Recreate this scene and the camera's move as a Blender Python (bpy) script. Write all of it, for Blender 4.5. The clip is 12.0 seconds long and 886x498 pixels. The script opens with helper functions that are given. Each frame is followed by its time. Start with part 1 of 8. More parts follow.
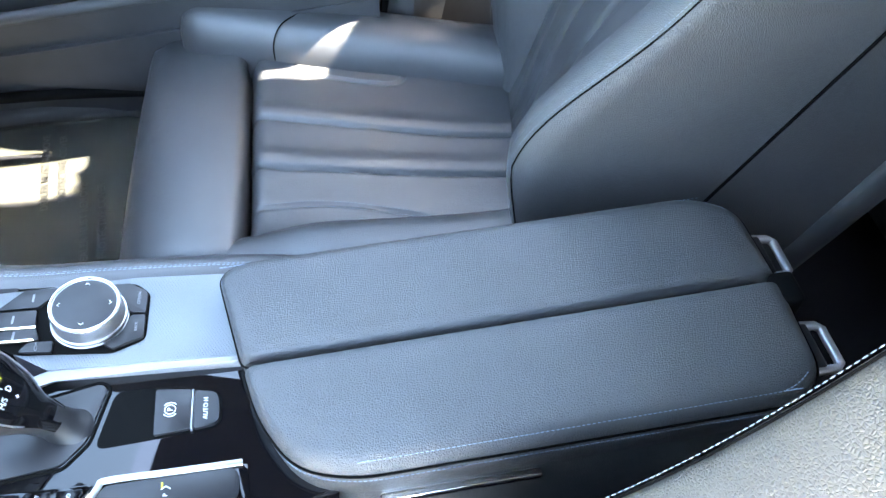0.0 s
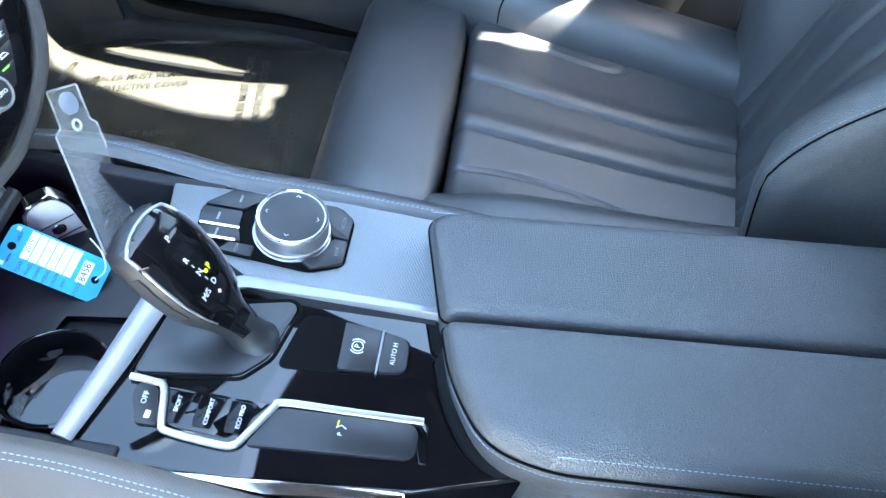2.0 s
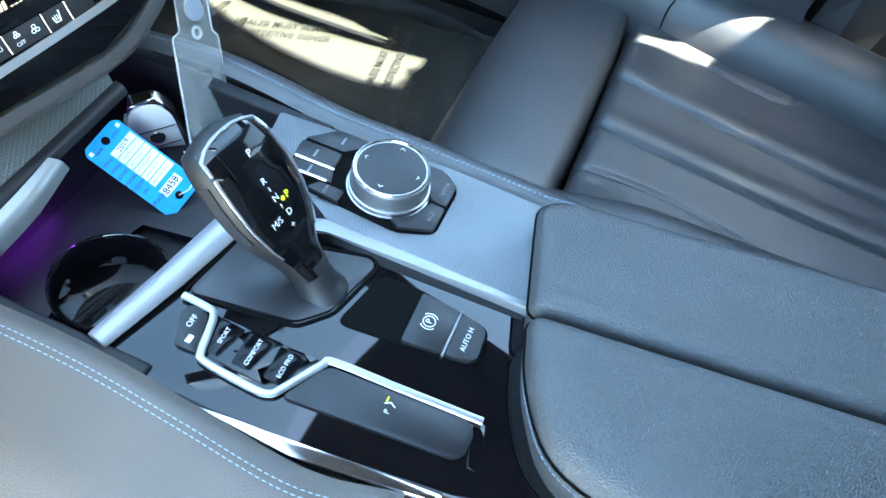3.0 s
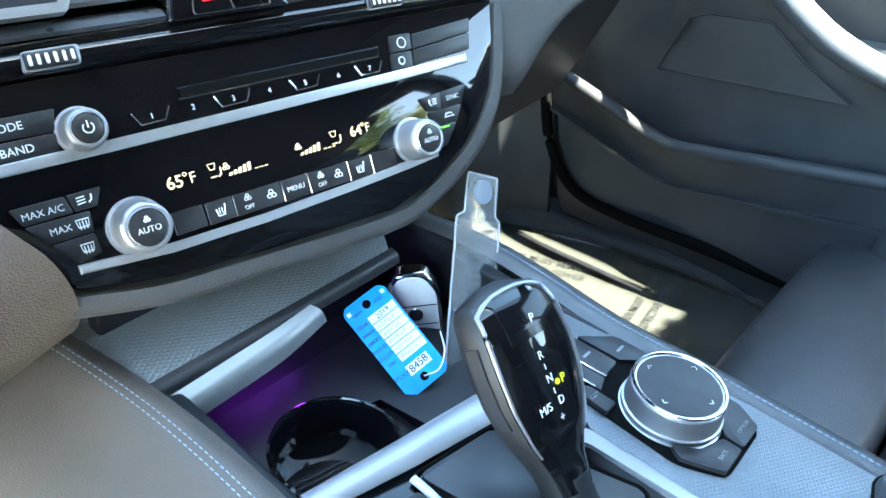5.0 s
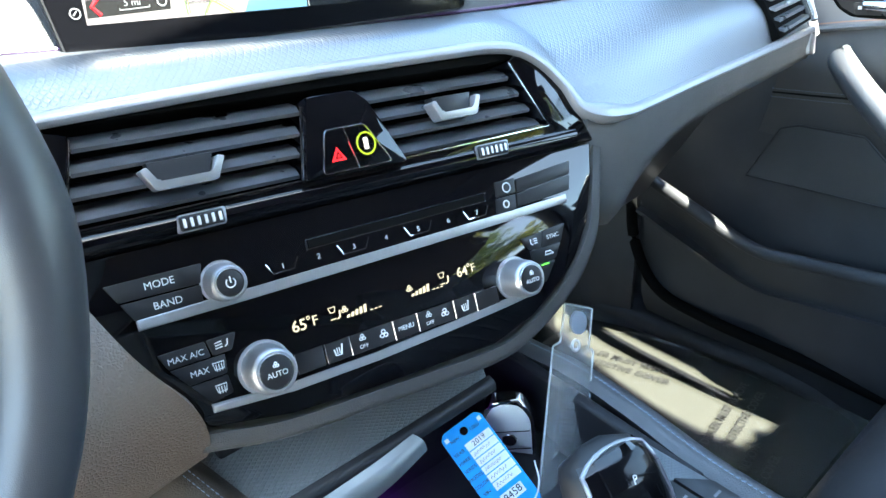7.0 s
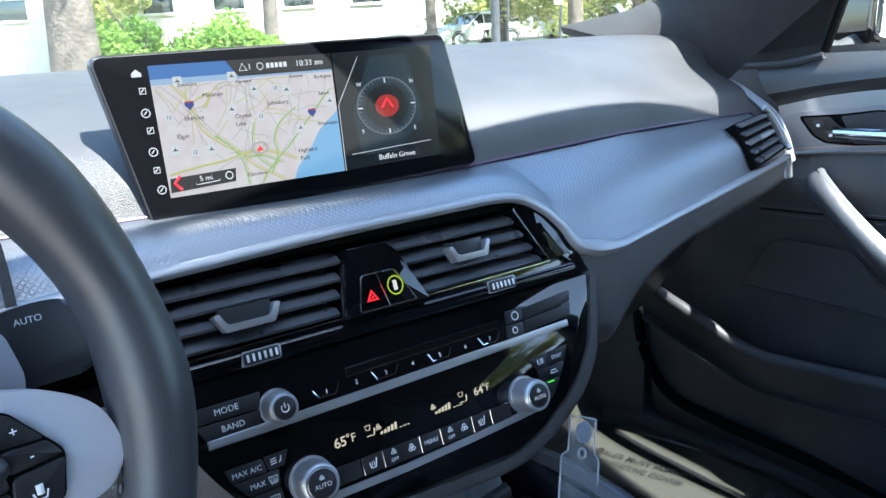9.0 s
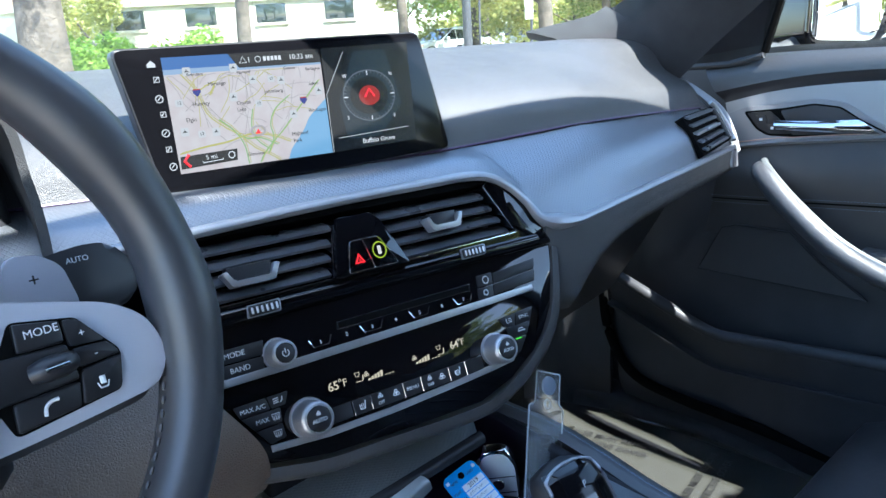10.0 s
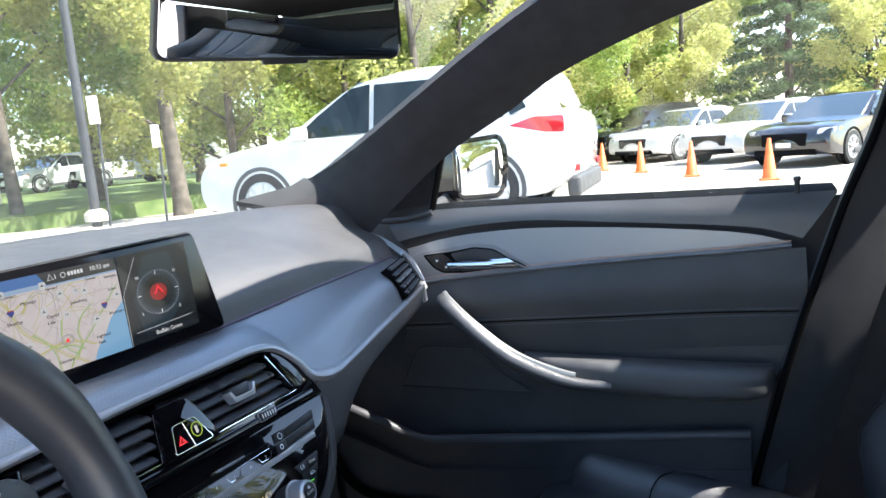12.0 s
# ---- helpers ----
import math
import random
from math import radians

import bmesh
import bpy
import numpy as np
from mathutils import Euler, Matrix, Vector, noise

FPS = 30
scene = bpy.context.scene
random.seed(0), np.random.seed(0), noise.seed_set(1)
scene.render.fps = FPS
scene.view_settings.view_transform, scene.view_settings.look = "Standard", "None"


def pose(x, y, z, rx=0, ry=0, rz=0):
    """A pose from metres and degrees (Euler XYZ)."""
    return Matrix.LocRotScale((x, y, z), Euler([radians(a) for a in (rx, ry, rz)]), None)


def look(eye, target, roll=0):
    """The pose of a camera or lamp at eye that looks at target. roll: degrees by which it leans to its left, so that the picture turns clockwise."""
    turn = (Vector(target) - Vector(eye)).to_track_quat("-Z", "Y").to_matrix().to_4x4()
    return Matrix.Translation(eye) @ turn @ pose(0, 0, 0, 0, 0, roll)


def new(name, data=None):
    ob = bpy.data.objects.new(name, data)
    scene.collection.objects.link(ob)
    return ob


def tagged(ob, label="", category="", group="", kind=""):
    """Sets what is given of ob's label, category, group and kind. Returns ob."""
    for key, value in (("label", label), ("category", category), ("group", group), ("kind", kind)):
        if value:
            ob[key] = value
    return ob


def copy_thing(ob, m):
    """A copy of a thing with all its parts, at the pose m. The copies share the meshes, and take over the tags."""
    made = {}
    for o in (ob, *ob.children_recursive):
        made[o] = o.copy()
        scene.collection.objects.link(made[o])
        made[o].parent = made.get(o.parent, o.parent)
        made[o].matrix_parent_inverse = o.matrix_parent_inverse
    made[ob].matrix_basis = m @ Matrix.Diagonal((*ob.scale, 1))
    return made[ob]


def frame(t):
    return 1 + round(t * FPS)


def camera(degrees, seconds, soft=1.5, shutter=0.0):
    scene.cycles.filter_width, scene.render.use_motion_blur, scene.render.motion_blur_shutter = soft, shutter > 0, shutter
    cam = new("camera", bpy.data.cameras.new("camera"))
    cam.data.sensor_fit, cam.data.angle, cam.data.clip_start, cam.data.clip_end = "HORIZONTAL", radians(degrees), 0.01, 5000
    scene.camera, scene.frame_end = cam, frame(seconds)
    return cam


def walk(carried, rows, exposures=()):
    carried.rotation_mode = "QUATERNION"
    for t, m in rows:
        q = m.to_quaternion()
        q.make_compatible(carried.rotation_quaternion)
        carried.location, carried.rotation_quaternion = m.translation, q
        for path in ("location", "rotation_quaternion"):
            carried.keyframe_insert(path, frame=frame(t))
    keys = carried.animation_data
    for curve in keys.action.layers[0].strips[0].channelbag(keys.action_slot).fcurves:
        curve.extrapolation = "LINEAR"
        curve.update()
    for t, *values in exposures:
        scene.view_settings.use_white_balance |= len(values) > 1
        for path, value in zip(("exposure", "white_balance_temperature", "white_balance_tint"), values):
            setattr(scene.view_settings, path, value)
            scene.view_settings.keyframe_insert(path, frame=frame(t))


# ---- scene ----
cam = camera(61.4, 12.0)
PATH = [
    (0, (-0.328, -0.139, 0.981), (0.906, -0.269, -0.588), -3.7),
    (0.5, (-0.335, -0.141, 0.974), (0.901, -0.258, -0.593), -3.3),
    (1, (-0.329, -0.129, 0.97), (0.915, -0.202, -0.594), -2.5),
    (1.5, (-0.322, -0.071, 0.947), (0.934, -0.055, -0.609), -1.3),
    (2, (-0.309, -0.041, 0.913), (0.948, 0.114, -0.635), -0.5),
    (2.5, (-0.295, -0.049, 0.877), (0.943, 0.266, -0.662), 0.4),
    (2.7, (-0.291, -0.049, 0.863), (0.936, 0.325, -0.671), 0.8),
    (4.3, (-0.276, -0.011, 0.775), (0.996, 0.884, -0.482), 0.2),
    (4.5, (-0.275, -0.005, 0.772), (1.014, 0.984, -0.396), -0.5),
    (5, (-0.284, 0.006, 0.753), (1.049, 1.148, -0.207), -0.8),
    (5.5, (-0.287, 0.023, 0.752), (1.028, 1.248, -0.126), -1.0),
    (6, (-0.291, 0.029, 0.756), (0.997, 1.299, -0.098), -1.3),
    (6.5, (-0.29, 0.025, 0.769), (0.975, 1.333, -0.061), -1.6),
    (7, (-0.298, 0.02, 0.809), (0.962, 1.35, 0.007), -1.7),
    (7.5, (-0.315, 0.001, 0.853), (0.954, 1.361, 0.118), -1.8),
    (7.7, (-0.314, -0.015, 0.874), (0.927, 1.371, 0.141), -2.1),
    (9.5, (-0.374, -0.051, 0.855), (0.941, 1.364, 0.339), -3.4),
    (10, (-0.408, -0.095, 0.848), (0.939, 1.287, 0.322), -3.6),
    (10.5, (-0.455, -0.109, 0.857), (0.965, 1.2, 0.336), -4.1),
    (11, (-0.514, -0.104, 0.886), (1.027, 1.068, 0.386), -4.4),
    (11.5, (-0.579, -0.083, 0.892), (1.117, 0.88, 0.448), -4.9),
    (12, (-0.601, -0.069, 0.942), (1.284, 0.531, 0.646), -4.9),
]
walk(cam, [(t, look(eye, target, roll)) for t, eye, target, roll in PATH],
     exposures=[(0.0, 5.0, 7200, 8), (2.0, 4.55, 6650, 4), (2.5, 4.35, 6400, -3), (4.5, 4.26, 6400, -5), (5.5, 4.26, 6350, -2), (6.5, 4.12, 6400, -2), (7.5, 3.1, 6200, 3), (10.0, 2.42, 5650, 6), (11.0, 2.5, 5950, 9), (12.0, 2.08, 6250, 11)])

# ---- world and sun ----
SUN = Vector((0.025, -0.76, 1.0)).normalized()
world = bpy.data.worlds.new("sky")
scene.world = world
world.use_nodes = True
wn = world.node_tree
sky = wn.nodes.new("ShaderNodeTexSky")
sky.sky_type, sky.sun_disc = "NISHITA", False
sky.sun_elevation = math.asin(SUN.z)
sky.sun_rotation = math.atan2(SUN.x, SUN.y)
wn.nodes["Background"].inputs[1].default_value = 0.19
wn.links.new(sky.outputs[0], wn.nodes["Background"].inputs[0])
lamp = bpy.data.lights.new("sun", "SUN")
lamp.energy, lamp.angle, lamp.color = 5.0, radians(0.6), (1.0, 0.95, 0.86)
sun_ob = new("sun", lamp)
sun_ob.matrix_world = look(SUN * 40, (0, 0, 0))


# ---- materials ----
def mat(name, colour, rough=0.5, metal=0.0, **kw):
    m = bpy.data.materials.new(name)
    m.use_nodes = True
    b = m.node_tree.nodes["Principled BSDF"]
    b.inputs["Base Color"].default_value = (*colour, 1)
    b.inputs["Roughness"].default_value = rough
    b.inputs["Metallic"].default_value = metal
    for k, v in kw.items():
        b.inputs[k.replace("_", " ")].default_value = v
    return m


def nod(m, kind, **kw):
    n = m.node_tree.nodes.new(kind)
    for k, v in kw.items():
        n.inputs[k].default_value = v
    return n


def link(m, a, b):
    m.node_tree.links.new(a, b)


def coords(m):
    return nod(m, "ShaderNodeTexCoord").outputs["Object"]


def vary(m, colour, other, scale, lo=0.35, hi=0.65, detail=4.0):
    """Two tones of base colour in soft patches."""
    n = nod(m, "ShaderNodeTexNoise", Scale=scale, Detail=detail)
    link(m, coords(m), n.inputs["Vector"])
    r = m.node_tree.nodes.new("ShaderNodeMapRange")
    r.inputs["From Min"].default_value, r.inputs["From Max"].default_value = lo, hi
    link(m, n.outputs["Fac"], r.inputs["Value"])
    x = m.node_tree.nodes.new("ShaderNodeMix")
    x.data_type = "RGBA"
    x.inputs[6].default_value, x.inputs[7].default_value = (*colour, 1), (*other, 1)
    link(m, r.outputs[0], x.inputs[0])
    link(m, x.outputs[2], m.node_tree.nodes["Principled BSDF"].inputs["Base Color"])
    return m


def rough_vary(m, lo, hi, scale):
    n = nod(m, "ShaderNodeTexNoise", Scale=scale, Detail=5.0)
    link(m, coords(m), n.inputs["Vector"])
    r = m.node_tree.nodes.new("ShaderNodeMapRange")
    r.inputs["From Min"].default_value, r.inputs["From Max"].default_value = 0.3, 0.7
    r.inputs["To Min"].default_value, r.inputs["To Max"].default_value = lo, hi
    link(m, n.outputs["Fac"], r.inputs["Value"])
    link(m, r.outputs[0], m.node_tree.nodes["Principled BSDF"].inputs["Roughness"])
    return m


def bump(m, height, strength, distance, before=None):
    b = nod(m, "ShaderNodeBump", Strength=strength, Distance=distance)
    link(m, height, b.inputs["Height"])
    if before:
        link(m, before, b.inputs["Normal"])
    link(m, b.outputs[0], m.node_tree.nodes["Principled BSDF"].inputs["Normal"])
    return b.outputs[0]


def pebbled(m, scale, strength=0.5, distance=0.0012):
    """Leather pores of a true size, with broad soft waves under them."""
    v = nod(m, "ShaderNodeTexVoronoi", Scale=scale)
    v.feature = "DISTANCE_TO_EDGE"
    wob = nod(m, "ShaderNodeTexNoise", Scale=scale * 0.6, Detail=2.0)
    link(m, coords(m), wob.inputs["Vector"])
    shift = nod(m, "ShaderNodeVectorMath")
    shift.operation = "MULTIPLY_ADD"
    link(m, wob.outputs["Color"], shift.inputs[0])
    shift.inputs[1].default_value = (0.35 / scale,) * 3
    link(m, coords(m), shift.inputs[2])
    link(m, shift.outputs[0], v.inputs["Vector"])
    n = nod(m, "ShaderNodeTexNoise", Scale=22.0, Detail=3.0)
    link(m, coords(m), n.inputs["Vector"])
    first = bump(m, n.outputs["Fac"], 0.08, 0.003)
    low = nod(m, "ShaderNodeMath")
    low.operation = "MINIMUM"
    link(m, v.outputs["Distance"], low.inputs[0])
    low.inputs[1].default_value = 0.30
    bump(m, low.outputs[0], strength, distance, first)
    return m


def leather(name, colour, other, rough, scale, strength, deep=0.0012, spec=0.65):
    m = mat(name, colour, rough, 0.0, Specular_IOR_Level=spec)
    vary(m, colour, other, 9.0)
    rough_vary(m, rough - 0.03, rough + 0.05, 30.0)
    return pebbled(m, scale, strength, deep)


def diamond(m, size, strength, distance, tall=1.7, up=1, across=0):
    """A relief of small lozenges: two crossed sets of ridges."""
    sep = nod(m, "ShaderNodeSeparateXYZ")
    link(m, coords(m), sep.inputs[0])
    outs = []
    for sign in (1, -1):
        a = m.node_tree.nodes.new("ShaderNodeMath")
        a.operation = "MULTIPLY_ADD"
        a.inputs[1].default_value = sign * tall
        link(m, sep.outputs[up], a.inputs[0])
        link(m, sep.outputs[across], a.inputs[2])
        k = m.node_tree.nodes.new("ShaderNodeMath")
        k.operation = "PINGPONG"
        k.inputs[1].default_value = size / 2
        link(m, a.outputs[0], k.inputs[0])
        s = m.node_tree.nodes.new("ShaderNodeMath")
        s.operation = "MINIMUM"
        s.inputs[1].default_value = size * 0.22
        link(m, k.outputs[0], s.inputs[0])
        outs.append(s)
    mn = m.node_tree.nodes.new("ShaderNodeMath")
    mn.operation = "MINIMUM"
    link(m, outs[0].outputs[0], mn.inputs[0])
    link(m, outs[1].outputs[0], mn.inputs[1])
    d = m.node_tree.nodes.new("ShaderNodeMath")
    d.operation = "DIVIDE"
    d.inputs[1].default_value = size * 0.22
    link(m, mn.outputs[0], d.inputs[0])
    bump(m, d.outputs[0], strength, distance)
    return d.outputs[0]


def glow(name, colour, strength):
    m = bpy.data.materials.new(name)
    m.use_nodes = True
    b = m.node_tree.nodes["Principled BSDF"]
    b.inputs["Base Color"].default_value = (0.01, 0.01, 0.01, 1)
    b.inputs["Emission Color"].default_value = (*colour, 1)
    b.inputs["Emission Strength"].default_value = strength
    b.inputs["Roughness"].default_value = 0.25
    return m


def clear(name, tint, alpha, rough=0.02):
    """A thin clear sheet: mostly see-through, with a real gloss on it."""
    m = bpy.data.materials.new(name)
    m.use_nodes = True
    t = m.node_tree
    t.nodes.clear()
    out = t.nodes.new("ShaderNodeOutputMaterial")
    tr = t.nodes.new("ShaderNodeBsdfTransparent")
    tr.inputs[0].default_value = (*tint, 1)
    gl = t.nodes.new("ShaderNodeBsdfGlossy")
    gl.inputs["Roughness"].default_value = rough
    lw = t.nodes.new("ShaderNodeLayerWeight")
    lw.inputs[0].default_value = 0.5
    pw_ = t.nodes.new("ShaderNodeMath")
    pw_.operation = "POWER"
    pw_.inputs[1].default_value = 4.0
    t.links.new(lw.outputs["Facing"], pw_.inputs[0])
    fr = t.nodes.new("ShaderNodeMath")
    fr.operation = "MULTIPLY_ADD"
    fr.inputs[1].default_value, fr.inputs[2].default_value = 0.75, 0.035
    t.links.new(pw_.outputs[0], fr.inputs[0])
    sc = t.nodes.new("ShaderNodeMath")
    sc.operation = "MULTIPLY"
    sc.inputs[1].default_value = alpha
    mx = t.nodes.new("ShaderNodeMixShader")
    t.links.new(fr.outputs[0], sc.inputs[0])
    t.links.new(sc.outputs[0], mx.inputs[0])
    t.links.new(tr.outputs[0], mx.inputs[1])
    t.links.new(gl.outputs[0], mx.inputs[2])
    t.links.new(mx.outputs[0], out.inputs[0])
    return m


M = {}
M["leather"] = leather("black_leather", (0.056, 0.057, 0.060), (0.070, 0.070, 0.072), 0.38, 470.0, 1.0, 0.0011, 0.8)
M["leather_smooth"] = leather("black_leather_smooth", (0.040, 0.041, 0.045), (0.050, 0.051, 0.055), 0.38, 520.0, 0.6, 0.0009, 1.0)
M["pad"] = leather("dash_leather", (0.042, 0.042, 0.044), (0.055, 0.054, 0.055), 0.50, 700.0, 0.60)
# Black leather of the driver's bolsters, with warm side light put into its colour.
M["leather_warm_lit"] = leather("side_lit_leather", (0.095, 0.083, 0.073), (0.115, 0.100, 0.088), 0.38, 470.0, 1.0, 0.0010)
# The tan is warm light from the driver's side, painted over black leather.
M["kneepad_lit"] = leather("knee_leather_lit", (0.098, 0.075, 0.060), (0.122, 0.095, 0.076), 0.42, 480.0, 1.0, 0.0010)
# Left flank only: brown reflected light is mixed into the black leather's colour.
M["flank"] = leather("flank_leather_lit", (0.092, 0.074, 0.061), (0.110, 0.088, 0.073), 0.38, 560.0, 0.7, 0.0006)
M["grey_pad"] = leather("grey_dash_leather", (0.085, 0.088, 0.092), (0.105, 0.107, 0.11), 0.46, 600.0, 0.5)
M["wheel_leather"] = leather("wheel_leather", (0.036, 0.036, 0.040), (0.046, 0.046, 0.050), 0.38, 1500.0, 0.08)
M["plastic"] = pebbled(vary(mat("black_plastic", (0.03, 0.03, 0.03), 0.5), (0.040, 0.040, 0.043), (0.052, 0.052, 0.055), 14), 1300, 0.22, 0.0004)
M["plastic_smooth"] = rough_vary(mat("smooth_black_plastic", (0.024, 0.024, 0.027), 0.38), 0.32, 0.46, 40)
M["tray"] = rough_vary(mat("tray_plastic", (0.010, 0.010, 0.013), 0.5, 0.0, Specular_IOR_Level=0.3), 0.42, 0.56, 40)
M["slat"] = rough_vary(mat("slat_plastic", (0.085, 0.088, 0.098), 0.3, 0.0, Specular_IOR_Level=0.8), 0.26, 0.34, 40)
M["button"] = rough_vary(mat("button_plastic", (0.013, 0.013, 0.015), 0.42), 0.38, 0.5, 90)
M["piano"] = rough_vary(mat("piano_black", (0.003, 0.003, 0.004), 0.03), 0.02, 0.05, 25)
M["screen_black"] = rough_vary(mat("screen_black", (0.004, 0.004, 0.005), 0.12, 0.0, Specular_IOR_Level=0.2), 0.10, 0.14, 25)
M["gap"] = mat("dark_gap", (0.003, 0.003, 0.003), 0.8, 0.0, Specular_IOR_Level=0.08)
M["silver"] = rough_vary(mat("satin_silver", (0.47, 0.47, 0.48), 0.34, 0.7), 0.30, 0.37, 25)
M["satin_grey"] = rough_vary(mat("satin_grey", (0.34, 0.34, 0.36), 0.42, 0.7), 0.38, 0.46, 40)
M["lacquer"] = rough_vary(mat("silver_lacquer", (0.32, 0.32, 0.33), 0.36, 0.35), 0.32, 0.40, 25)
M["handle_grey"] = rough_vary(mat("handle_grey", (0.22, 0.23, 0.23), 0.36, 0.5), 0.32, 0.40, 30)
M["spoke"] = rough_vary(mat("satin_spoke_paint", (0.50, 0.51, 0.56), 0.34, 0.25), 0.30, 0.38, 30)
M["print_dim"] = mat("dim_print", (0.20, 0.20, 0.21), 0.6)
M["chrome"] = rough_vary(mat("bright_chrome", (0.75, 0.75, 0.76), 0.12, 1.0), 0.1, 0.14, 30)
M["knurl"] = rough_vary(mat("brushed_dial", (0.50, 0.50, 0.52), 0.42, 0.9), 0.38, 0.46, 60)
M["lozenge"] = mat("lozenge_aluminium", (0.22, 0.235, 0.25), 0.40, 0.8)
diamond(M["lozenge"], 0.0046, 0.6, 0.0005)
M["lozenge_up"] = mat("lozenge_aluminium_upright", (0.22, 0.235, 0.26), 0.43, 0.8)
diamond(M["lozenge_up"], 0.0046, 0.40, 0.0005, 1.2, 2)
M["lozenge_door"] = mat("lozenge_aluminium_door", (0.40, 0.41, 0.42), 0.42, 0.7)
diamond(M["lozenge_door"], 0.0040, 0.30, 0.0004, 1.2, 2, 1)
M["lozenge_dark"] = mat("lozenge_lid", (0.27, 0.28, 0.28), 0.42, 0.6)
diamond(M["lozenge_dark"], 0.0058, 0.9, 0.0008, 1.5)
M["rubber"] = rough_vary(mat("black_rubber", (0.014, 0.014, 0.016), 0.5), 0.44, 0.58, 60)
M["thread"] = mat("blue_grey_thread", (0.27, 0.34, 0.44), 0.8, 0.0, Specular_IOR_Level=0.1)
M["thread_light"] = mat("pale_thread", (0.20, 0.225, 0.26), 0.8, 0.0, Specular_IOR_Level=0.1)
M["carpet"] = mat("black_carpet", (0.012, 0.012, 0.014), 0.95, 0.0, Specular_IOR_Level=0.08)
cn = nod(M["carpet"], "ShaderNodeTexNoise", Scale=900.0, Detail=2.0)
link(M["carpet"], coords(M["carpet"]), cn.inputs["Vector"])
bump(M["carpet"], cn.outputs["Fac"], 0.8, 0.003)
M["headliner"] = vary(mat("headliner_cloth", (0.036, 0.034, 0.037), 0.9), (0.033, 0.031, 0.034), (0.042, 0.040, 0.043), 30)
pebbled(M["headliner"], 1400, 0.3, 0.0004)
M["glass"] = clear("window_glass", (0.93, 0.96, 0.94), 1.0)
M["tinted"] = clear("tinted_glass", (0.10, 0.11, 0.11), 1.0)
M["film"] = clear("protective_film", (0.90, 0.90, 0.86), 2.2, 0.12)
M["sleeve"] = mat("clear_vinyl", (0.55, 0.57, 0.58), 0.2, 0.0, Alpha=0.16)
M["sleeve_rim"] = mat("vinyl_welt", (0.62, 0.64, 0.64), 0.2, 0.0, Alpha=0.45)
M["mirror"] = mat("mirror_glass", (0.85, 0.87, 0.88), 0.01, 1.0)
M["print_white"] = mat("white_print", (0.75, 0.75, 0.75), 0.5)
M["print_black"] = mat("black_print", (0.01, 0.01, 0.01), 0.6)
M["lit_white"] = glow("lit_white", (1.0, 0.93, 0.82), 0.14)
M["lit_amber"] = glow("lit_amber", (1.0, 0.86, 0.62), 0.12)
M["lit_red"] = glow("lit_red", (1.0, 0.02, 0.03), 0.22)
M["lit_green"] = glow("lit_green", (0.15, 1.0, 0.05), 0.2)
M["lit_lime"] = glow("lit_lime", (0.75, 1.0, 0.05), 0.09)
M["lit_purple"] = glow("lit_purple", (0.25, 0.02, 0.75), 1.4)

# ---- builders ----


def thing(name, label, category, at=None, group="", kind=""):
    ob = new(name)
    ob.empty_display_size = 0.05
    if at is not None:
        ob.matrix_world = at
    return tagged(ob, label, category, group, kind)


def finish(bm, material, smooth=40):
    me = bpy.data.meshes.new("mesh")
    bmesh.ops.recalc_face_normals(bm, faces=bm.faces)
    bm.to_mesh(me)
    bm.free()
    me.materials.append(material)
    if smooth:
        for p in me.polygons:
            p.use_smooth = True
        me.set_sharp_from_angle(angle=radians(smooth))
    return me


def part(name, bm, material, parent=None, label="", smooth=40, at=None):
    ob = new(name, finish(bm, material, smooth))
    if at is not None:
        ob.matrix_local = at
    if parent is not None:
        ob.parent = parent
    if label:
        ob["label"] = label
    return ob


def solid(name, bm, material, label, category, kind="", smooth=40):
    return tagged(part(name, bm, material, None, "", smooth), label, category, "", kind)


def box(x0, x1, y0, y1, z0, z1, bevel=0.0, seg=3, bm=None, m=None):
    b = bmesh.new()
    bmesh.ops.create_cube(b, size=1)
    for v in b.verts:
        v.co = Vector((x0 + (v.co.x + 0.5) * (x1 - x0), y0 + (v.co.y + 0.5) * (y1 - y0), z0 + (v.co.z + 0.5) * (z1 - z0)))
    if bevel:
        bmesh.ops.bevel(b, geom=b.edges[:], offset=bevel, segments=seg, profile=0.6, affect="EDGES")
    if m is not None:
        b.transform(m)
    return merge(bm, b)


def merge(bm, b):
    if bm is None:
        return b
    me = bpy.data.meshes.new("t")
    b.to_mesh(me)
    bm.from_mesh(me)
    bpy.data.meshes.remove(me)
    b.free()
    return bm


def rounded(poly, r, n=5):
    """A polygon with its corners rounded; r one radius or one a corner."""
    out, k = [], len(poly)
    for i in range(k):
        p, a, b = Vector(poly[i]), Vector(poly[i - 1]), Vector(poly[(i + 1) % k])
        rr = r[i] if isinstance(r, (list, tuple)) else r
        da, db = (a - p), (b - p)
        rr = min(rr, da.length * 0.48, db.length * 0.48)
        if rr < 1e-5:
            out.append(p)
            continue
        s, e = p + da.normalized() * rr, p + db.normalized() * rr
        for j in range(n + 1):
            t = j / n
            out.append((1 - t) ** 2 * s + 2 * t * (1 - t) * p + t * t * e)
    return [tuple(q) for q in out]


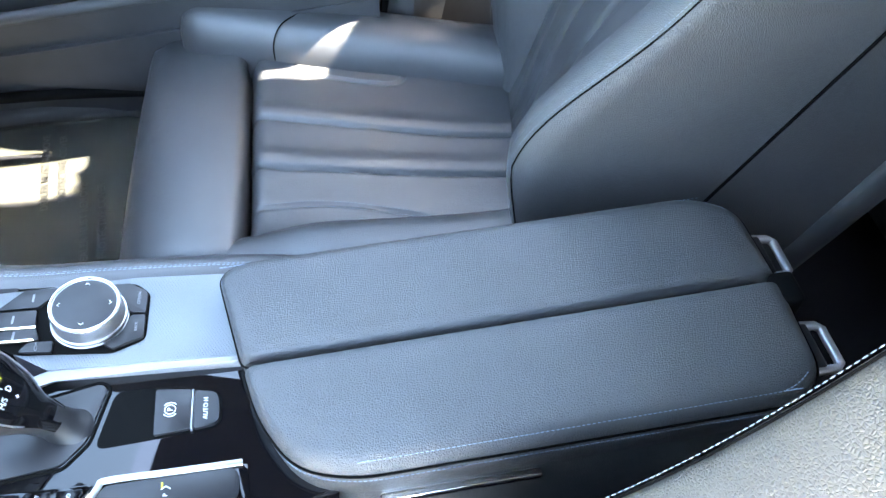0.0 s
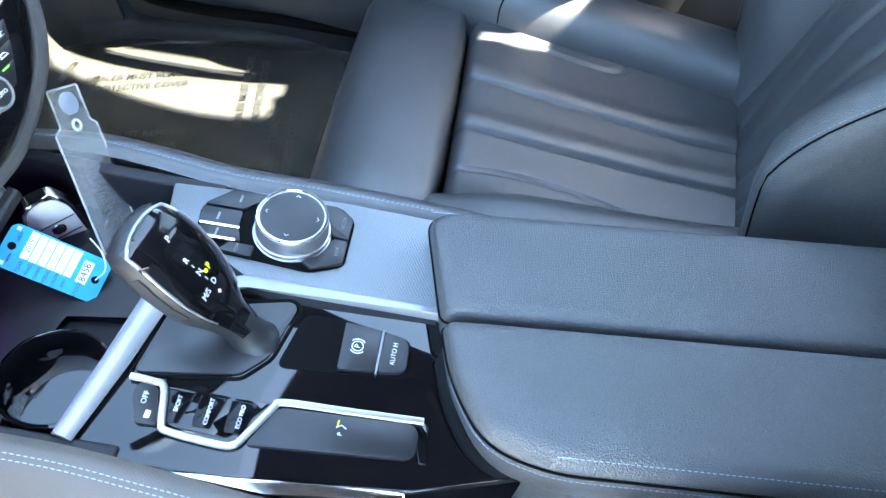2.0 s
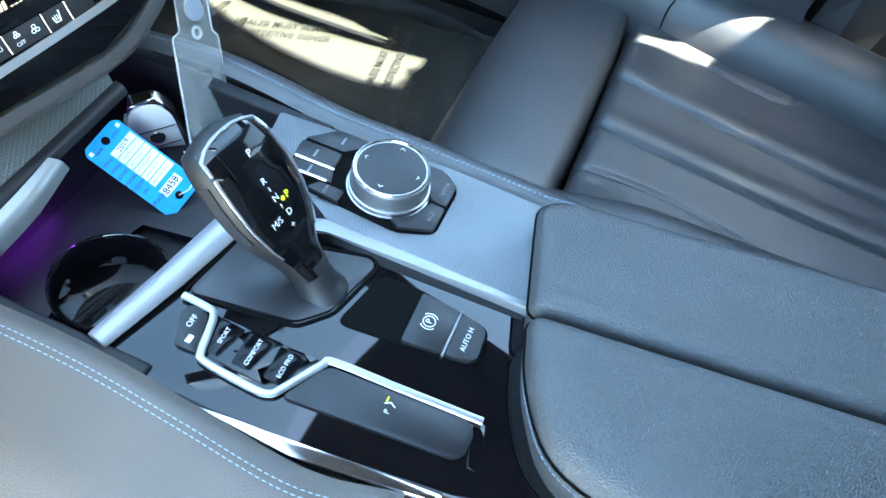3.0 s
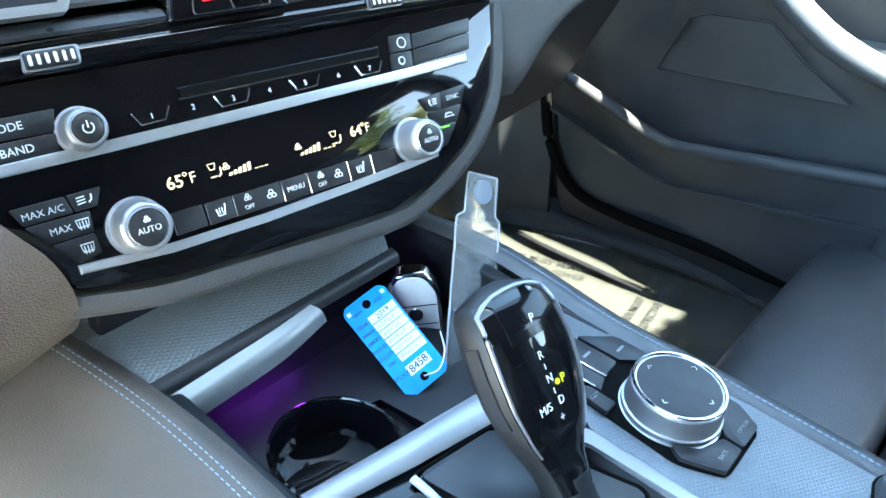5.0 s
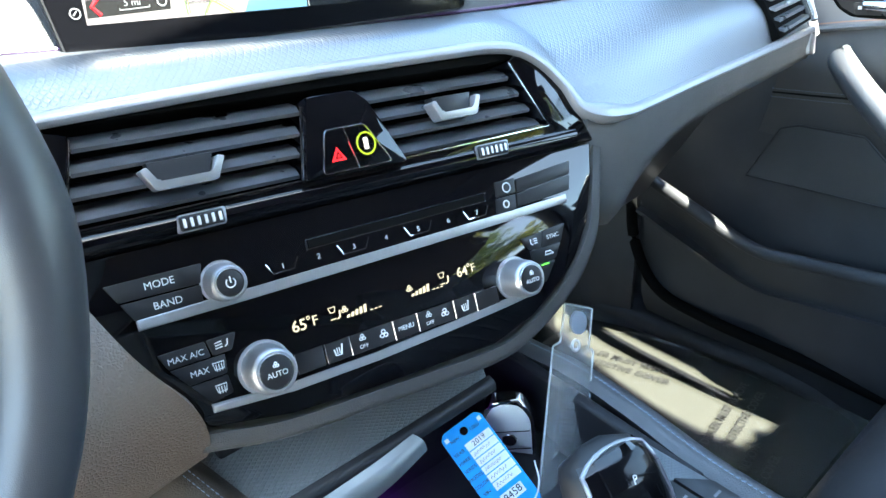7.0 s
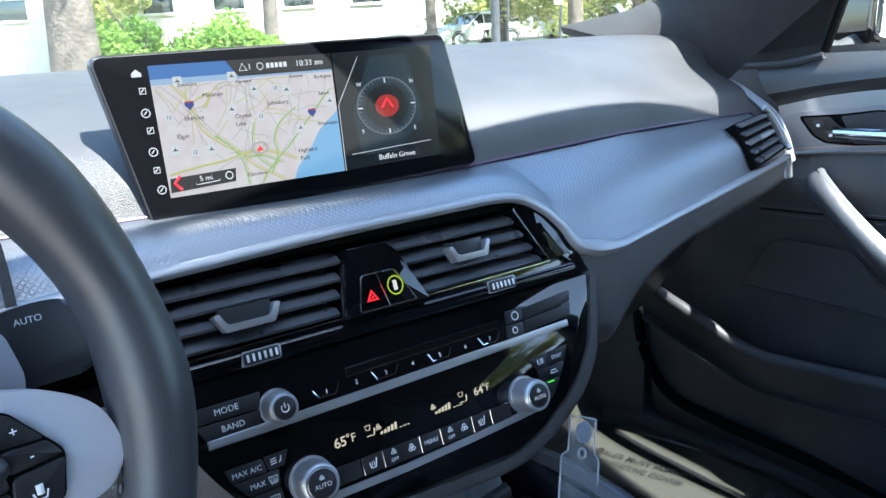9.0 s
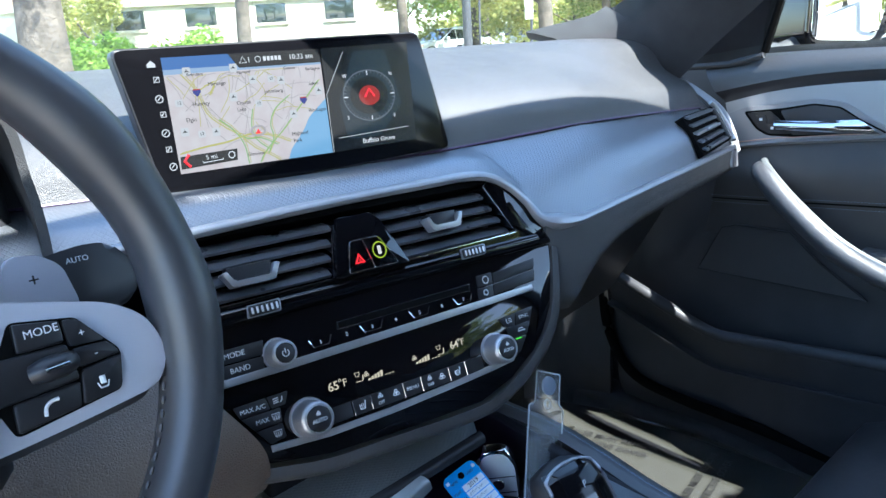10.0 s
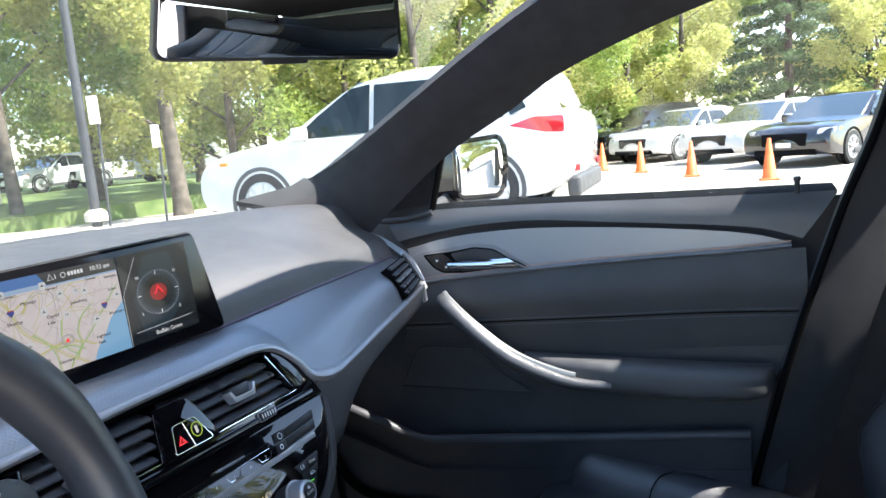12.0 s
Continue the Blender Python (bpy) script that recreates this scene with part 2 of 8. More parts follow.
def prism(poly, z0, z1, bevel=0.0, seg=2, bm=None, m=None):
    """A polygon in x, y raised from z0 to z1, its upper rim bevelled."""
    b = bmesh.new()
    area = sum(poly[i - 1][0] * poly[i][1] - poly[i][0] * poly[i - 1][1] for i in range(len(poly)))
    pts = poly if area > 0 else poly[::-1]
    lo = [b.verts.new((x, y, z0)) for x, y in pts]
    hi = [b.verts.new((x, y, z1)) for x, y in pts]
    n = len(pts)
    b.faces.new(lo[::-1])
    top = b.faces.new(hi)
    for i in range(n):
        b.faces.new((lo[i], lo[(i + 1) % n], hi[(i + 1) % n], hi[i]))
    if bevel:
        bmesh.ops.bevel(b, geom=list(top.edges), offset=bevel, segments=seg, profile=0.5, affect="EDGES", clamp_overlap=True)
    if m is not None:
        b.transform(m)
    return merge(bm, b)


def loft(rings, closed=True, caps=True, bm=None):
    """A skin over rings of equally many points."""
    b = bmesh.new()
    vs = [[b.verts.new(p) for p in ring] for ring in rings]
    n = len(rings[0])
    for a, c in zip(vs, vs[1:]):
        for i in range(n if closed else n - 1):
            j = (i + 1) % n
            b.faces.new((a[i], a[j], c[j], c[i]))
    if caps and closed:
        b.faces.new(vs[0][::-1])
        b.faces.new(vs[-1])
    return merge(bm, b)


def spline(pts, n):
    """n + 1 points on a smooth curve through pts."""
    P = [Vector(p) for p in pts]
    out = []
    for k in range(n + 1):
        s = k / n * (len(P) - 1)
        i = min(int(s), len(P) - 2)
        t = s - i
        a, b = P[i], P[i + 1]
        m0 = (P[i + 1] - P[i - 1]) / 2 if i > 0 else b - a
        m1 = (P[i + 2] - P[i]) / 2 if i + 2 < len(P) else b - a
        out.append((2 * t**3 - 3 * t * t + 1) * a + (t**3 - 2 * t * t + t) * m0 + (3 * t * t - 2 * t**3) * b + (t**3 - t * t) * m1)
    return out


def skin(lines, nu, nv, thick=0.01, bm=None, bulge=0.0):
    """A smooth sheet through several lines of points, given a thickness on its back."""
    rows = [spline(l, nu) for l in lines]
    cols = list(zip(*[[tuple(p) for p in r] for r in rows]))
    grid = [spline(c, nv) if len(c) > 2 else [Vector(c[0]).lerp(Vector(c[1]), k / nv) for k in range(nv + 1)] for c in cols]
    b = bmesh.new()
    vs = [[b.verts.new(p) for p in col] for col in grid]
    for i in range(len(vs) - 1):
        for j in range(nv):
            b.faces.new((vs[i][j], vs[i + 1][j], vs[i + 1][j + 1], vs[i][j + 1]))
    b.normal_update()
    if bulge:
        for i, col in enumerate(vs):
            for j, v in enumerate(col):
                v.co += v.normal * bulge * math.sin(math.pi * j / nv)
        b.normal_update()
    if thick:
        bmesh.ops.solidify(b, geom=b.faces[:], thickness=thick)
    return merge(bm, b)


def ring_frame(d, up=Vector((0, 0, 1))):
    d = d.normalized()
    if abs(d.dot(up)) > 0.95:
        up = Vector((0, 1, 0))
    s = d.cross(up).normalized()
    return s, s.cross(d).normalized()


def tube(path, r, n=10, bm=None, closed=False, flat=1.0, up=Vector((0, 0, 1))):
    """A round bar along a path; r one radius or one a point."""
    P = [Vector(p) for p in path]
    k = len(P)
    rings = []
    for i, p in enumerate(P):
        d = (P[(i + 1) % k] - P[i - 1]) if closed else (P[min(i + 1, k - 1)] - P[max(i - 1, 0)])
        s, t = ring_frame(d, up)
        rr = r[i] if isinstance(r, (list, tuple)) else r
        rings.append([p + rr * (math.cos(a) * s + flat * math.sin(a) * t) for a in (2 * math.pi * q / n for q in range(n))])
    if closed:
        rings.append(rings[0])
    b = loft(rings, True, not closed)
    if closed:
        bmesh.ops.remove_doubles(b, verts=b.verts[:], dist=1e-6)
    return merge(bm, b)


def lathe(profile, n=40, bm=None, m=None):
    """A turned form: (radius, height) pairs round z."""
    rings = [[(r * math.cos(a), r * math.sin(a), z) for a in (2 * math.pi * i / n for i in range(n))] for r, z in profile]
    b = loft(rings, True, True)
    if m is not None:
        b.transform(m)
    return merge(bm, b)


def dashes(path, length, gap, r, bm=None, lift=Vector((0, 0, 0))):
    """A row of single stitches along a path."""
    P = [Vector(p) + lift for p in path]
    b = bm or bmesh.new()
    total = [0.0]
    for p, q in zip(P, P[1:]):
        total.append(total[-1] + (q - p).length)

    def at(s):
        for i in range(len(P) - 1):
            if s <= total[i + 1] or i == len(P) - 2:
                return P[i].lerp(P[i + 1], (s - total[i]) / max(1e-9, total[i + 1] - total[i]))
    s = 0.0
    while s + length < total[-1]:
        a, c = at(s), at(s + length)
        sd, up = ring_frame(c - a)
        ring = lambda p, k: [p + k * r * (math.cos(g) * sd + 0.7 * math.sin(g) * up) for g in (0.0, 1.57, 3.14, 4.71)]
        vs = [[b.verts.new(q) for q in ring(p, k)] for p, k in ((a, 0.5), (a.lerp(c, 0.5), 1.0), (c, 0.5))]
        for u, w in zip(vs, vs[1:]):
            for i in range(4):
                b.faces.new((u[i], u[(i + 1) % 4], w[(i + 1) % 4], w[i]))
        s += length + gap
    return b


TEXTS = []


def write(words, size, at, material, parent, name="lettering", align="CENTER", bold=0.0):
    cu = bpy.data.curves.new(name, "FONT")
    cu.body, cu.size, cu.align_x, cu.align_y, cu.extrude, cu.offset = words, size, align, "CENTER", 0.00015, bold
    cu.resolution_u = 3
    ob = new(name, cu)
    ob.parent = parent
    ob.matrix_local = at
    cu.materials.append(material)
    TEXTS.append(ob)
    return ob


def bake_texts():
    """Turns the lettering into meshes."""
    dg = bpy.context.evaluated_depsgraph_get()
    meshes = [bpy.data.meshes.new_from_object(ob.evaluated_get(dg)) for ob in TEXTS]
    for ob, me in zip(TEXTS, meshes):
        flat = new(ob.name, me)
        flat.parent, name = ob.parent, ob.name
        flat.matrix_local = ob.matrix_local.copy()
        bpy.data.objects.remove(ob)
        flat.name = name


def local(o, yaw, tilt):
    """A frame on a leaning panel: x right, y up the panel, z out of it."""
    u = Vector((math.cos(radians(yaw)), math.sin(radians(yaw)), 0))
    f = Vector((-u.y, u.x, 0))
    v = math.cos(radians(tilt)) * Vector((0, 0, 1)) + math.sin(radians(tilt)) * f
    n = u.cross(v)
    m = Matrix((u, v, n)).transposed().to_4x4()
    m.translation = o
    return m


STACK = local((-0.03, 0.372, 0.63), -10, 20)
DISPLAY = local((-0.04, 0.467, 0.80), -10, 5)
SLOPE = math.degrees(math.atan(0.16))
CONSOLE = pose(0, 0, 0.418, SLOPE)


def on(m, x, y, z=0.0):
    return m @ Vector((x, y, z))

# ---- dashboard ----
dash = thing("dashboard", "black leather dashboard with patterned aluminium trim and a silver rim", "dashboard")
TOP = [(-0.80, 0.56, 0.755), (-0.50, 0.535, 0.755), (-0.28, 0.51, 0.752), (-0.04, 0.468, 0.746), (0.134, 0.440, 0.746), (0.328, 0.418, 0.750), (0.50, 0.415, 0.745), (0.645, 0.425, 0.737)]


def shifted(line, dy, z, pull=0.0):
    return [(x, y + dy - pull * max(0.0, x - 0.35), z) for x, y, _ in line]


part("top_pad", skin([TOP, [(x, y + 0.014, z + 0.030) for x, y, z in TOP], [(x, y + 0.06, 0.806 - 0.06 * max(0, x - 0.45)) for x, y, z in TOP],
                      shifted(TOP, 0.18, 0.834, 0.30), shifted(TOP, 0.32, 0.845, 0.55), shifted(TOP, 0.50, 0.838, 0.9)], 48, 30, 0.012), M["pad"], dash)
# lower rim of the trim: over the vents, down to the corner and out to the door
RIM = [on(STACK, u, v) for u, v in ((-0.40, 0.092), (-0.24, 0.096), (-0.126, 0.100), (-0.028, 0.1035), (0.08, 0.1045), (0.122, 0.104), (0.147, 0.099), (0.166, 0.087), (0.182, 0.070), (0.198, 0.048))]
RIM += [Vector((0.205, 0.345, 0.668)), Vector((0.24, 0.345, 0.668)), Vector((0.33, 0.350, 0.672)), Vector((0.48, 0.360, 0.677)), Vector((0.634, 0.372, 0.683))]


def top_at(x):
    for (x0, y0, z0), (x1, y1, z1) in zip(TOP, TOP[1:]):
        if x <= x1:
            t = (x - x0) / (x1 - x0)
            return Vector((x, y0 + t * (y1 - y0), z0 + t * (z1 - z0)))
    return Vector(TOP[-1])


rim_s = spline(RIM, 90)
up_s = [top_at(p.x) - Vector((0, 0.0005, 0.0012)) for p in rim_s]
mid_s = [a.lerp(b, 0.5) + Vector((0, -0.010, 0.006)) * min(1.0, (b - a).length / 0.05) for a, b in zip(rim_s, up_s)]
part("patterned_trim", skin([rim_s, mid_s, up_s], 90, 10, 0.006), M["lozenge_up"], dash, "bluish aluminium trim with a fine lozenge pattern")
part("silver_rim", tube([p + Vector((0, -0.003, 0)) for p in rim_s], [0.0056 + 0.0050 * math.exp(-((p - rim_s[61]).length / 0.024) ** 2) for p in rim_s], 10, flat=0.8), M["lacquer"], dash, "satin silver rim strip")
part("ambient_line", tube([p + Vector((0, -0.0005, 0.0)) for p in spline(TOP, 60)], 0.0013, 6), mat("violet_light_guide", (0.075, 0.035, 0.095), 0.4), dash)
# face under the rim on the passenger side, and the glove box
LIP = [p for p in spline(RIM[9:], 40)]
low = [p + Vector((0.0, 0.010, -0.030 - 0.060 * math.exp(-max(0.0, p.x - 0.205) / 0.05))) for p in LIP]
back = [p + Vector((0.0, 0.075, -0.012)) for p in low]
part("lower_edge", skin([LIP, [a.lerp(b, 0.5) + Vector((0, -0.004, 0)) for a, b in zip(LIP, low)], low, back], 40, 12, 0.008), M["grey_pad"], dash)
part("glove_box", skin([back, [p + Vector((0, 0.03, -0.06)) for p in back], [p + Vector((0, 0.12, -0.20)) for p in back]], 24, 10, 0.01), M["plastic"], dash)
part("bulkhead", box(-0.75, 0.80, 0.80, 0.84, 0.02, 0.76, 0.01), M["carpet"], dash)
# knee panel on the driver's side, its black leather coloured as if in warm light
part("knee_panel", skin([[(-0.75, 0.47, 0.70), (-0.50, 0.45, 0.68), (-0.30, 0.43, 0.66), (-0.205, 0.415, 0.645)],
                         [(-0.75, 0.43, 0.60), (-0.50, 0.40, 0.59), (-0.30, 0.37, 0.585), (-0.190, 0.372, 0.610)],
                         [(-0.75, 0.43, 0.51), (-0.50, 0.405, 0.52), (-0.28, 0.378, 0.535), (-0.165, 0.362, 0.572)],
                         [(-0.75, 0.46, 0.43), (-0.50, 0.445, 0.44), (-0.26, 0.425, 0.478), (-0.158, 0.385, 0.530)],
                         [(-0.75, 0.53, 0.34), (-0.50, 0.52, 0.36), (-0.24, 0.50, 0.43), (-0.165, 0.450, 0.490)]], 30, 24, 0.01), M["kneepad_lit"], dash)
SUR = [(0.203, 0.020), (0.196, -0.004), (0.185, -0.036), (0.168, -0.0585), (0.149, -0.075), (0.115, -0.093), (0.076, -0.103), (-0.018, -0.100), (-0.078, -0.097), (-0.125, -0.088)]
SUR2 = [(0.214, 0.016), (0.207, -0.008), (0.196, -0.042), (0.178, -0.067), (0.156, -0.085), (0.119, -0.104), (0.077, -0.114), (-0.018, -0.111), (-0.080, -0.108), (-0.130, -0.098)]
part("stack_surround", skin([[on(STACK, u, v) for u, v in SUR], [on(STACK, u, v, -0.004) for u, v in SUR2], [on(STACK, u + 0.004, v + 0.001, -0.025) for u, v in SUR2], [on(STACK, u + 0.008, v + 0.028, -0.09) for u, v in SUR2]], 40, 14, 0.004), M["pad"], dash)
# passenger end vent, set into the end of the trim
VC = [Vector(p) for p in ((0.513, 0.392, 0.7345), (0.618, 0.398, 0.739), (0.622, 0.372, 0.693), (0.520, 0.362, 0.6835))]
vu = (VC[1] - VC[0] + VC[2] - VC[3]).normalized()
vn_ = vu.cross((VC[0] - VC[3] + VC[1] - VC[2]).normalized()).normalized()
vv = vn_.cross(vu)
evm = Matrix((vu, vv, vn_)).transposed().to_4x4()
evm.translation = sum(VC, Vector()) / 4 + vn_ * 0.006
VP = [(p.x, p.y) for p in (evm.inverted() @ q for q in VC)]
pv = thing("side_air_vent", "small black air vent with slats and a chrome thumb wheel", "air vent", evm)
part("vent_recess", prism(rounded(VP, 0.005), -0.02, 0.0015, 0.001), M["gap"], pv)


def vent_at(u, v):
    """A place in the vent's opening, u across and v up, both 0 to 1."""
    lo = Vector(VP[3]).lerp(Vector(VP[2]), u)
    return lo.lerp(Vector(VP[0]).lerp(Vector(VP[1]), u), v)


for k in range(5):
    v = 0.10 + 0.20 * k
    a, b = vent_at(0.04, v), vent_at(0.80, v)
    part("slat", loft([[(q.x, q.y - 0.0022, 0.0058), (q.x, q.y + 0.0010, 0.0066), (q.x, q.y + 0.0050, 0.0010), (q.x, q.y + 0.0030, 0.0006)] for q in (a, b)]), M["satin_grey"] if k == 2 else M["slat"], pv, smooth=30)
wheel_path = [vent_at(0.885 - 0.03 * (2 * t - 1) ** 2, 0.08 + 0.84 * t) for t in (i / 12 for i in range(13))]
part("thumb_wheel", tube([(q.x, q.y, 0.004) for q in wheel_path], 0.0040, 8), M["plastic_smooth"], pv)
part("wheel_dots", dashes([(q.x, q.y, 0.0082) for q in wheel_path], 0.0016, 0.0014, 0.0011), M["print_white"], pv)
part("silver_surround", tube(spline([(q.x, q.y, 0.0035) for q in (vent_at(0.90, 1.10), vent_at(0.985, 0.90), vent_at(1.03, 0.5), vent_at(1.03, 0.1), vent_at(0.99, -0.06))], 20), 0.0034, 10), M["silver"], pv)
part("vent_tab", box(-0.018, 0.006, -0.0025, 0.0025, 0.005, 0.0105, 0.0015), M["satin_grey"], pv)

# ---- centre stack ----
stack = thing("centre_stack", "glossy black centre stack with air vents, radio and climate controls", "control panel", STACK)
UP = [(-0.182, 0.0235), (-0.176, 0.036), (-0.1665, 0.0385), (0.1615, 0.0405), (0.176, 0.066), (0.186, 0.062), (0.2020, 0.0268), (0.2015, 0.0235)]
LOW = [(-0.183, 0.0230), (0.2010, 0.0230), (0.193, -0.004), (0.182, -0.036), (0.165, -0.0575), (0.147, -0.073), (0.114, -0.090), (0.076, -0.100), (-0.018, -0.097), (-0.076, -0.0935), (-0.122, -0.085), (-0.139, -0.071), (-0.151, -0.054), (-0.169, -0.0245), (-0.182, 0.0)]
part("lower_fascia", prism(LOW, -0.03, 0.0, 0.002), M["piano"], stack)
part("upper_fascia", prism(UP, -0.03, 0.003, 0.003, 3), M["piano"], stack)
part("fascia_lip", loft([[(u, v + 0.00001, z) for v, z in ((0.0245, -0.008), (0.0245, 0.0028), (0.0275, 0.0046), (0.0310, 0.0050), (0.0345, 0.0040), (0.0372, 0.0015), (0.0384, -0.0025), (0.0384, -0.008))] for u in (-0.1745, -0.08, 0.02, 0.11, 0.1850)]), M["piano"], stack, "glossy rounded lip under the vents", smooth=60)
part("corner_fascia", prism([(0.137, 0.092), (0.161, 0.041), (0.176, 0.045), (0.195, 0.046), (0.181, 0.072), (0.166, 0.089), (0.150, 0.098)], -0.03, 0.003, 0.002), M["piano"], stack)
part("side_fascia", prism([(-0.179, 0.036), (-0.167, 0.0385), (-0.1545, 0.088), (-0.166, 0.092)], -0.03, 0.003, 0.002), M["piano"], stack)
part("vent_box", box(-0.30, 0.17, 0.036, 0.100, -0.085, -0.06), M["gap"], stack)
part("vent_ceiling", box(-0.30, 0.150, 0.0935, 0.100, -0.085, -0.004, 0.001), M["gap"], stack)
part("vent_chrome", tube([(-0.1545, 0.086, 0.0015), (-0.1665, 0.0388, 0.0035), (-0.036, 0.0400, 0.0035), (-0.0255, 0.084, 0.002)], 0.0007, 6), M["chrome"], stack)
part("vent_chrome", tube([(0.0335, 0.0405, 0.0035), (0.1605, 0.0415, 0.0035), (0.1365, 0.091, 0.002)], 0.0007, 6), M["chrome"], stack)
for k in range(4):
    v = 0.0455 + 0.0124 * k
    t = (v - 0.0395) / 0.0445
    for a, b in ((-0.1655 + t * 0.0115, -0.0365 + t * 0.0115), (0.0335 - t * 0.021, 0.1595 - t * 0.0235)):
        part("slat", loft([[(x, v - 0.0036, -0.0030), (x, v - 0.0016, -0.0012), (x, v + 0.0030, -0.0060), (x, v + 0.0066, -0.0160), (x, v + 0.0084, -0.040), (x, v + 0.0056, -0.041), (x, v + 0.0020, -0.016)] for x in (a, a + 0.003, b - 0.003, b)]), M["slat"], stack, smooth=50)
for cu_, cv_, w in ((-0.1030, 0.0570, 0.0235), (0.0815, 0.0655, 0.0200)):
    tab = prism(rounded([(-w, 0.006), (-w * 0.72, -0.006), (w * 0.72, -0.006), (w, 0.006), (w * 0.82, 0.0075), (w * 0.62, -0.0012), (-w * 0.62, -0.0012), (-w * 0.82, 0.0075)], 0.0012, 3), 0.0, 0.012, 0.0015, m=pose(cu_, cv_, -0.002))
    part("vent_tab", tab, M["silver"], stack)
    part("tab_face", prism([(-w * 0.66, -0.001), (w * 0.66, -0.001), (w * 0.78, 0.010), (-w * 0.78, 0.010)], -0.004, 0.006, 0.001, m=pose(cu_, cv_, -0.002)), M["plastic_smooth"], stack)
# hazard pod
pod = prism(rounded([(-0.036, 0.0385), (-0.0235, 0.088), (0.0075, 0.088), (0.016, 0.080), (0.0355, 0.0385)], 0.002, 3), -0.03, 0.009, 0.002)
part("hazard_pod", pod, M["piano"], stack)
HB = [(-0.0171, 0.0665), (0.0103, 0.0665), (0.024, 0.0405), (-0.0238, 0.0405)]
part("button_rim", tube([(x, y, 0.0095) for x, y in rounded(HB, 0.003)], 0.0005, 6, closed=True), M["chrome"], stack)
part("button_rim", tube([(-0.0045, 0.066, 0.0095), (0.0005, 0.041, 0.0095)], 0.0005, 6), M["chrome"], stack)
part("hazard_triangle", loft([[(-0.0168, 0.0470, z), (-0.0068, 0.0470, z), (-0.0118, 0.0555, z)] for z in (0.0088, 0.0096)]), M["lit_red"], stack, "red hazard triangle")
part("hazard_inner", loft([[(-0.0143, 0.0484, z), (-0.0093, 0.0484, z), (-0.0118, 0.0528, z)] for z in (0.0092, 0.0099)]), M["gap"], stack)
part("hazard_core", loft([[(-0.0131, 0.0490, z), (-0.0105, 0.0490, z), (-0.0118, 0.0514, z)] for z in (0.0094, 0.0102)]), M["lit_red"], stack)
part("assist_ring", tube([(0.0085 + 0.0062 * math.cos(a), 0.0545 + 0.0068 * math.sin(a), 0.0095) for a in (2 * math.pi * i / 24 for i in range(24))], 0.0006, 6, closed=True), M["lit_lime"], stack, "lit yellow-green ring")
part("assist_symbol", box(0.0069, 0.0101, 0.0508, 0.0582, 0.0085, 0.0096, 0.0008), M["lit_white"], stack)
# thumb wheels under the vents
for cx, cy in ((-0.1000, 0.0308), (0.1048, 0.0334)):
    part("wheel_rim", prism(rounded([(-0.0145, -0.0050), (0.0135, -0.0050), (0.0145, 0.0050), (-0.0125, 0.0050)], 0.002), 0.002, 0.0056, 0.0005, m=pose(cx, cy, 0)), M["satin_grey"], stack)
    wheel = part("thumb_wheel", box(cx - 0.0125, cx + 0.0125, cy - 0.0042, cy + 0.0042, 0.001, 0.0078, 0.0015), M["button"], stack)
    for i in range(6):
        part("notch", box(cx - 0.0108 + 0.0040 * i, cx - 0.0090 + 0.0040 * i, cy - 0.0026, cy + 0.0026, 0.004, 0.0083, 0.0004, 1), M["print_white"], wheel)


def key(poly, words="", size=0.0055, h=0.0016, at=None, lit="print_white", r=0.0012):
    """A flat button with its legend."""
    ob = part("button", prism(rounded(poly, r, 3), -0.004, h, 0.0005), M["button"], stack)
    if words:
        cx = sum(p[0] for p in poly) / len(poly)
        cy = sum(p[1] for p in poly) / len(poly)
        x, y = at or (cx, cy)
        write(words, size, pose(x, y, h + 0.0002), M[lit], ob)
    return ob


key([(-0.158, 0.0075), (-0.1055, 0.0072), (-0.1085, -0.0038), (-0.1525, -0.0030)], "MODE", 0.0058, at=(-0.1300, 0.0022))
key([(-0.152, -0.0040), (-0.1085, -0.0046), (-0.1095, -0.0150), (-0.1462, -0.0152)], "BAND", 0.0058, at=(-0.1280, -0.0095))
key([(0.1223, 0.0092), (0.1749, 0.0128), (0.1722, 0.0032), (0.1206, -0.0004)])
key([(0.1206, -0.0010), (0.1722, 0.0024), (0.169, -0.0084), (0.1184, -0.0106)])
key([(0.104, 0.0105), (0.1212, 0.0105), (0.1198, -0.0002), (0.1026, -0.0002)])
key([(0.102, -0.0010), (0.1192, -0.0010), (0.1178, -0.0118), (0.1004, -0.0118)])
part("disc_ring", tube([(0.1125 + 0.0033 * math.cos(a), 0.0052 + 0.0033 * math.sin(a), 0.0017) for a in (2 * math.pi * i / 20 for i in range(20))], 0.0004, 5, closed=True), M["print_white"], stack)
part("disc_ring", tube([(0.1095 + 0.0024 * math.cos(a), -0.0062 + 0.0024 * math.sin(a), 0.0017) for a in (2 * math.pi * i / 20 for i in range(20))], 0.0005, 5, closed=True), M["print_white"], stack)
part("disc_slot", box(-0.041, 0.0925, -0.0004, 0.0046, -0.002, 0.0006, 0.0002, 1), M["gap"], stack)
part("slot_rim", tube([(x, y, 0.0005) for x, y in ((-0.0425, -0.0011), (0.093, -0.0005), (0.0945, 0.0055), (-0.042, 0.0050))], 0.0004, 5, closed=True), M["chrome"], stack)
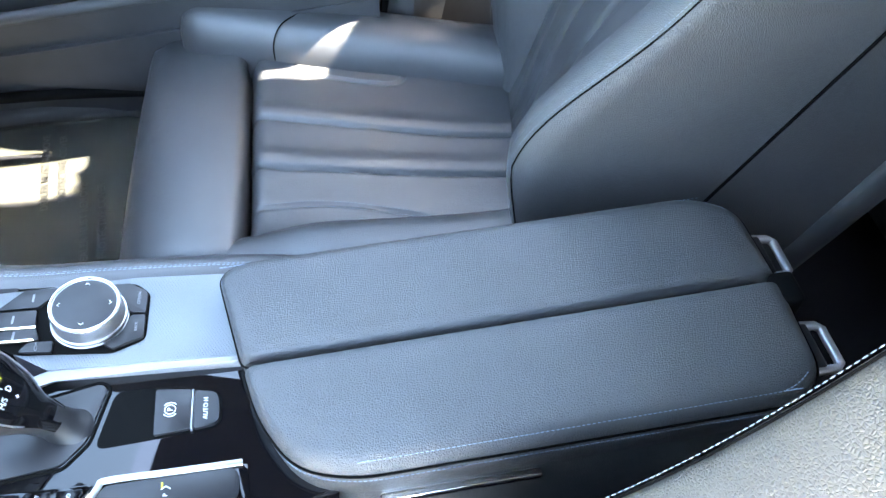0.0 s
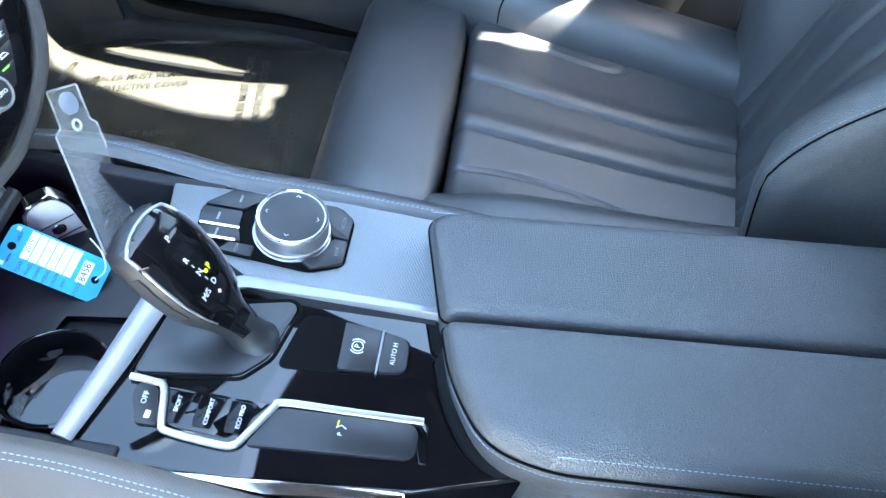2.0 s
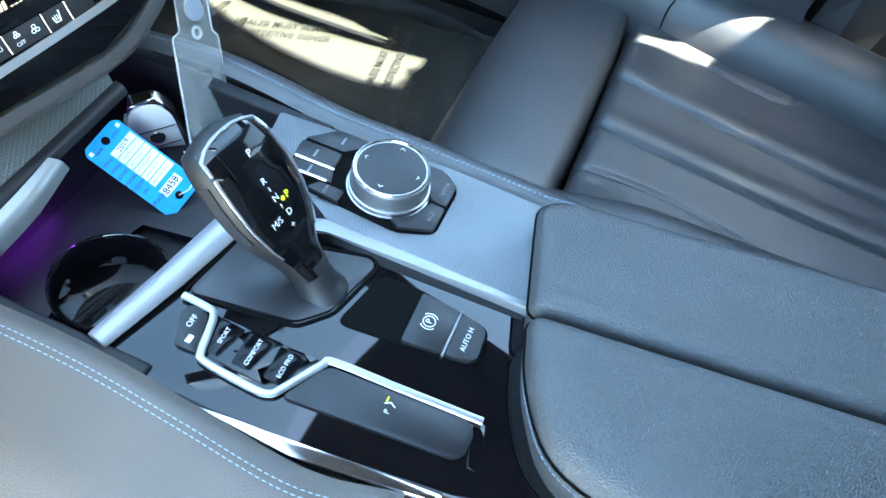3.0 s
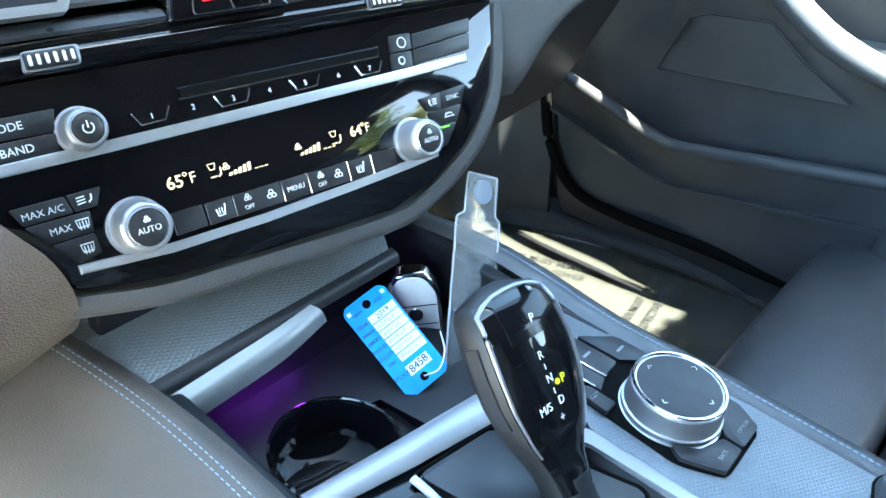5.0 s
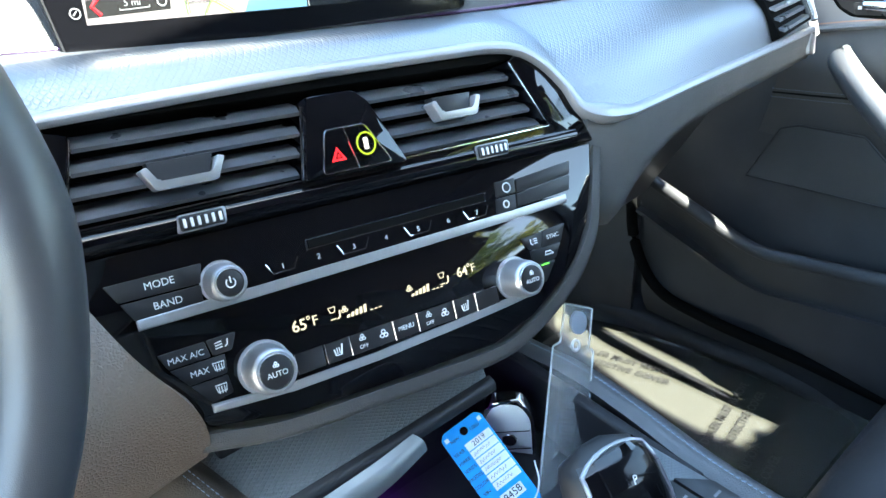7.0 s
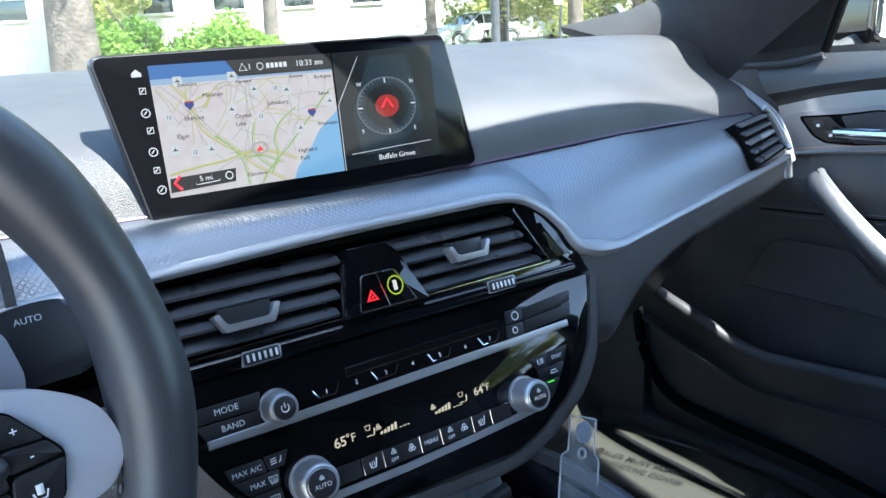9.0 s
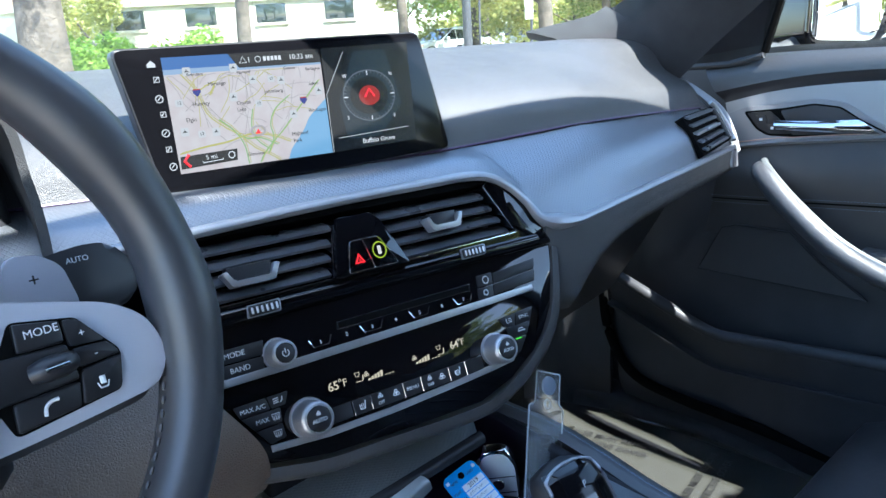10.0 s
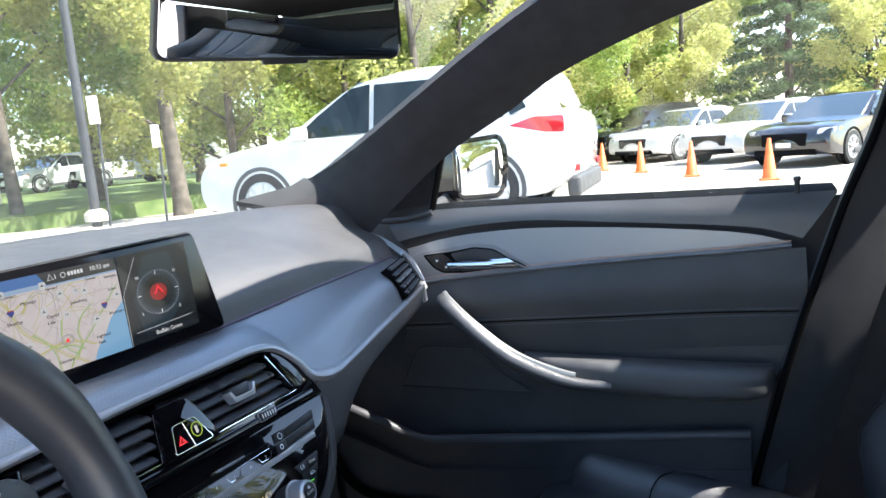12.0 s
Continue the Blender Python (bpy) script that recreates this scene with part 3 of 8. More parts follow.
for a, b in ((-0.0697, -0.0493), (-0.0230, -0.0006), (0.0258, 0.0472), (0.0733, 0.0947)):
    part("preset_rim", tube([(a, -0.0034, 0.0004), (a + 0.0035, -0.0098, 0.0004), (b - 0.0035, -0.0098, 0.0004), (b, -0.0034, 0.0004)], 0.0005, 5), M["chrome"], stack)
for n, u in (("1", -0.0595), ("2", -0.0360), ("3", -0.0116), ("4", 0.0117), ("5", 0.0362), ("6", 0.0602), ("7", 0.0842)):
    write(n, 0.0046, pose(u, -0.0068, 0.0004), M["print_white"], stack)


def strip(pts, h, name):
    top = [(x, y + h) for x, y in pts]
    part(name, prism([(x, y - h) for x, y in pts] + top[::-1], -0.006, 0.0022, 0.0012, 3), M["silver"], stack, "satin silver strip")


strip([(-0.1463, -0.0172), (-0.084, -0.0170), (0.004, -0.0162), (0.108, -0.0150), (0.1650, -0.0138)], 0.0031, "silver_strip")
strip([(-0.1195, -0.0745), (-0.0714, -0.0782), (-0.0136, -0.0784), (0.05, -0.0762), (0.0938, -0.0740), (0.1215, -0.0722)], 0.0026, "silver_strip")


def fan(x, y, r, material, parent, z=0.0005):
    for k in range(3):
        a = radians(90 + 120 * k)
        c = (x + 0.55 * r * math.cos(a), y + 0.55 * r * math.sin(a), z)
        part("fan_blade", tube([(c[0] + 0.45 * r * math.cos(q), c[1] + 0.38 * r * math.sin(q), z) for q in (2 * math.pi * i / 12 for i in range(12))], 0.00035, 5, closed=True), material, parent)


def dial(x, y, r, h, words, size, name="dial"):
    d = part(name, lathe([(r * 1.12, -0.003), (r * 1.12, 0.0012), (r * 1.0, 0.0014), (r * 1.0, h * 0.25), (r * 0.93, h * 0.82), (r * 0.88, h * 0.95), (r * 0.80, h), (r * 0.66, h), (r * 0.64, h - 0.001)], 48, m=pose(x, y, 0)), M["knurl"], stack, "brushed silver dial")
    part("dial_face", lathe([(r * 0.655, h - 0.004), (r * 0.655, h - 0.0002), (r * 0.5, h + 0.0006), (0.0001, h + 0.0008)], 36, m=pose(x, y, 0)), M["button"], d)
    part("dial_rim", tube([(x + r * 0.675 * math.cos(a), y + r * 0.675 * math.sin(a), h) for a in (2 * math.pi * i / 40 for i in range(40))], r * 0.030, 6, closed=True), M["chrome"], d)
    if words:
        write(words, size * 0.80, pose(x, y - 0.0012, h + 0.0014), M["print_white"], d)
        fan(x, y + 0.0042, 0.0017, M["print_white"], d, h + 0.0014)
    return d


dial(-0.0850, -0.0615, 0.0146, 0.0215, "AUTO", 0.0056)
dial(0.1035, -0.0590, 0.0138, 0.0205, "AUTO", 0.0052)
pw = dial(-0.0967, -0.0062, 0.0112, 0.0180, "", 0)
part("power_symbol", tube([(-0.0967 + 0.0026 * math.sin(a), -0.0062 - 0.0026 * math.cos(a), 0.0192) for a in (radians(-140 + 280 * i / 14) for i in range(15))], 0.0004, 5), M["print_white"], pw)
part("power_symbol", tube([(-0.0967, -0.0062, 0.0192), (-0.0967, -0.0026, 0.0192)], 0.0004, 5), M["print_white"], pw)
# readings
write("65", 0.0098, pose(-0.0587, -0.0445, 0.0004), M["lit_amber"], stack, bold=0.0001)
write("F", 0.0086, pose(-0.0483, -0.0442, 0.0004), M["lit_amber"], stack)
write("64", 0.0090, pose(0.0620, -0.0432, 0.0004), M["lit_amber"], stack, bold=0.0001)
write("F", 0.0080, pose(0.0712, -0.0428, 0.0004), M["lit_amber"], stack)
for x, y in ((-0.0523, -0.0412), (0.0678, -0.0400)):
    part("degree_sign", tube([(x + 0.0010 * math.cos(a), y + 0.0010 * math.sin(a), 0.0004) for a in (2 * math.pi * i / 12 for i in range(12))], 0.0003, 5, closed=True), M["lit_amber"], stack)


for x0, n in ((-0.0275, 5), (0.0200, 5)):
    fan(x0 - 0.0005, -0.0432, 0.0022, M["lit_amber"], stack)
    for i in range(n):
        part("fan_bar", prism([(x0 + 0.0030 * i, -0.0488), (x0 + 0.0019 + 0.0030 * i, -0.0488), (x0 + 0.0027 + 0.0030 * i, -0.0470 + 0.0008 * i), (x0 + 0.0008 + 0.0030 * i, -0.0470 + 0.0008 * i)], -0.001, 0.0005), M["lit_amber"], stack)
    for i in range(3):
        part("fan_bar", prism([(x0 + 0.0165 + 0.0032 * i, -0.0488), (x0 + 0.0185 + 0.0032 * i, -0.0488), (x0 + 0.0185 + 0.0032 * i, -0.0482), (x0 + 0.0165 + 0.0032 * i, -0.0482)], -0.001, 0.0005), M["lit_amber"], stack)
for x0 in (-0.0385, 0.0430):
    part("air_symbol", tube([(x0, -0.0395, 0.0005), (x0 + 0.0045, -0.0395, 0.0005), (x0 + 0.0036, -0.0428, 0.0005), (x0 + 0.0010, -0.0428, 0.0005)], 0.00035, 5, closed=True), M["lit_amber"], stack)
    part("air_symbol", tube([(x0 + 0.0002, -0.0470, 0.0005), (x0 + 0.0040, -0.0470, 0.0005)], 0.0004, 5), M["lit_amber"], stack)
    part("air_symbol", tube([(x0 + 0.0072, -0.0425, 0.0005), (x0 + 0.0066, -0.0465, 0.0005), (x0 + 0.0050, -0.0475, 0.0005)], 0.0005, 5), M["lit_amber"], stack)
# climate buttons
key([(-0.1409, -0.0363), (-0.1150, -0.0361), (-0.1130, -0.0455), (-0.1368, -0.0458)], "MAX A/C", 0.0050, at=(-0.1265, -0.0415))
b2 = key([(-0.1138, -0.0360), (-0.0965, -0.0358), (-0.1010, -0.0452), (-0.1120, -0.0455)])
for i in range(3):
    part("air_symbol", tube([(-0.1100, -0.0388 - 0.0016 * i, 0.0019), (-0.1058, -0.0384 - 0.0016 * i, 0.0019)], 0.0004, 5), M["print_white"], b2)
part("air_symbol", tube([(-0.1024, -0.0380, 0.0019), (-0.1030, -0.0412, 0.0019), (-0.1044, -0.0420, 0.0019)], 0.0005, 5), M["print_white"], b2)
b3 = key([(-0.1366, -0.0465), (-0.1055, -0.0462), (-0.1065, -0.0572), (-0.1282, -0.0578)], "MAX", 0.0050, at=(-0.1215, -0.0522))
b4 = key([(-0.1278, -0.0586), (-0.1068, -0.0580), (-0.1060, -0.0690), (-0.1185, -0.0712)])


def heated(x, y, parent):
    part("window_symbol", tube([(x - 0.0032, y + 0.0022, 0.0019), (x + 0.0032, y + 0.0022, 0.0019), (x + 0.0025, y - 0.0018, 0.0019), (x - 0.0025, y - 0.0018, 0.0019)], 0.0004, 5, closed=True), M["print_white"], parent)
    for i in range(3):
        part("window_symbol", tube([(x - 0.0016 + 0.0016 * i, y + 0.0012, 0.0019), (x - 0.0016 + 0.0016 * i, y - 0.0030, 0.0019)], 0.0003, 5), M["print_white"], parent)


heated(-0.1105, -0.0518, b3)
heated(-0.1120, -0.0645, b4)
for n, (a, b) in enumerate(((-0.0664, -0.0478), (-0.0466, -0.0302), (-0.0298, 0.0012), (0.0017, 0.0195), (0.0200, 0.0485), (0.0492, 0.0668), (0.0673, 0.0868))):
    k = key([(a, -0.0602), (b - 0.0004, -0.0600), (b - 0.0002, -0.0725), (a, -0.0728)], "MENU" if n == 3 else "", 0.0044, r=0.0006)
    part("button_rim", tube([(a, -0.0600, 0.0017), (b - 0.0004, -0.0598, 0.0017)], 0.0003, 5), M["chrome"], k)
    part("button_rim", tube([(a, -0.0600, 0.0016), (a, -0.0725, 0.0016)], 0.0003, 5), M["chrome"], k)
    c = (a + b) / 2
    if n in (2, 4):
        fan(a + 0.0085, -0.0635, 0.0022, M["print_white"], k, 0.0019)
        write("OFF", 0.0036, pose(a + 0.0085, -0.0692, 0.0018), M["print_white"], k)
        fan(b - 0.0075, -0.0658, 0.0030, M["print_white"], k, 0.0019)
    if n in (1, 5):
        part("seat_symbol", tube([(c - 0.0030, -0.0650, 0.0019), (c - 0.0024, -0.0690, 0.0019), (c + 0.0014, -0.0690, 0.0019), (c + 0.0028, -0.0628, 0.0019)], 0.0005, 5), M["print_white"], k)
        for i in range(2):
            part("seat_symbol", tube([(c - 0.0012 + 0.0016 * i, -0.0645, 0.0019), (c - 0.0012 + 0.0016 * i, -0.0680, 0.0019)], 0.0003, 5), M["print_white"], k)
b5 = key([(0.1160, -0.0335), (0.1360, -0.0325), (0.1320, -0.0448), (0.1215, -0.0430)])
for i in range(3):
    part("air_symbol", tube([(0.1262, -0.0360 - 0.0016 * i, 0.0019), (0.1295, -0.0360 - 0.0016 * i, 0.0019)], 0.0004, 5), M["print_white"], b5)
part("air_symbol", tube([(0.1236, -0.0356, 0.0019), (0.1234, -0.0388, 0.0019), (0.1250, -0.0400, 0.0019)], 0.0005, 5), M["print_white"], b5)
key([(0.1366, -0.0325), (0.1583, -0.0312), (0.1515, -0.0432), (0.1330, -0.0445)], "SYNC", 0.0046, at=(0.1445, -0.0378))
b6 = key([(0.1220, -0.0440), (0.1512, -0.0438), (0.1435, -0.0545), (0.1225, -0.0548)])
part("car_symbol", tube([(0.1340, -0.0500, 0.0019), (0.1355, -0.0476, 0.0019), (0.1395, -0.0476, 0.0019), (0.1420, -0.0500, 0.0019)], 0.0005, 5, closed=True), M["print_white"], b6)
b7 = key([(0.1228, -0.0554), (0.1430, -0.0551), (0.1310, -0.0690), (0.1215, -0.0700)])
part("lit_bar", box(0.1290, 0.1362, -0.0568, -0.0558, 0.001, 0.0021, 0.0003, 1), M["lit_green"], b7, "green lit bar")

# ---- display ----
disp = thing("display_screen", "wide free-standing screen showing a road map and a compass", "screen", DISPLAY)
DC = (0.0070, 0.0018)
SH = rounded([(-0.134, 0.060), (0.1455, 0.0622), (0.169, -0.0512), (-0.112, -0.0600)], [0.007, 0.007, 0.006, 0.006], 6)
part("housing", prism(SH, -0.020, 0.0, 0.0012), M["plastic_smooth"], disp)
part("silver_edge", prism([(DC[0] + (x - DC[0]) * 1.004, DC[1] + (y - DC[1]) * 1.008) for x, y in SH], -0.014, -0.0016, 0.001), M["plastic_smooth"], disp)
part("screen_glass", prism([(DC[0] + (x - DC[0]) * 0.992, DC[1] + (y - DC[1]) * 0.982) for x, y in SH], -0.002, 0.0006, 0.0003), M["screen_black"], disp)
part("stand", box(-0.06, 0.08, -0.085, -0.050, -0.05, -0.012, 0.006), M["plastic_smooth"], disp)

# ---- shell of the car ----
floor_ob = solid("floor", box(-0.78, 0.74, -1.6, 0.84, 0.06, 0.10), M["carpet"], "black carpeted car floor", "floor", "structure")


def dp(y, z, d=0.0):
    """A place on the passenger door's inner face, d metres into the cabin."""
    return Vector((0.712 + 0.14 * (y - 0.30) - d, y, z))


PIN = [(0.579, 0.69, 0.850), (0.64, 0.60, 0.868), (0.66, 0.566, 0.892), (0.635, 0.44, 0.965), (0.615, 0.335, 1.028), (0.575, 0.138, 1.137), (0.505, -0.02, 1.19), (0.45, -0.22, 1.215), (0.44, -0.42, 1.22)]
POUT = [(0.705, 0.52, 0.776), (0.703, 0.495, 0.786), (0.701, 0.44, 0.830), (0.698, 0.32, 0.934), (0.68, 0.20, 1.000), (0.655, 0.095, 1.055), (0.585, -0.13, 1.125), (0.545, -0.30, 1.145), (0.535, -0.45, 1.145)]
PMID = [tuple(Vector(a).lerp(Vector(b), 0.5) + Vector((-0.012, -0.018, 0.004))) for a, b in zip(PIN, POUT)]
pillar = solid("wall_a_pillar", skin([PIN, PMID, POUT], 36, 10, 0.03), M["headliner"], "dark grey cloth-covered windscreen pillar", "pillar", "structure")
part("pillar_seam", tube(spline([tuple(Vector(a).lerp(Vector(b), 0.80) + Vector((-0.006, -0.012, 0.002))) for a, b in zip(PIN, POUT)], 40), 0.0018, 6), M["gap"], pillar)
part("badge", box(-0.014, 0.014, -0.006, 0.006, -0.002, 0.003, 0.002, m=Matrix.Translation((0.628, 0.222, 1.083)) @ pose(0, 0, 0, 60, -25, -40)), M["plastic_smooth"], pillar)
# The passenger-side edge is out of view and bent to shape the sun patches.
solid("ceiling", skin([[(-0.58, 0.06, 1.19), (-0.3, 0.09, 1.205), (0.0, 0.10, 1.21), (0.3, 0.09, 1.205), (0.555, 0.06, 1.185)],
                       [(-0.66, -0.30, 1.18), (-0.3, -0.30, 1.235), (0.0, -0.30, 1.24), (0.3, -0.30, 1.235), (0.52, -0.30, 1.175)],
                       [(-0.66, -0.62, 1.17), (-0.3, -0.62, 1.235), (0.0, -0.62, 1.24), (0.3, -0.62, 1.235), (0.572, -0.62, 1.150)],
                       [(-0.66, -0.75, 1.17), (-0.3, -0.75, 1.235), (0.0, -0.75, 1.24), (0.3, -0.75, 1.235), (0.575, -0.75, 1.145)],
                       [(-0.66, -0.88, 1.16), (-0.3, -0.88, 1.23), (0.0, -0.88, 1.235), (0.3, -0.88, 1.23), (0.67, -0.88, 1.13)],
                       [(-0.66, -1.76, 1.15), (-0.3, -1.76, 1.20), (0.0, -1.76, 1.21), (0.3, -1.76, 1.20), (0.690, -1.76, 1.12)]], 20, 36, 0.03), M["headliner"], "dark cloth roof lining", "ceiling", "structure")
solid("wall_a_pillar_driver", skin([[(-0.66, 0.60, 0.85), (-0.58, 0.06, 1.17)], [(-0.75, 0.50, 0.80), (-0.70, -0.10, 1.12)]], 10, 4, 0.03), M["headliner"], "dark grey cloth-covered windscreen pillar", "pillar", "structure")
BP = [(0.560, -0.40, 1.12), (0.605, -0.355, 0.923), (0.60, -0.299, 0.782), (0.60, -0.228, 0.559), (0.655, -0.176, 0.315), (0.68, -0.145, 0.151)]
bpil = solid("wall_b_pillar", skin([BP, [(x + 0.01, y - 0.05, z) for x, y, z in BP], [(x + 0.03, y - 0.10, z) for x, y, z in BP]], 20, 8, 0.03), M["plastic"], "dark grey plastic centre pillar of the car", "pillar", "structure")
part("door_seal", tube(spline([(x - 0.006, y + 0.004, z) for x, y, z in BP], 24), 0.006, 8), M["gap"], bpil)
# Unseen block, added to keep the sun off the thigh rest.
part("pillar_sun_block", box(0.50, 0.69, -0.605, -0.430, 1.105, 1.165, 0.02), M["headliner"], bpil)
solid("wall_rear_side", box(0.735, 0.80, -1.7, -0.38, 0.06, 0.80, 0.01), M["plastic"], "black rear door panel", "wall", "structure")
solid("wall_rear_side_driver", box(-0.80, -0.74, -1.7, -0.55, 0.06, 0.82, 0.01), M["plastic"], "black rear door panel", "wall", "structure")
# Unseen and widened, to block outside glare from the rear-view mirror.
solid("wall_b_pillar_driver", box(-0.76, -0.69, -0.70, -0.34, 0.06, 1.16, 0.02), M["plastic"], "dark grey plastic centre pillar of the car", "pillar", "structure")
# Unseen tinted panes, added to darken what the mirror and fascia reflect.
solid("window_rear_side_driver", box(-0.765, -0.760, -1.68, -0.66, 0.82, 1.17), M["tinted"], "dark tinted rear side window", "car window", "structure")
solid("window_rear", box(-0.74, 0.66, -1.725, -1.720, 1.12, 1.22), M["tinted"], "dark tinted rear window", "car window", "structure")
# Added plain wall, raised to shut the bright rear opening out of reflections.
solid("wall_rear", box(-0.80, 0.74, -1.75, -1.68, 0.06, 1.12, 0.01), M["plastic"], "plain black wall added to close the unseen cabin rear", "wall", "structure")
bench = thing("rear_bench", "black leather rear bench seat", "car seat")
part("cushion", box(-0.70, 0.62, -1.30, -0.82, 0.12, 0.36, 0.05), M["leather"], bench)
part("backrest", box(-0.70, 0.62, -1.55, -1.34, 0.30, 0.92, 0.05), M["leather"], bench)
WS = [[(-0.70, 0.58, 0.80), (-0.35, 0.86, 0.815), (0.0, 0.95, 0.82), (0.33, 0.86, 0.815), (0.66, 0.60, 0.80)], [(-0.57, 0.10, 1.19), (-0.3, 0.13, 1.20), (0.0, 0.14, 1.205), (0.3, 0.13, 1.20), (0.57, 0.10, 1.185)]]
wind = solid("window_windscreen", skin(WS, 24, 8, 0.005), M["glass"], "clear curved windscreen", "windscreen", "structure")
wind.visible_shadow = False
part("windscreen_seal", tube(spline(WS[0], 40), 0.012, 8), M["gap"], wind)

# ---- centre console ----
con = thing("centre_console", "glossy black centre console with aluminium trim and leather sides", "centre console", CONSOLE)
part("black_panel", prism([(0.022, 0.004), (0.020, 0.155), (-0.003, 0.222), (-0.124, 0.238), (-0.137, 0.20), (-0.130, 0.10), (-0.122, 0.005), (-0.10, -0.07), (-0.05, -0.03)], -0.06, 0.0, 0.004, 3), M["piano"], con)
part("aluminium_panel", prism(rounded([(0.026, -0.06), (0.024, 0.09), (0.022, 0.155), (0.040, 0.185), (0.072, 0.236), (0.106, 0.243), (0.118, 0.10), (0.118, -0.06)], 0.004, 3), -0.06, 0.0045, 0.002), M["lozenge"], con, "aluminium panel with a fine lozenge pattern")
part("silver_spine", prism([(0.019, 0.0), (0.017, 0.155), (-0.006, 0.205), (-0.004, 0.215), (0.006, 0.205), (0.026, 0.16), (0.0285, 0.0)], -0.02, 0.0060, 0.003, 3), M["lacquer"], con)
part("silver_bar", tube([(0.012, 0.200, 0.004), (-0.008, 0.216, 0.004), (-0.066, 0.2255, 0.004), (-0.126, 0.238, 0.003)], [0.0105, 0.0112, 0.0098, 0.0075], 14, flat=0.50), M["lacquer"], con, "thick satin silver cross bar")
part("silver_side_strip", prism([(-0.1385, 0.200), (-0.131, 0.10), (-0.123, 0.010), (-0.130, 0.008), (-0.140, 0.10)], -0.03, 0.0035, 0.002), M["chrome"], con)

# ---- armrest ----
def drawn(poly, d, z):
    """The lid's outline drawn in by d: fully along its outer side, little along the split."""
    xs, ys = [p[0] for p in poly], [p[1] for p in poly]
    lo, hi = min(xs), max(xs)
    a, b = (lo + d, hi - 0.30 * d) if lo < -0.05 else (lo + 0.30 * d, hi - d)
    y0, y1 = min(ys), max(ys)
    return [(a + (x - lo) / (hi - lo) * (b - a), y0 + d + (y - y0) / (y1 - y0) * (y1 - y0 - 1.5 * d), z) for x, y in poly]


arm = thing("armrest", "two-part black leather armrest with blue-grey stitching over the console", "armrest")
RL = rounded([(0.0030, 0.0), (0.060, 0.013), (0.101, 0.022), (0.114, 0.004), (0.114, -0.425), (0.092, -0.462), (0.0070, -0.466)], [0.008, 0.03, 0.03, 0.03, 0.030, 0.035, 0.008])
LL = rounded([(0.0002, -0.001), (-0.045, -0.012), (-0.092, -0.040), (-0.107, -0.085), (-0.106, -0.435), (-0.085, -0.462), (0.0042, -0.466)], [0.008, 0.03, 0.045, 0.045, 0.030, 0.035, 0.008])
for poly in (RL, LL):
    pts = poly if sum(poly[i - 1][0] * poly[i][1] - poly[i][0] * poly[i - 1][1] for i in range(len(poly))) > 0 else poly[::-1]
    lid = part("lid", loft([drawn(pts, d, z) for d, z in [(0.003, 0.405), (0.0, 0.409), (0.0, 0.4345)] + [(0.019 * (1 - math.cos(a)), 0.4345 + 0.0195 * math.sin(a)) for a in (radians(11.25 * i) for i in range(1, 9))] + [(0.028, 0.4552), (0.038, 0.4560), (0.048, 0.4563)]]), M["leather"], arm, smooth=75)
    side = -1 if poly is LL else 1
    edge = [(x * 0.925, y - 0.004 if y > -0.2 else y + 0.006, 0.4502) for x, y in poly if abs(x) > 0.088]
    edge.sort(key=lambda p: -p[1])
    part("stitching", dashes(spline(edge, 60), 0.0028, 0.0012, 0.00050), M["thread"], lid)
    part("seam", tube([(x * 1.002, y, 0.4400) for x, y in poly], 0.0011, 6, closed=True), M["gap"], lid)
    part("stitching", dashes([(x * 1.006, y, 0.4330) for x, y in poly if abs(x) > 0.02 and -0.45 < y < 0.0], 0.0028, 0.0012, 0.00050), M["thread"], lid)
part("body", prism(rounded([(0.106, 0.00), (0.106, -0.450), (-0.104, -0.450), (-0.104, -0.085), (-0.05, -0.02)], 0.02), 0.10, 0.408, 0.004), M["leather"], arm)
for x in (0.042, -0.055):
    part("catch", tube([(x + 0.022, -0.464, 0.430), (x + 0.021, -0.484, 0.427), (x + 0.017, -0.489, 0.426), (x - 0.017, -0.489, 0.426), (x - 0.021, -0.484, 0.427), (x - 0.022, -0.464, 0.430)], 0.0040, 10), M["silver"], arm, "chrome catch")
    part("catch_plate", box(x - 0.021, x + 0.021, -0.474, -0.460, 0.395, 0.435, 0.003), M["plastic_smooth"], arm)
part("rear_hinge", box(-0.02, 0.012, -0.478, -0.455, 0.39, 0.45, 0.006), M["gap"], arm)
part("side_pull", box(-0.112, -0.098, -0.23, -0.10, 0.392, 0.400, 0.002), M["chrome"], arm)


# ---- seats ----
def bolster(rings, n=26):
    return loft([[tuple(q) for q in r] for r in rings])


def oval(cx, cy, rx, ry, k=2.6, n=26):
    """A rounded box outline in two coordinates."""
    out = []
    for i in range(n):
        a = 2 * math.pi * i / n
        c, s = math.cos(a), math.sin(a)
        out.append((cx + rx * abs(c) ** (2 / k) * (1 if c >= 0 else -1), cy + ry * abs(s) ** (2 / k) * (1 if s >= 0 else -1)))
    return out


def grid(fn, u0, u1, v0, v1, nu, nv, thick):
    b = bmesh.new()
    vs = [[b.verts.new(fn(u0 + (u1 - u0) * i / nu, v0 + (v1 - v0) * j / nv)) for j in range(nv + 1)] for i in range(nu + 1)]
    for i in range(nu):
        for j in range(nv):
            b.faces.new((vs[i][j], vs[i + 1][j], vs[i + 1][j + 1], vs[i][j + 1]))
    b.normal_update()
    bmesh.ops.solidify(b, geom=b.faces[:], thickness=thick)
    return b


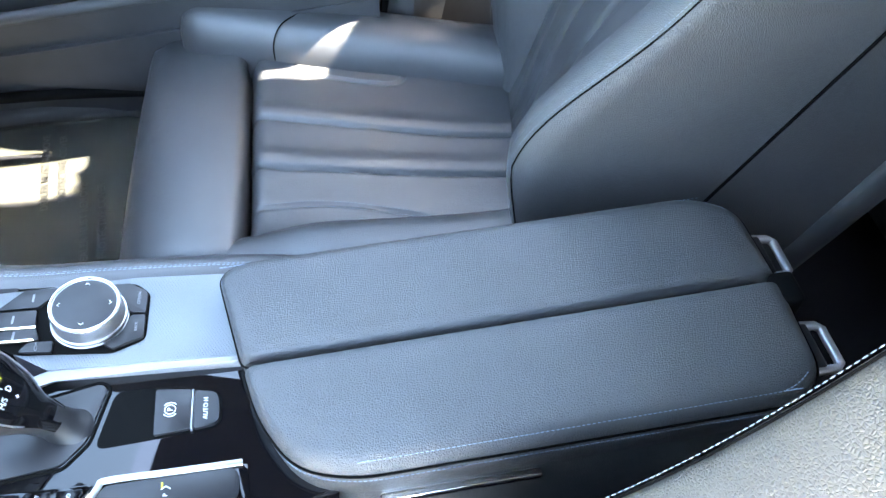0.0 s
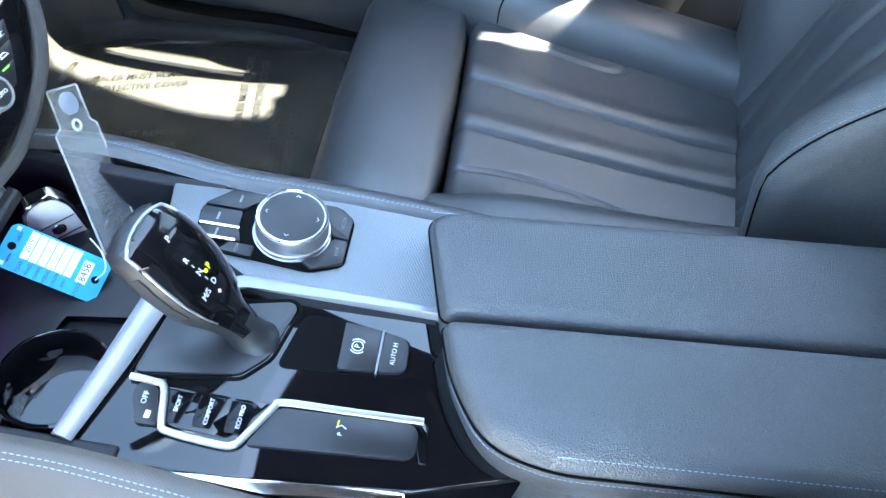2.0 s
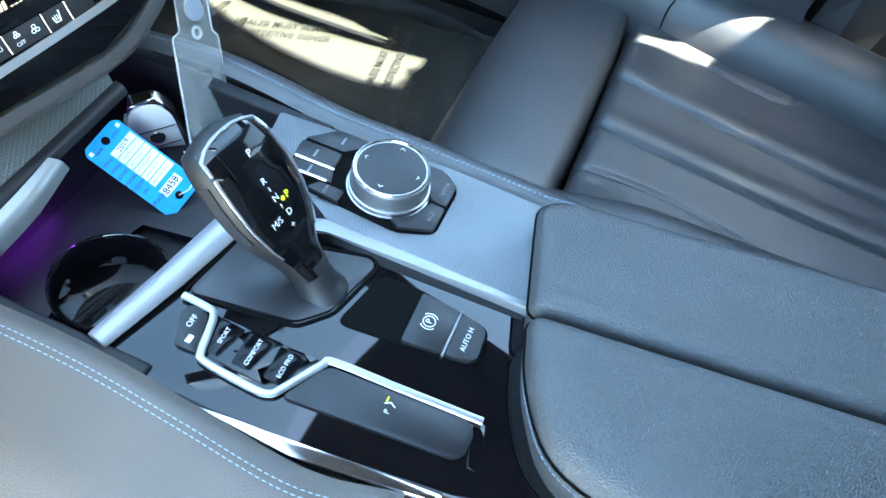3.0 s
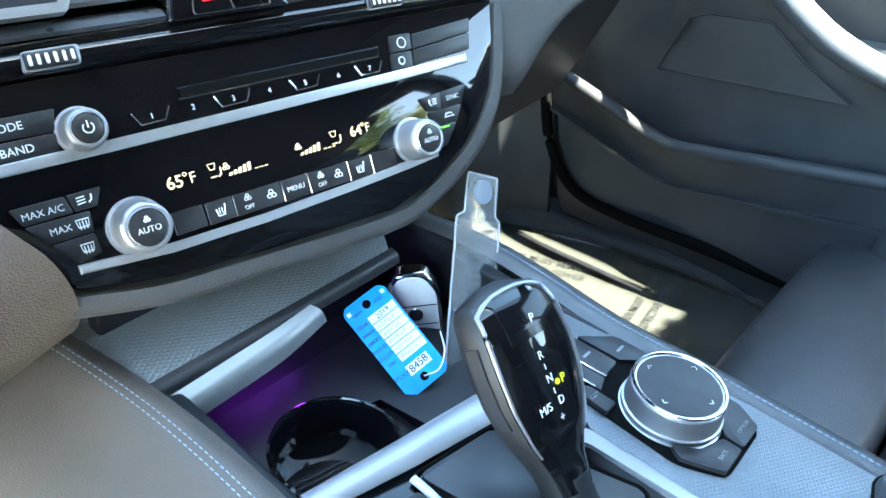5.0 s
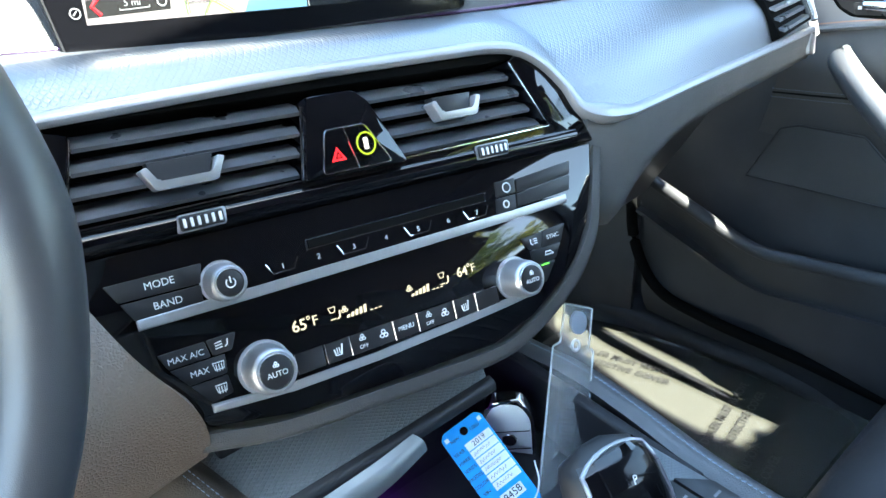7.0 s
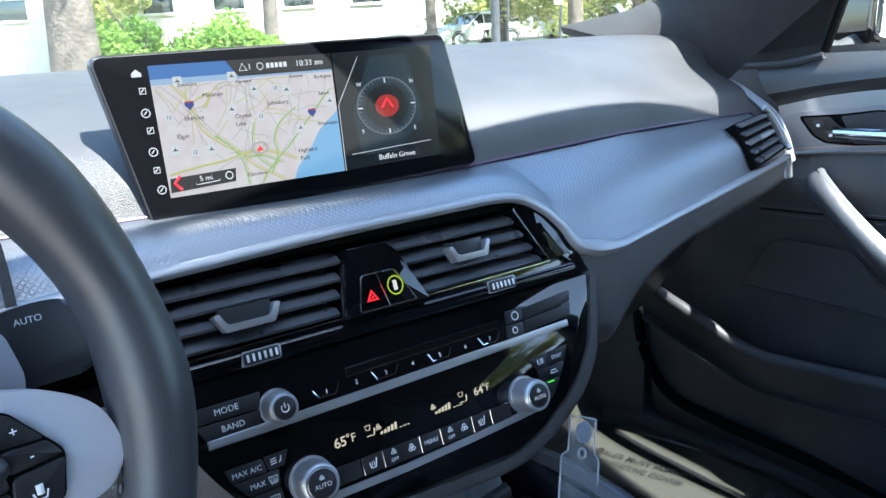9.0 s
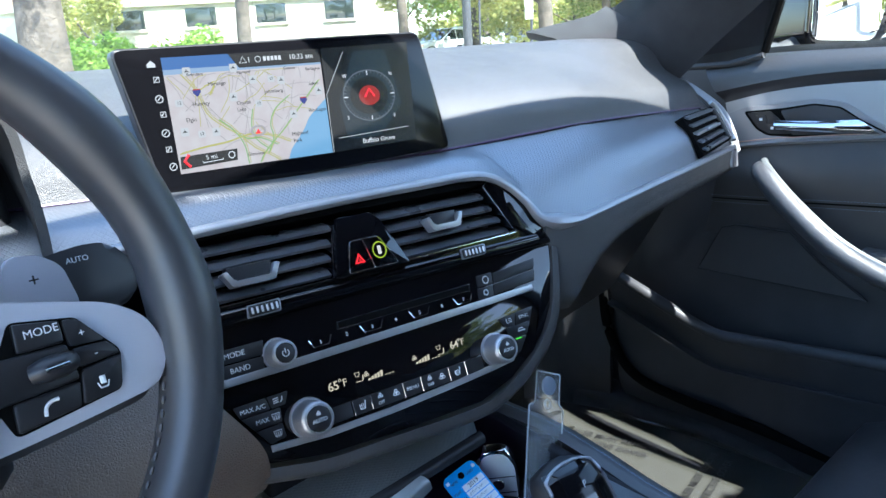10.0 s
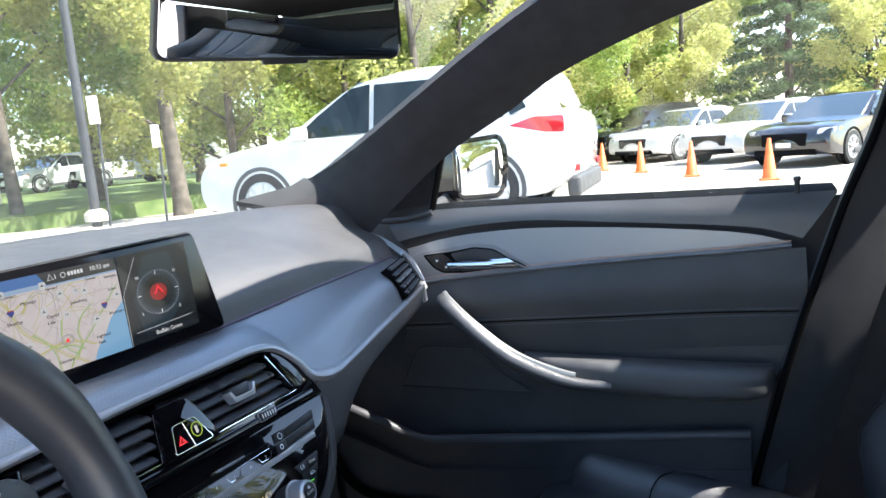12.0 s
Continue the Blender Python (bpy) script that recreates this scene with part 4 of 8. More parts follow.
PLEATS = [[(0.114, 0.012), (0.135, -0.051), (0.129, -0.13), (0.127, -0.18), (0.140, -0.198), (0.166, -0.205)],
          [(0.037, 0.012), (0.035, -0.068), (0.028, -0.237), (0.029, -0.345)],
          [(-0.058, 0.012), (-0.054, -0.11), (-0.050, -0.236), (-0.045, -0.345)],
          [(-0.134, 0.012), (-0.115, -0.089), (-0.120, -0.18), (-0.126, -0.216), (-0.142, -0.232), (-0.166, -0.240)]]


def seat(name, label, at, lean=24.0, back_y=-0.355, head_z=0.70, hide="leather"):
    s = thing(name, label, "car seat", at)
    lines = [[Vector((p.x, p.y)) for p in spline([(x, y, 0) for x, y in pl_], 80)] for pl_ in PLEATS]

    def cush(x, y):
        z = 0.012 + 0.175 * min(0, y) + 0.10 * y * y + 0.010 * math.exp(-((abs(x) - 0.19) / 0.03) ** 2)
        z -= 0.034 * math.exp(-((y - 0.016) / 0.012) ** 2)
        for k, ln in enumerate(lines):
            p = min(ln, key=lambda q: (q.x - x) ** 2 + (q.y - y) ** 2)
            d = math.hypot(p.x - x, p.y - y)
            fold = k in (1, 2)
            z -= (0.0080 if fold else 0.0042) * math.exp(-(d / (0.0034 if fold else 0.0032)) ** 2)
            if fold:
                z += 0.0034 * math.exp(-((x - p.x - 0.018) / 0.016) ** 2)
        z += 0.0006 * noise.noise(Vector((x * 14, y * 30, 1.3))) + 0.0004 * noise.noise(Vector((x * 50, y * 70, 4.1)))
        return (x, y + 0.13 * x * (1 + y / 0.345), z)
    part("cushion", grid(cush, -0.185, 0.185, -0.345, 0.012, 170, 56, 0.05), M["leather_smooth"], s, smooth=60)
    for k in (0, 3):
        for o in (-0.0046, 0.0046):
            ln = lines[k][4::3]
            row = []
            for p, q in zip(ln, ln[1:]):
                d = (q - p).normalized()
                row.append(Vector(cush(p.x - d.y * o, p.y + d.x * o)) + Vector((0, 0, 0.0008)))
            part("stitching", dashes(row, 0.0032, 0.0018, 0.00055), M["thread_light"], s)
    # side bolsters of the cushion
    for sd in (-1, 1):
        rings = []
        for i in range(17):
            t = i / 16
            y = (0.095 if sd > 0 else 0.02) - (0.475 if sd > 0 else 0.40) * t
            top = 0.066 + 0.175 * y if sd > 0 else 0.045 * min(1, 0.35 + 2.2 * t) - 0.03 * t
            w = 0.050 * (0.9 + 0.1 * math.sin(math.pi * min(1, t * 1.4)))
            rings.append([(sd * px_, y, pz) for px_, pz in oval(0.206 - 0.022 * t * t, top - 0.085 + 0.012 * t, w * (1 + 0.35 * t * t), 0.085)])
        e = rings[0]
        cx = sum(p[0] for p in e) / len(e)
        cz = sum(p[2] for p in e) / len(e)
        for k, dy in ((0.93, 0.016), (0.78, 0.028), (0.5, 0.036), (0.2, 0.040)):
            rings.insert(0, [(cx + (p[0] - cx) * k, p[1] + dy, cz + (p[2] - cz) * (0.15 + 0.85 * k)) for p in e])
        b = part("side_bolster", loft(rings), M["leather_smooth"], s, smooth=70)
        if sd > 0:
            for o in (0.0, 0.010):
                part("stitching", dashes([(0.212 + o - 0.04 * t * t, -0.08 - 0.27 * t, 0.0675 + 0.175 * (-0.08 - 0.27 * t) - 0.004 * o / 0.01) for t in (i / 20 for i in range(21))], 0.0032, 0.0018, 0.0006), M["thread_light"], b)
            part("seam", tube(spline([(0.157, -0.006, 0.006), (0.160, -0.010, 0.040), (0.176, -0.024, 0.0600), (0.205, -0.050, 0.0590), (0.238, -0.066, 0.048)], 20), 0.0011, 6), M["gap"], b)
    # pull-out thigh rest
    rings = []
    for x, k in ((-0.211, 0.70), (-0.210, 0.88), (-0.206, 0.95), (-0.197, 0.99), (-0.16, 1.0), (-0.1, 1.02), (0.0, 1.03), (0.1, 1.02), (0.15, 1.0), (0.198, 0.99), (0.208, 0.95), (0.212, 0.88), (0.214, 0.70)):
        rings.append([(x, 0.019 + 0.13 * x + 0.090 + k * (y - 0.100), -0.035 + k * (z + 0.035)) for y, z in [(0.010, -0.06), (0.007, 0.006), (0.010, 0.016), (0.018, 0.021), (0.08, 0.025), (0.12, 0.018), (0.150, 0.004), (0.166, -0.022), (0.170, -0.055), (0.160, -0.09), (0.10, -0.105), (0.04, -0.10)]])
    part("thigh_rest", loft(rings), M["leather_smooth"], s, smooth=70)
    part("base", box(-0.20, 0.20, -0.36, 0.15, -0.20, -0.09, 0.02), M["plastic"], s)
    # backrest
    back = part("backrest", grid(lambda x, z: (x, 0.012 + 0.02 * math.exp(-((z - 0.2) / 0.14) ** 2) + 0.35 * max(0, abs(x) - 0.11) ** 1.4
                - 0.005 * sum(math.exp(-((x - c * (0.5 + 1.0 * z)) / 0.005) ** 2) for c in (-0.13, -0.04, 0.05, 0.14)) + 0.001 * noise.noise(Vector((x * 20, z * 20, 8))), z), -0.17, 0.17, -0.06, 0.62, 70, 50, -0.09),
                M["leather_smooth"], s, smooth=60, at=pose(0, back_y, -0.055, lean))
    for sd in (-1, 1):
        rings = []
        for i in range(20):
            t = i / 19
            z = -0.07 + 0.68 * t
            front = 0.050 + 0.098 * math.exp(-((t - 0.382) / 0.22) ** 2)
            if t < 0.35:
                front *= 0.40 + 1.7 * t
            rear = -0.235
            inner, outer = 0.110, 0.224 - 0.02 * t
            mid = (inner + outer) / 2
            half = (outer - inner) / 2
            row = [(outer, rear), (outer + 0.002, rear * 0.5), (outer + 0.002, 0.0), (outer, front * 0.55)]
            for k in range(9):
                a = math.pi * k / 8
                q = max(0.0, (a - 0.14 * math.pi) / (0.86 * math.pi))
                row.append((mid + half * math.cos(a), front * (0.62 + 0.38 * math.sin(a)) if q == 0 else front * (0.785 * (1 - q ** 2.2) + 0.06 * math.sin(math.pi * q) + 0.02)))
            row += [(inner, 0.0), (inner, -0.08), (inner + 0.03, rear)]
            rings.append([(sd * x, y, z) for x, y in row])
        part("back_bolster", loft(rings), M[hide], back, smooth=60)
        line = []
        for i in range(40):
            t = 0.08 + 0.9 * i / 39
            front = 0.050 + 0.098 * math.exp(-((t - 0.382) / 0.22) ** 2)
            if t < 0.35:
                front *= 0.40 + 1.7 * t
            a = math.pi * 0.14
            line.append(Vector((sd * (0.167 - 0.01 * t + (0.057 - 0.01 * t) * math.cos(a)), front * 0.62 + front * 0.38 * math.sin(a), -0.07 + 0.68 * t)))
        part("seam", tube(line, 0.0009, 6), M["gap"], back)
        for o in (Vector((0.0, 0.0048, 0.0)), Vector((0.0, -0.0048, 0))):
            part("stitching", dashes([p + o + Vector((sd * 0.0006, 0.0006, 0)) for p in line], 0.0030, 0.0013, 0.00048), M["thread_light"], back)
        part("side_seam", tube([(sd * (0.2265 - 0.02 * t), -0.075 - 0.05 * t, -0.05 + 0.66 * t) for t in (0, 0.5, 1)], 0.0018, 6), M["gap"], back)
    part("back_shell", box(-0.225, 0.225, -0.27, -0.232, -0.06, 0.60, 0.015), M["plastic"], back)
    rings = [[(x, 0.0 + k * y, head_z + k * z) for y, z in oval(-0.06, 0.0, 0.055, 0.10)] for x, k in ((-0.14, 0.4), (-0.13, 0.85), (-0.10, 1), (0, 1.03), (0.10, 1), (0.13, 0.85), (0.14, 0.4))]
    part("headrest", loft(rings), M["leather"], back, smooth=70)
    return s


seat("passenger_seat", "black leather sport seat with pleated cushion and pale stitching", pose(0.440, 0.020, 0.295, 0, 0, -8))
seat("driver_seat", "black leather sport seat with stitched side bolsters", pose(-0.404, 0.060, 0.295, 0, 0, 0), back_y=-0.225, head_z=0.75, hide="leather_warm_lit")

# ---- passenger door ----
door = thing("door_1", "closed black car door with aluminium insert, armrest and grab handle", "car door", kind="structure")


def band(lo, hi, d0, d1, material, name, label="", n=30, rows=6, mid=0.004):
    a = [dp(y, z, d0) for y, z in lo]
    b = [dp(y, z, d1) for y, z in hi]
    m_ = [dp(*((Vector(p).lerp(Vector(q), 0.5))), (d0 + d1) / 2 + mid) for p, q in zip(lo, hi)]
    return part(name, skin([a, m_, b], n, rows, 0.006), material, door, label)


TT = [(0.425, 0.736), (0.354, 0.753), (0.274, 0.764), (0.167, 0.770), (0.02, 0.767), (-0.114, 0.759), (-0.188, 0.750), (-0.235, 0.737)]
TB = [(0.412, 0.669), (0.338, 0.681), (0.225, 0.693), (0.12, 0.704), (0.022, 0.713), (-0.07, 0.720), (-0.155, 0.726), (-0.235, 0.734)]
BELT = [(0.47, 0.800), (0.36, 0.808), (0.24, 0.811), (0.12, 0.812), (0.02, 0.812), (-0.07, 0.812), (-0.18, 0.813), (-0.30, 0.814)]
CAPL = [(0.44, 0.752), (0.36, 0.768), (0.272, 0.780), (0.166, 0.785), (0.019, 0.777), (-0.09, 0.771), (-0.19, 0.762), (-0.25, 0.745)]
band(CAPL, BELT, 0.010, -0.008, M["leather_smooth"], "upper_cap", mid=0.006)
band(TT, CAPL, 0.001, 0.010, M["plastic_smooth"], "cap_shoulder", mid=-0.002)
band(BELT, [(y, z + 0.008) for y, z in BELT], -0.010, -0.05, M["gap"], "window_seal")
band(TB, TT, 0.0, 0.002, M["lozenge_door"], "aluminium_insert", "grey aluminium insert with a fine pattern", mid=0.0)
part("silver_line", skin([[dp(y, z - 0.0045, 0.004) for y, z in TB], [dp(y, z, 0.012) for y, z in TB], [dp(y, z + 0.0035, 0.004) for y, z in TB]], 40, 6, 0.003), M["lacquer"], door)
SEAM = [(0.44, 0.585), (0.36, 0.590), (0.225, 0.600), (0.12, 0.607), (0.022, 0.614), (-0.07, 0.621), (-0.155, 0.626), (-0.255, 0.630)]
band(SEAM, [(y if k < 7 else -0.255, z - 0.004) for k, (y, z) in enumerate(TB)], 0.006, 0.004, M["pad"], "middle_pad", mid=0.012)
LOWS = [(0.50, 0.40), (0.40, 0.385), (0.26, 0.392), (0.12, 0.400), (0.03, 0.410), (-0.07, 0.425), (-0.15, 0.438), (-0.245, 0.452)]
band(LOWS, SEAM, -0.012, 0.003, M["pad"], "lower_pad", mid=-0.010)
part("pad_seam", tube(spline([dp(y, z + 0.001, 0.0060) for y, z in SEAM], 40), 0.0014, 6), M["gap"], door)
for o in (0.0065, -0.0045):
    part("stitching", dashes(spline([dp(y, z + o, 0.0095) for y, z in SEAM], 40), 0.0030, 0.0016, 0.0005), M["thread"], door)
part("ambient_strip", tube(spline([dp(y, z + 0.0062, 0.0045) for y, z in TB], 40), 0.0012, 6), mat("copper_light_guide", (0.55, 0.34, 0.27), 0.35), door, "thin copper-toned light strip")
POCK = [(0.60, 0.452), (0.520, 0.428), (0.422, 0.372), (0.351, 0.374), (0.248, 0.386), (0.15, 0.396), (0.04, 0.408), (-0.08, 0.422), (-0.17, 0.432)]
PD = [0.085, 0.086, 0.042, 0.040, 0.040, 0.036, 0.034, 0.032, 0.030]
part("pocket_lip", tube(spline([dp(y, z, d) for (y, z), d in zip(POCK, PD)], 50), 0.010, 10), M["plastic"], door)
part("map_pocket", skin([[dp(y, z, d) for (y, z), d in zip(POCK, PD)], [dp(y, 0.5 * z + 0.13, d * 0.55) for (y, z), d in zip(POCK, PD)], [dp(y, 0.235, d * 0.45) for (y, z), d in zip(POCK, PD)], [dp(y, 0.17, min(0.0, d)) for (y, z), d in zip(POCK, PD)]], 30, 12, 0.008), M["plastic"], door)
part("pocket_floor", skin([[dp(y, z - 0.06, d) for (y, z), d in zip(POCK, PD)], [dp(y, z - 0.06, -0.03) for y, z in POCK]], 30, 4, 0.005), M["plastic"], door)
SPK = [(0.462, 0.462), (0.440, 0.505), (0.420, 0.540), (0.395, 0.548), (0.309, 0.549), (0.261, 0.509), (0.193, 0.468)]
spk = bmesh.new()
f0 = [spk.verts.new(dp(y, z, 0.006)) for y, z in SPK]
spk.faces.new(f0)
bmesh.ops.solidify(spk, geom=spk.faces[:], thickness=0.006)
part("speaker_cover", spk, M["grey_pad"], door)
part("speaker_rim", tube([dp(y, z, 0.007) for y, z in SPK], 0.0015, 6, closed=True), M["plastic_smooth"], door)
# armrest and grab handle
ar = []
for y, w, h in ((0.20, 0.018, 0.012), (0.15, 0.034, 0.024), (0.05, 0.046, 0.028), (-0.06, 0.052, 0.028), (-0.15, 0.050, 0.028), (-0.190, 0.040, 0.024), (-0.205, 0.024, 0.015)):
    ar.append([tuple(dp(y, zz, dd)) for dd, zz in oval(0.010 + w / 2, 0.548 - h, w / 2 + 0.008, h, 3.2, 20)])
part("door_armrest", loft(ar), M["leather"], door, smooth=70)
gp = spline([dp(0.352, 0.640, 0.012), dp(0.340, 0.640, 0.045), dp(0.285, 0.598, 0.066), dp(0.21, 0.548, 0.074), dp(0.12, 0.516, 0.072), dp(0.045, 0.508, 0.062)], 30)
part("grab_handle", tube(gp, [0.009 + 0.007 * math.sin(math.pi * min(1, 0.15 + i / 32)) for i in range(31)], 16), M["leather_smooth"], door, smooth=70)
# Pale bar modelled in place of the highlight on the handle's leather.
part("grab_highlight", tube([p + Vector((0.004, -0.002, 0.012)) for p in gp[3:26]], 0.006, 8), M["handle_grey"], door, "pale painted highlight along the leather handle")
# latch recess and handle
DM = Matrix(((0.14, 0, -1, 0.712 - 0.14 * 0.30), (1, 0, 0, 0), (0, 1, 0, 0), (0, 0, 0, 1)))
FRAME = rounded([(0.425, 0.716), (0.392, 0.730), (0.333, 0.737), (0.287, 0.745), (0.245, 0.741), (0.214, 0.722), (0.172, 0.700), (0.246, 0.690), (0.338, 0.680), (0.412, 0.668)], 0.010)
part("handle_frame", prism(FRAME, -0.01, 0.0052, 0.0025, 3, m=DM), M["lacquer"], door, "satin silver frame round the handle")
HOLE = rounded([(0.393, 0.724), (0.333, 0.7305), (0.287, 0.7385), (0.250, 0.735), (0.223, 0.719), (0.187, 0.7025), (0.246, 0.698), (0.314, 0.690), (0.354, 0.690), (0.372, 0.699)], 0.006)
part("handle_recess", prism(HOLE, -0.008, 0.0060, 0.0010, m=DM), M["gap"], door)
part("recess_lining", prism(rounded([(0.335, 0.727), (0.287, 0.736), (0.252, 0.733), (0.227, 0.7195), (0.256, 0.7155), (0.325, 0.712)], 0.004), 0.0, 0.0066, 0.0005, m=DM), M["plastic"], door)
handle = part("door_handle", skin([[dp(0.340, 0.711, 0.010), dp(0.27, 0.7135, 0.016), dp(0.222, 0.7185, 0.015)], [dp(0.338, 0.706, 0.014), dp(0.265, 0.709, 0.020), dp(0.205, 0.711, 0.017)], [dp(0.334, 0.703, 0.010), dp(0.26, 0.704, 0.014), dp(0.192, 0.7035, 0.010)]], 20, 8, 0.004), M["chrome"], door, "chrome door handle")
part("handle_pad", prism(rounded([(0.325, 0.7015), (0.225, 0.7020), (0.240, 0.6985), (0.314, 0.693)], 0.003), 0.0, 0.0075, 0.001, m=DM), M["plastic_smooth"], door)
plate = part("lock_plate", prism(rounded([(0.386, 0.722), (0.350, 0.726), (0.332, 0.712), (0.318, 0.694), (0.350, 0.693), (0.368, 0.701)], 0.003), 0.0, 0.0074, 0.0008, m=DM), M["button"], door)
for y, z in ((0.363, 0.714), (0.345, 0.702)):
    b = part("lock_button", prism(rounded([(y + 0.009, z + 0.005), (y - 0.007, z + 0.006), (y - 0.010, z - 0.005), (y + 0.006, z - 0.006)], 0.002), 0.006, 0.0088, 0.0008, m=DM), M["button"], plate)
    part("lock_symbol", box(y - 0.0022, y + 0.0022, z - 0.0022, z + 0.0016, 0.0085, 0.0092, m=DM), M["print_white"], b)
SAIL = [(0.509, 0.788), (0.398, 0.791), (0.364, 0.814), (0.338, 0.925), (0.385, 0.914), (0.452, 0.854)]
sb = bmesh.new()
sb.faces.new([sb.verts.new(dp(y, z, 0.004)) for y, z in SAIL])
bmesh.ops.solidify(sb, geom=sb.faces[:], thickness=0.02)
part("mirror_sail", sb, M["plastic"], door)
part("sail_edge", tube([dp(0.365, 0.806, 0.004), dp(0.42, 0.794, 0.004), dp(0.50, 0.790, 0.002)], 0.005, 8), M["plastic"], door)
sb2 = bmesh.new()
sb2.faces.new([sb2.verts.new(dp(y, z, 0.007)) for y, z in ((0.479, 0.806), (0.439, 0.857), (0.352, 0.903), (0.369, 0.820))])
bmesh.ops.solidify(sb2, geom=sb2.faces[:], thickness=0.002)
part("sail_panel", sb2, M["headliner"], door)
part("frame_post", tube([dp(0.335, 0.915, 0.0), dp(0.366, 0.81, 0.0)], 0.006, 8), M["gap"], door)
wpane = bmesh.new()
wpane.faces.new([wpane.verts.new(p) for p in ((0.735, 0.45, 0.80), (0.64, -0.40, 0.80), (0.55, -0.36, 1.14), (0.59, -0.13, 1.12), (0.665, 0.095, 1.05), (0.71, 0.34, 0.92))])
bmesh.ops.solidify(wpane, geom=wpane.faces[:], thickness=0.004)
wo = part("window_pane", wpane, M["glass"], door)
wo.visible_shadow = False
part("lock_pin", lathe([(0.004, 0), (0.004, 0.018), (0.006, 0.022), (0.005, 0.026), (0.001, 0.027)], 12, m=Matrix.Translation(dp(-0.245, 0.812, 0.0))), M["plastic_smooth"], door)
part("outer_skin", skin([[(0.82, 0.84, 0.10), (0.79, 0.2, 0.10), (0.76, -0.50, 0.10)], [(0.82, 0.84, 0.780), (0.77, 0.2, 0.797), (0.70, -0.50, 0.797)]], 10, 6, 0.01), M["plastic"], door)
part("front_face", box(0.68, 0.82, 0.80, 0.84, 0.06, 0.78, 0.005), M["carpet"], door)
part("lower_kick", skin([[dp(0.82, 0.62, -0.02), dp(0.2, 0.62, -0.02), dp(-0.26, 0.62, -0.02)], [dp(0.82, 0.15, -0.02), dp(0.2, 0.15, -0.02), dp(-0.20, 0.15, -0.02)]], 8, 4, 0.01), M["plastic"], door)
part("door_seal", tube(spline([(0.690, 0.640, 0.52), (0.690, 0.625, 0.41), (0.690, 0.610, 0.325), (0.690, 0.562, 0.258), (0.690, 0.474, 0.236), (0.688, 0.336, 0.226), (0.684, 0.212, 0.214), (0.675, 0.08, 0.205)], 50), 0.009, 10), M["gap"], door, "thick black rubber door seal")
part("sill", box(0.70, 0.80, -0.5, 0.80, 0.06, 0.190, 0.02), M["plastic"], door)


def key_on(parent, poly, h0, h1, material="button", r=0.003, name="button"):
    return part(name, prism(rounded(poly, r, 4), h0, h1, 0.0008), M[material], parent)


# controller knob and its buttons
KX, KY = 0.0765, 0.1345
PLATE = rounded([(0.042, 0.188), (0.052, 0.208), (0.086, 0.213), (0.109, 0.192), (0.111, 0.100), (0.099, 0.086), (0.050, 0.086), (0.038, 0.112)], 0.006)
part("button_tray", prism(PLATE, -0.01, 0.0052, 0.001), M["gap"], con)
knob = part("controller_knob", lathe([(0.0335, 0.002), (0.0330, 0.007), (0.0312, 0.0075), (0.0312, 0.011), (0.0300, 0.0115), (0.0290, 0.024), (0.0294, 0.0246), (0.0290, 0.0262), (0.0275, 0.0272), (0.0264, 0.0268)], 56, m=pose(KX, KY, -0.002)), M["knurl"], con, "silver rotary controller knob")
part("knob_cap", lathe([(0.0268, 0.022), (0.0268, 0.0266), (0.024, 0.0272), (0.0001, 0.0274)], 48, m=pose(KX, KY, -0.002)), M["button"], knob, "black touch surface")
part("knob_ring", tube([(KX + 0.0279 * math.cos(a), KY + 0.0279 * math.sin(a), 0.0252) for a in (2 * math.pi * i / 48 for i in range(48))], 0.0011, 6, closed=True), M["chrome"], knob)
for a in (0, 90, 180, 270):
    c, s = math.cos(radians(a)), math.sin(radians(a))
    q = lambda u, v: (KX + c * u - s * v, KY + s * u + c * v, 0.0258)
    part("arrow_mark", tube([q(0.0200, -0.0018), q(0.0218, 0.0), q(0.0200, 0.0018)], 0.0003, 4), M["print_white"], knob)
for poly, word, at_ in (([(0.098, 0.132), (0.108, 0.132), (0.109, 0.104), (0.099, 0.088), (0.076, 0.088), (0.077, 0.100), (0.094, 0.112)], "OPTION", (0.092, 0.0945)),
                        ([(0.074, 0.088), (0.051, 0.088), (0.041, 0.112), (0.046, 0.120), (0.056, 0.106), (0.074, 0.100)], "BACK", (0.0615, 0.0945)),
                        ([(0.041, 0.160), (0.043, 0.186), (0.052, 0.180), (0.052, 0.160)], "COM", (0.0472, 0.1725)),
                        ([(0.054, 0.172), (0.054, 0.206), (0.064, 0.208), (0.066, 0.176)], "", None),
                        ([(0.068, 0.177), (0.067, 0.209), (0.084, 0.211), (0.085, 0.178)], "", None),
                        ([(0.088, 0.178), (0.087, 0.210), (0.107, 0.191), (0.108, 0.160), (0.100, 0.166)], "", None)):
    b = key_on(con, poly, 0.0, 0.0085, r=0.0015)
    if word:
        write(word, 0.0036, pose(*at_, 0.0087), M["print_dim"], b)
    else:
        cx = sum(p[0] for p in poly) / len(poly)
        cy = sum(p[1] for p in poly) / len(poly)
        part("legend_bar", box(cx - 0.004, cx + 0.004, cy + 0.001, cy + 0.0028, 0.008, 0.0087), M["print_dim"], b)
for x in (0.0665, 0.0535):
    part("chrome_divider", tube([(x, 0.208, 0.0088), (x + 0.001, 0.176, 0.0088)], 0.0009, 6), M["chrome"], con)
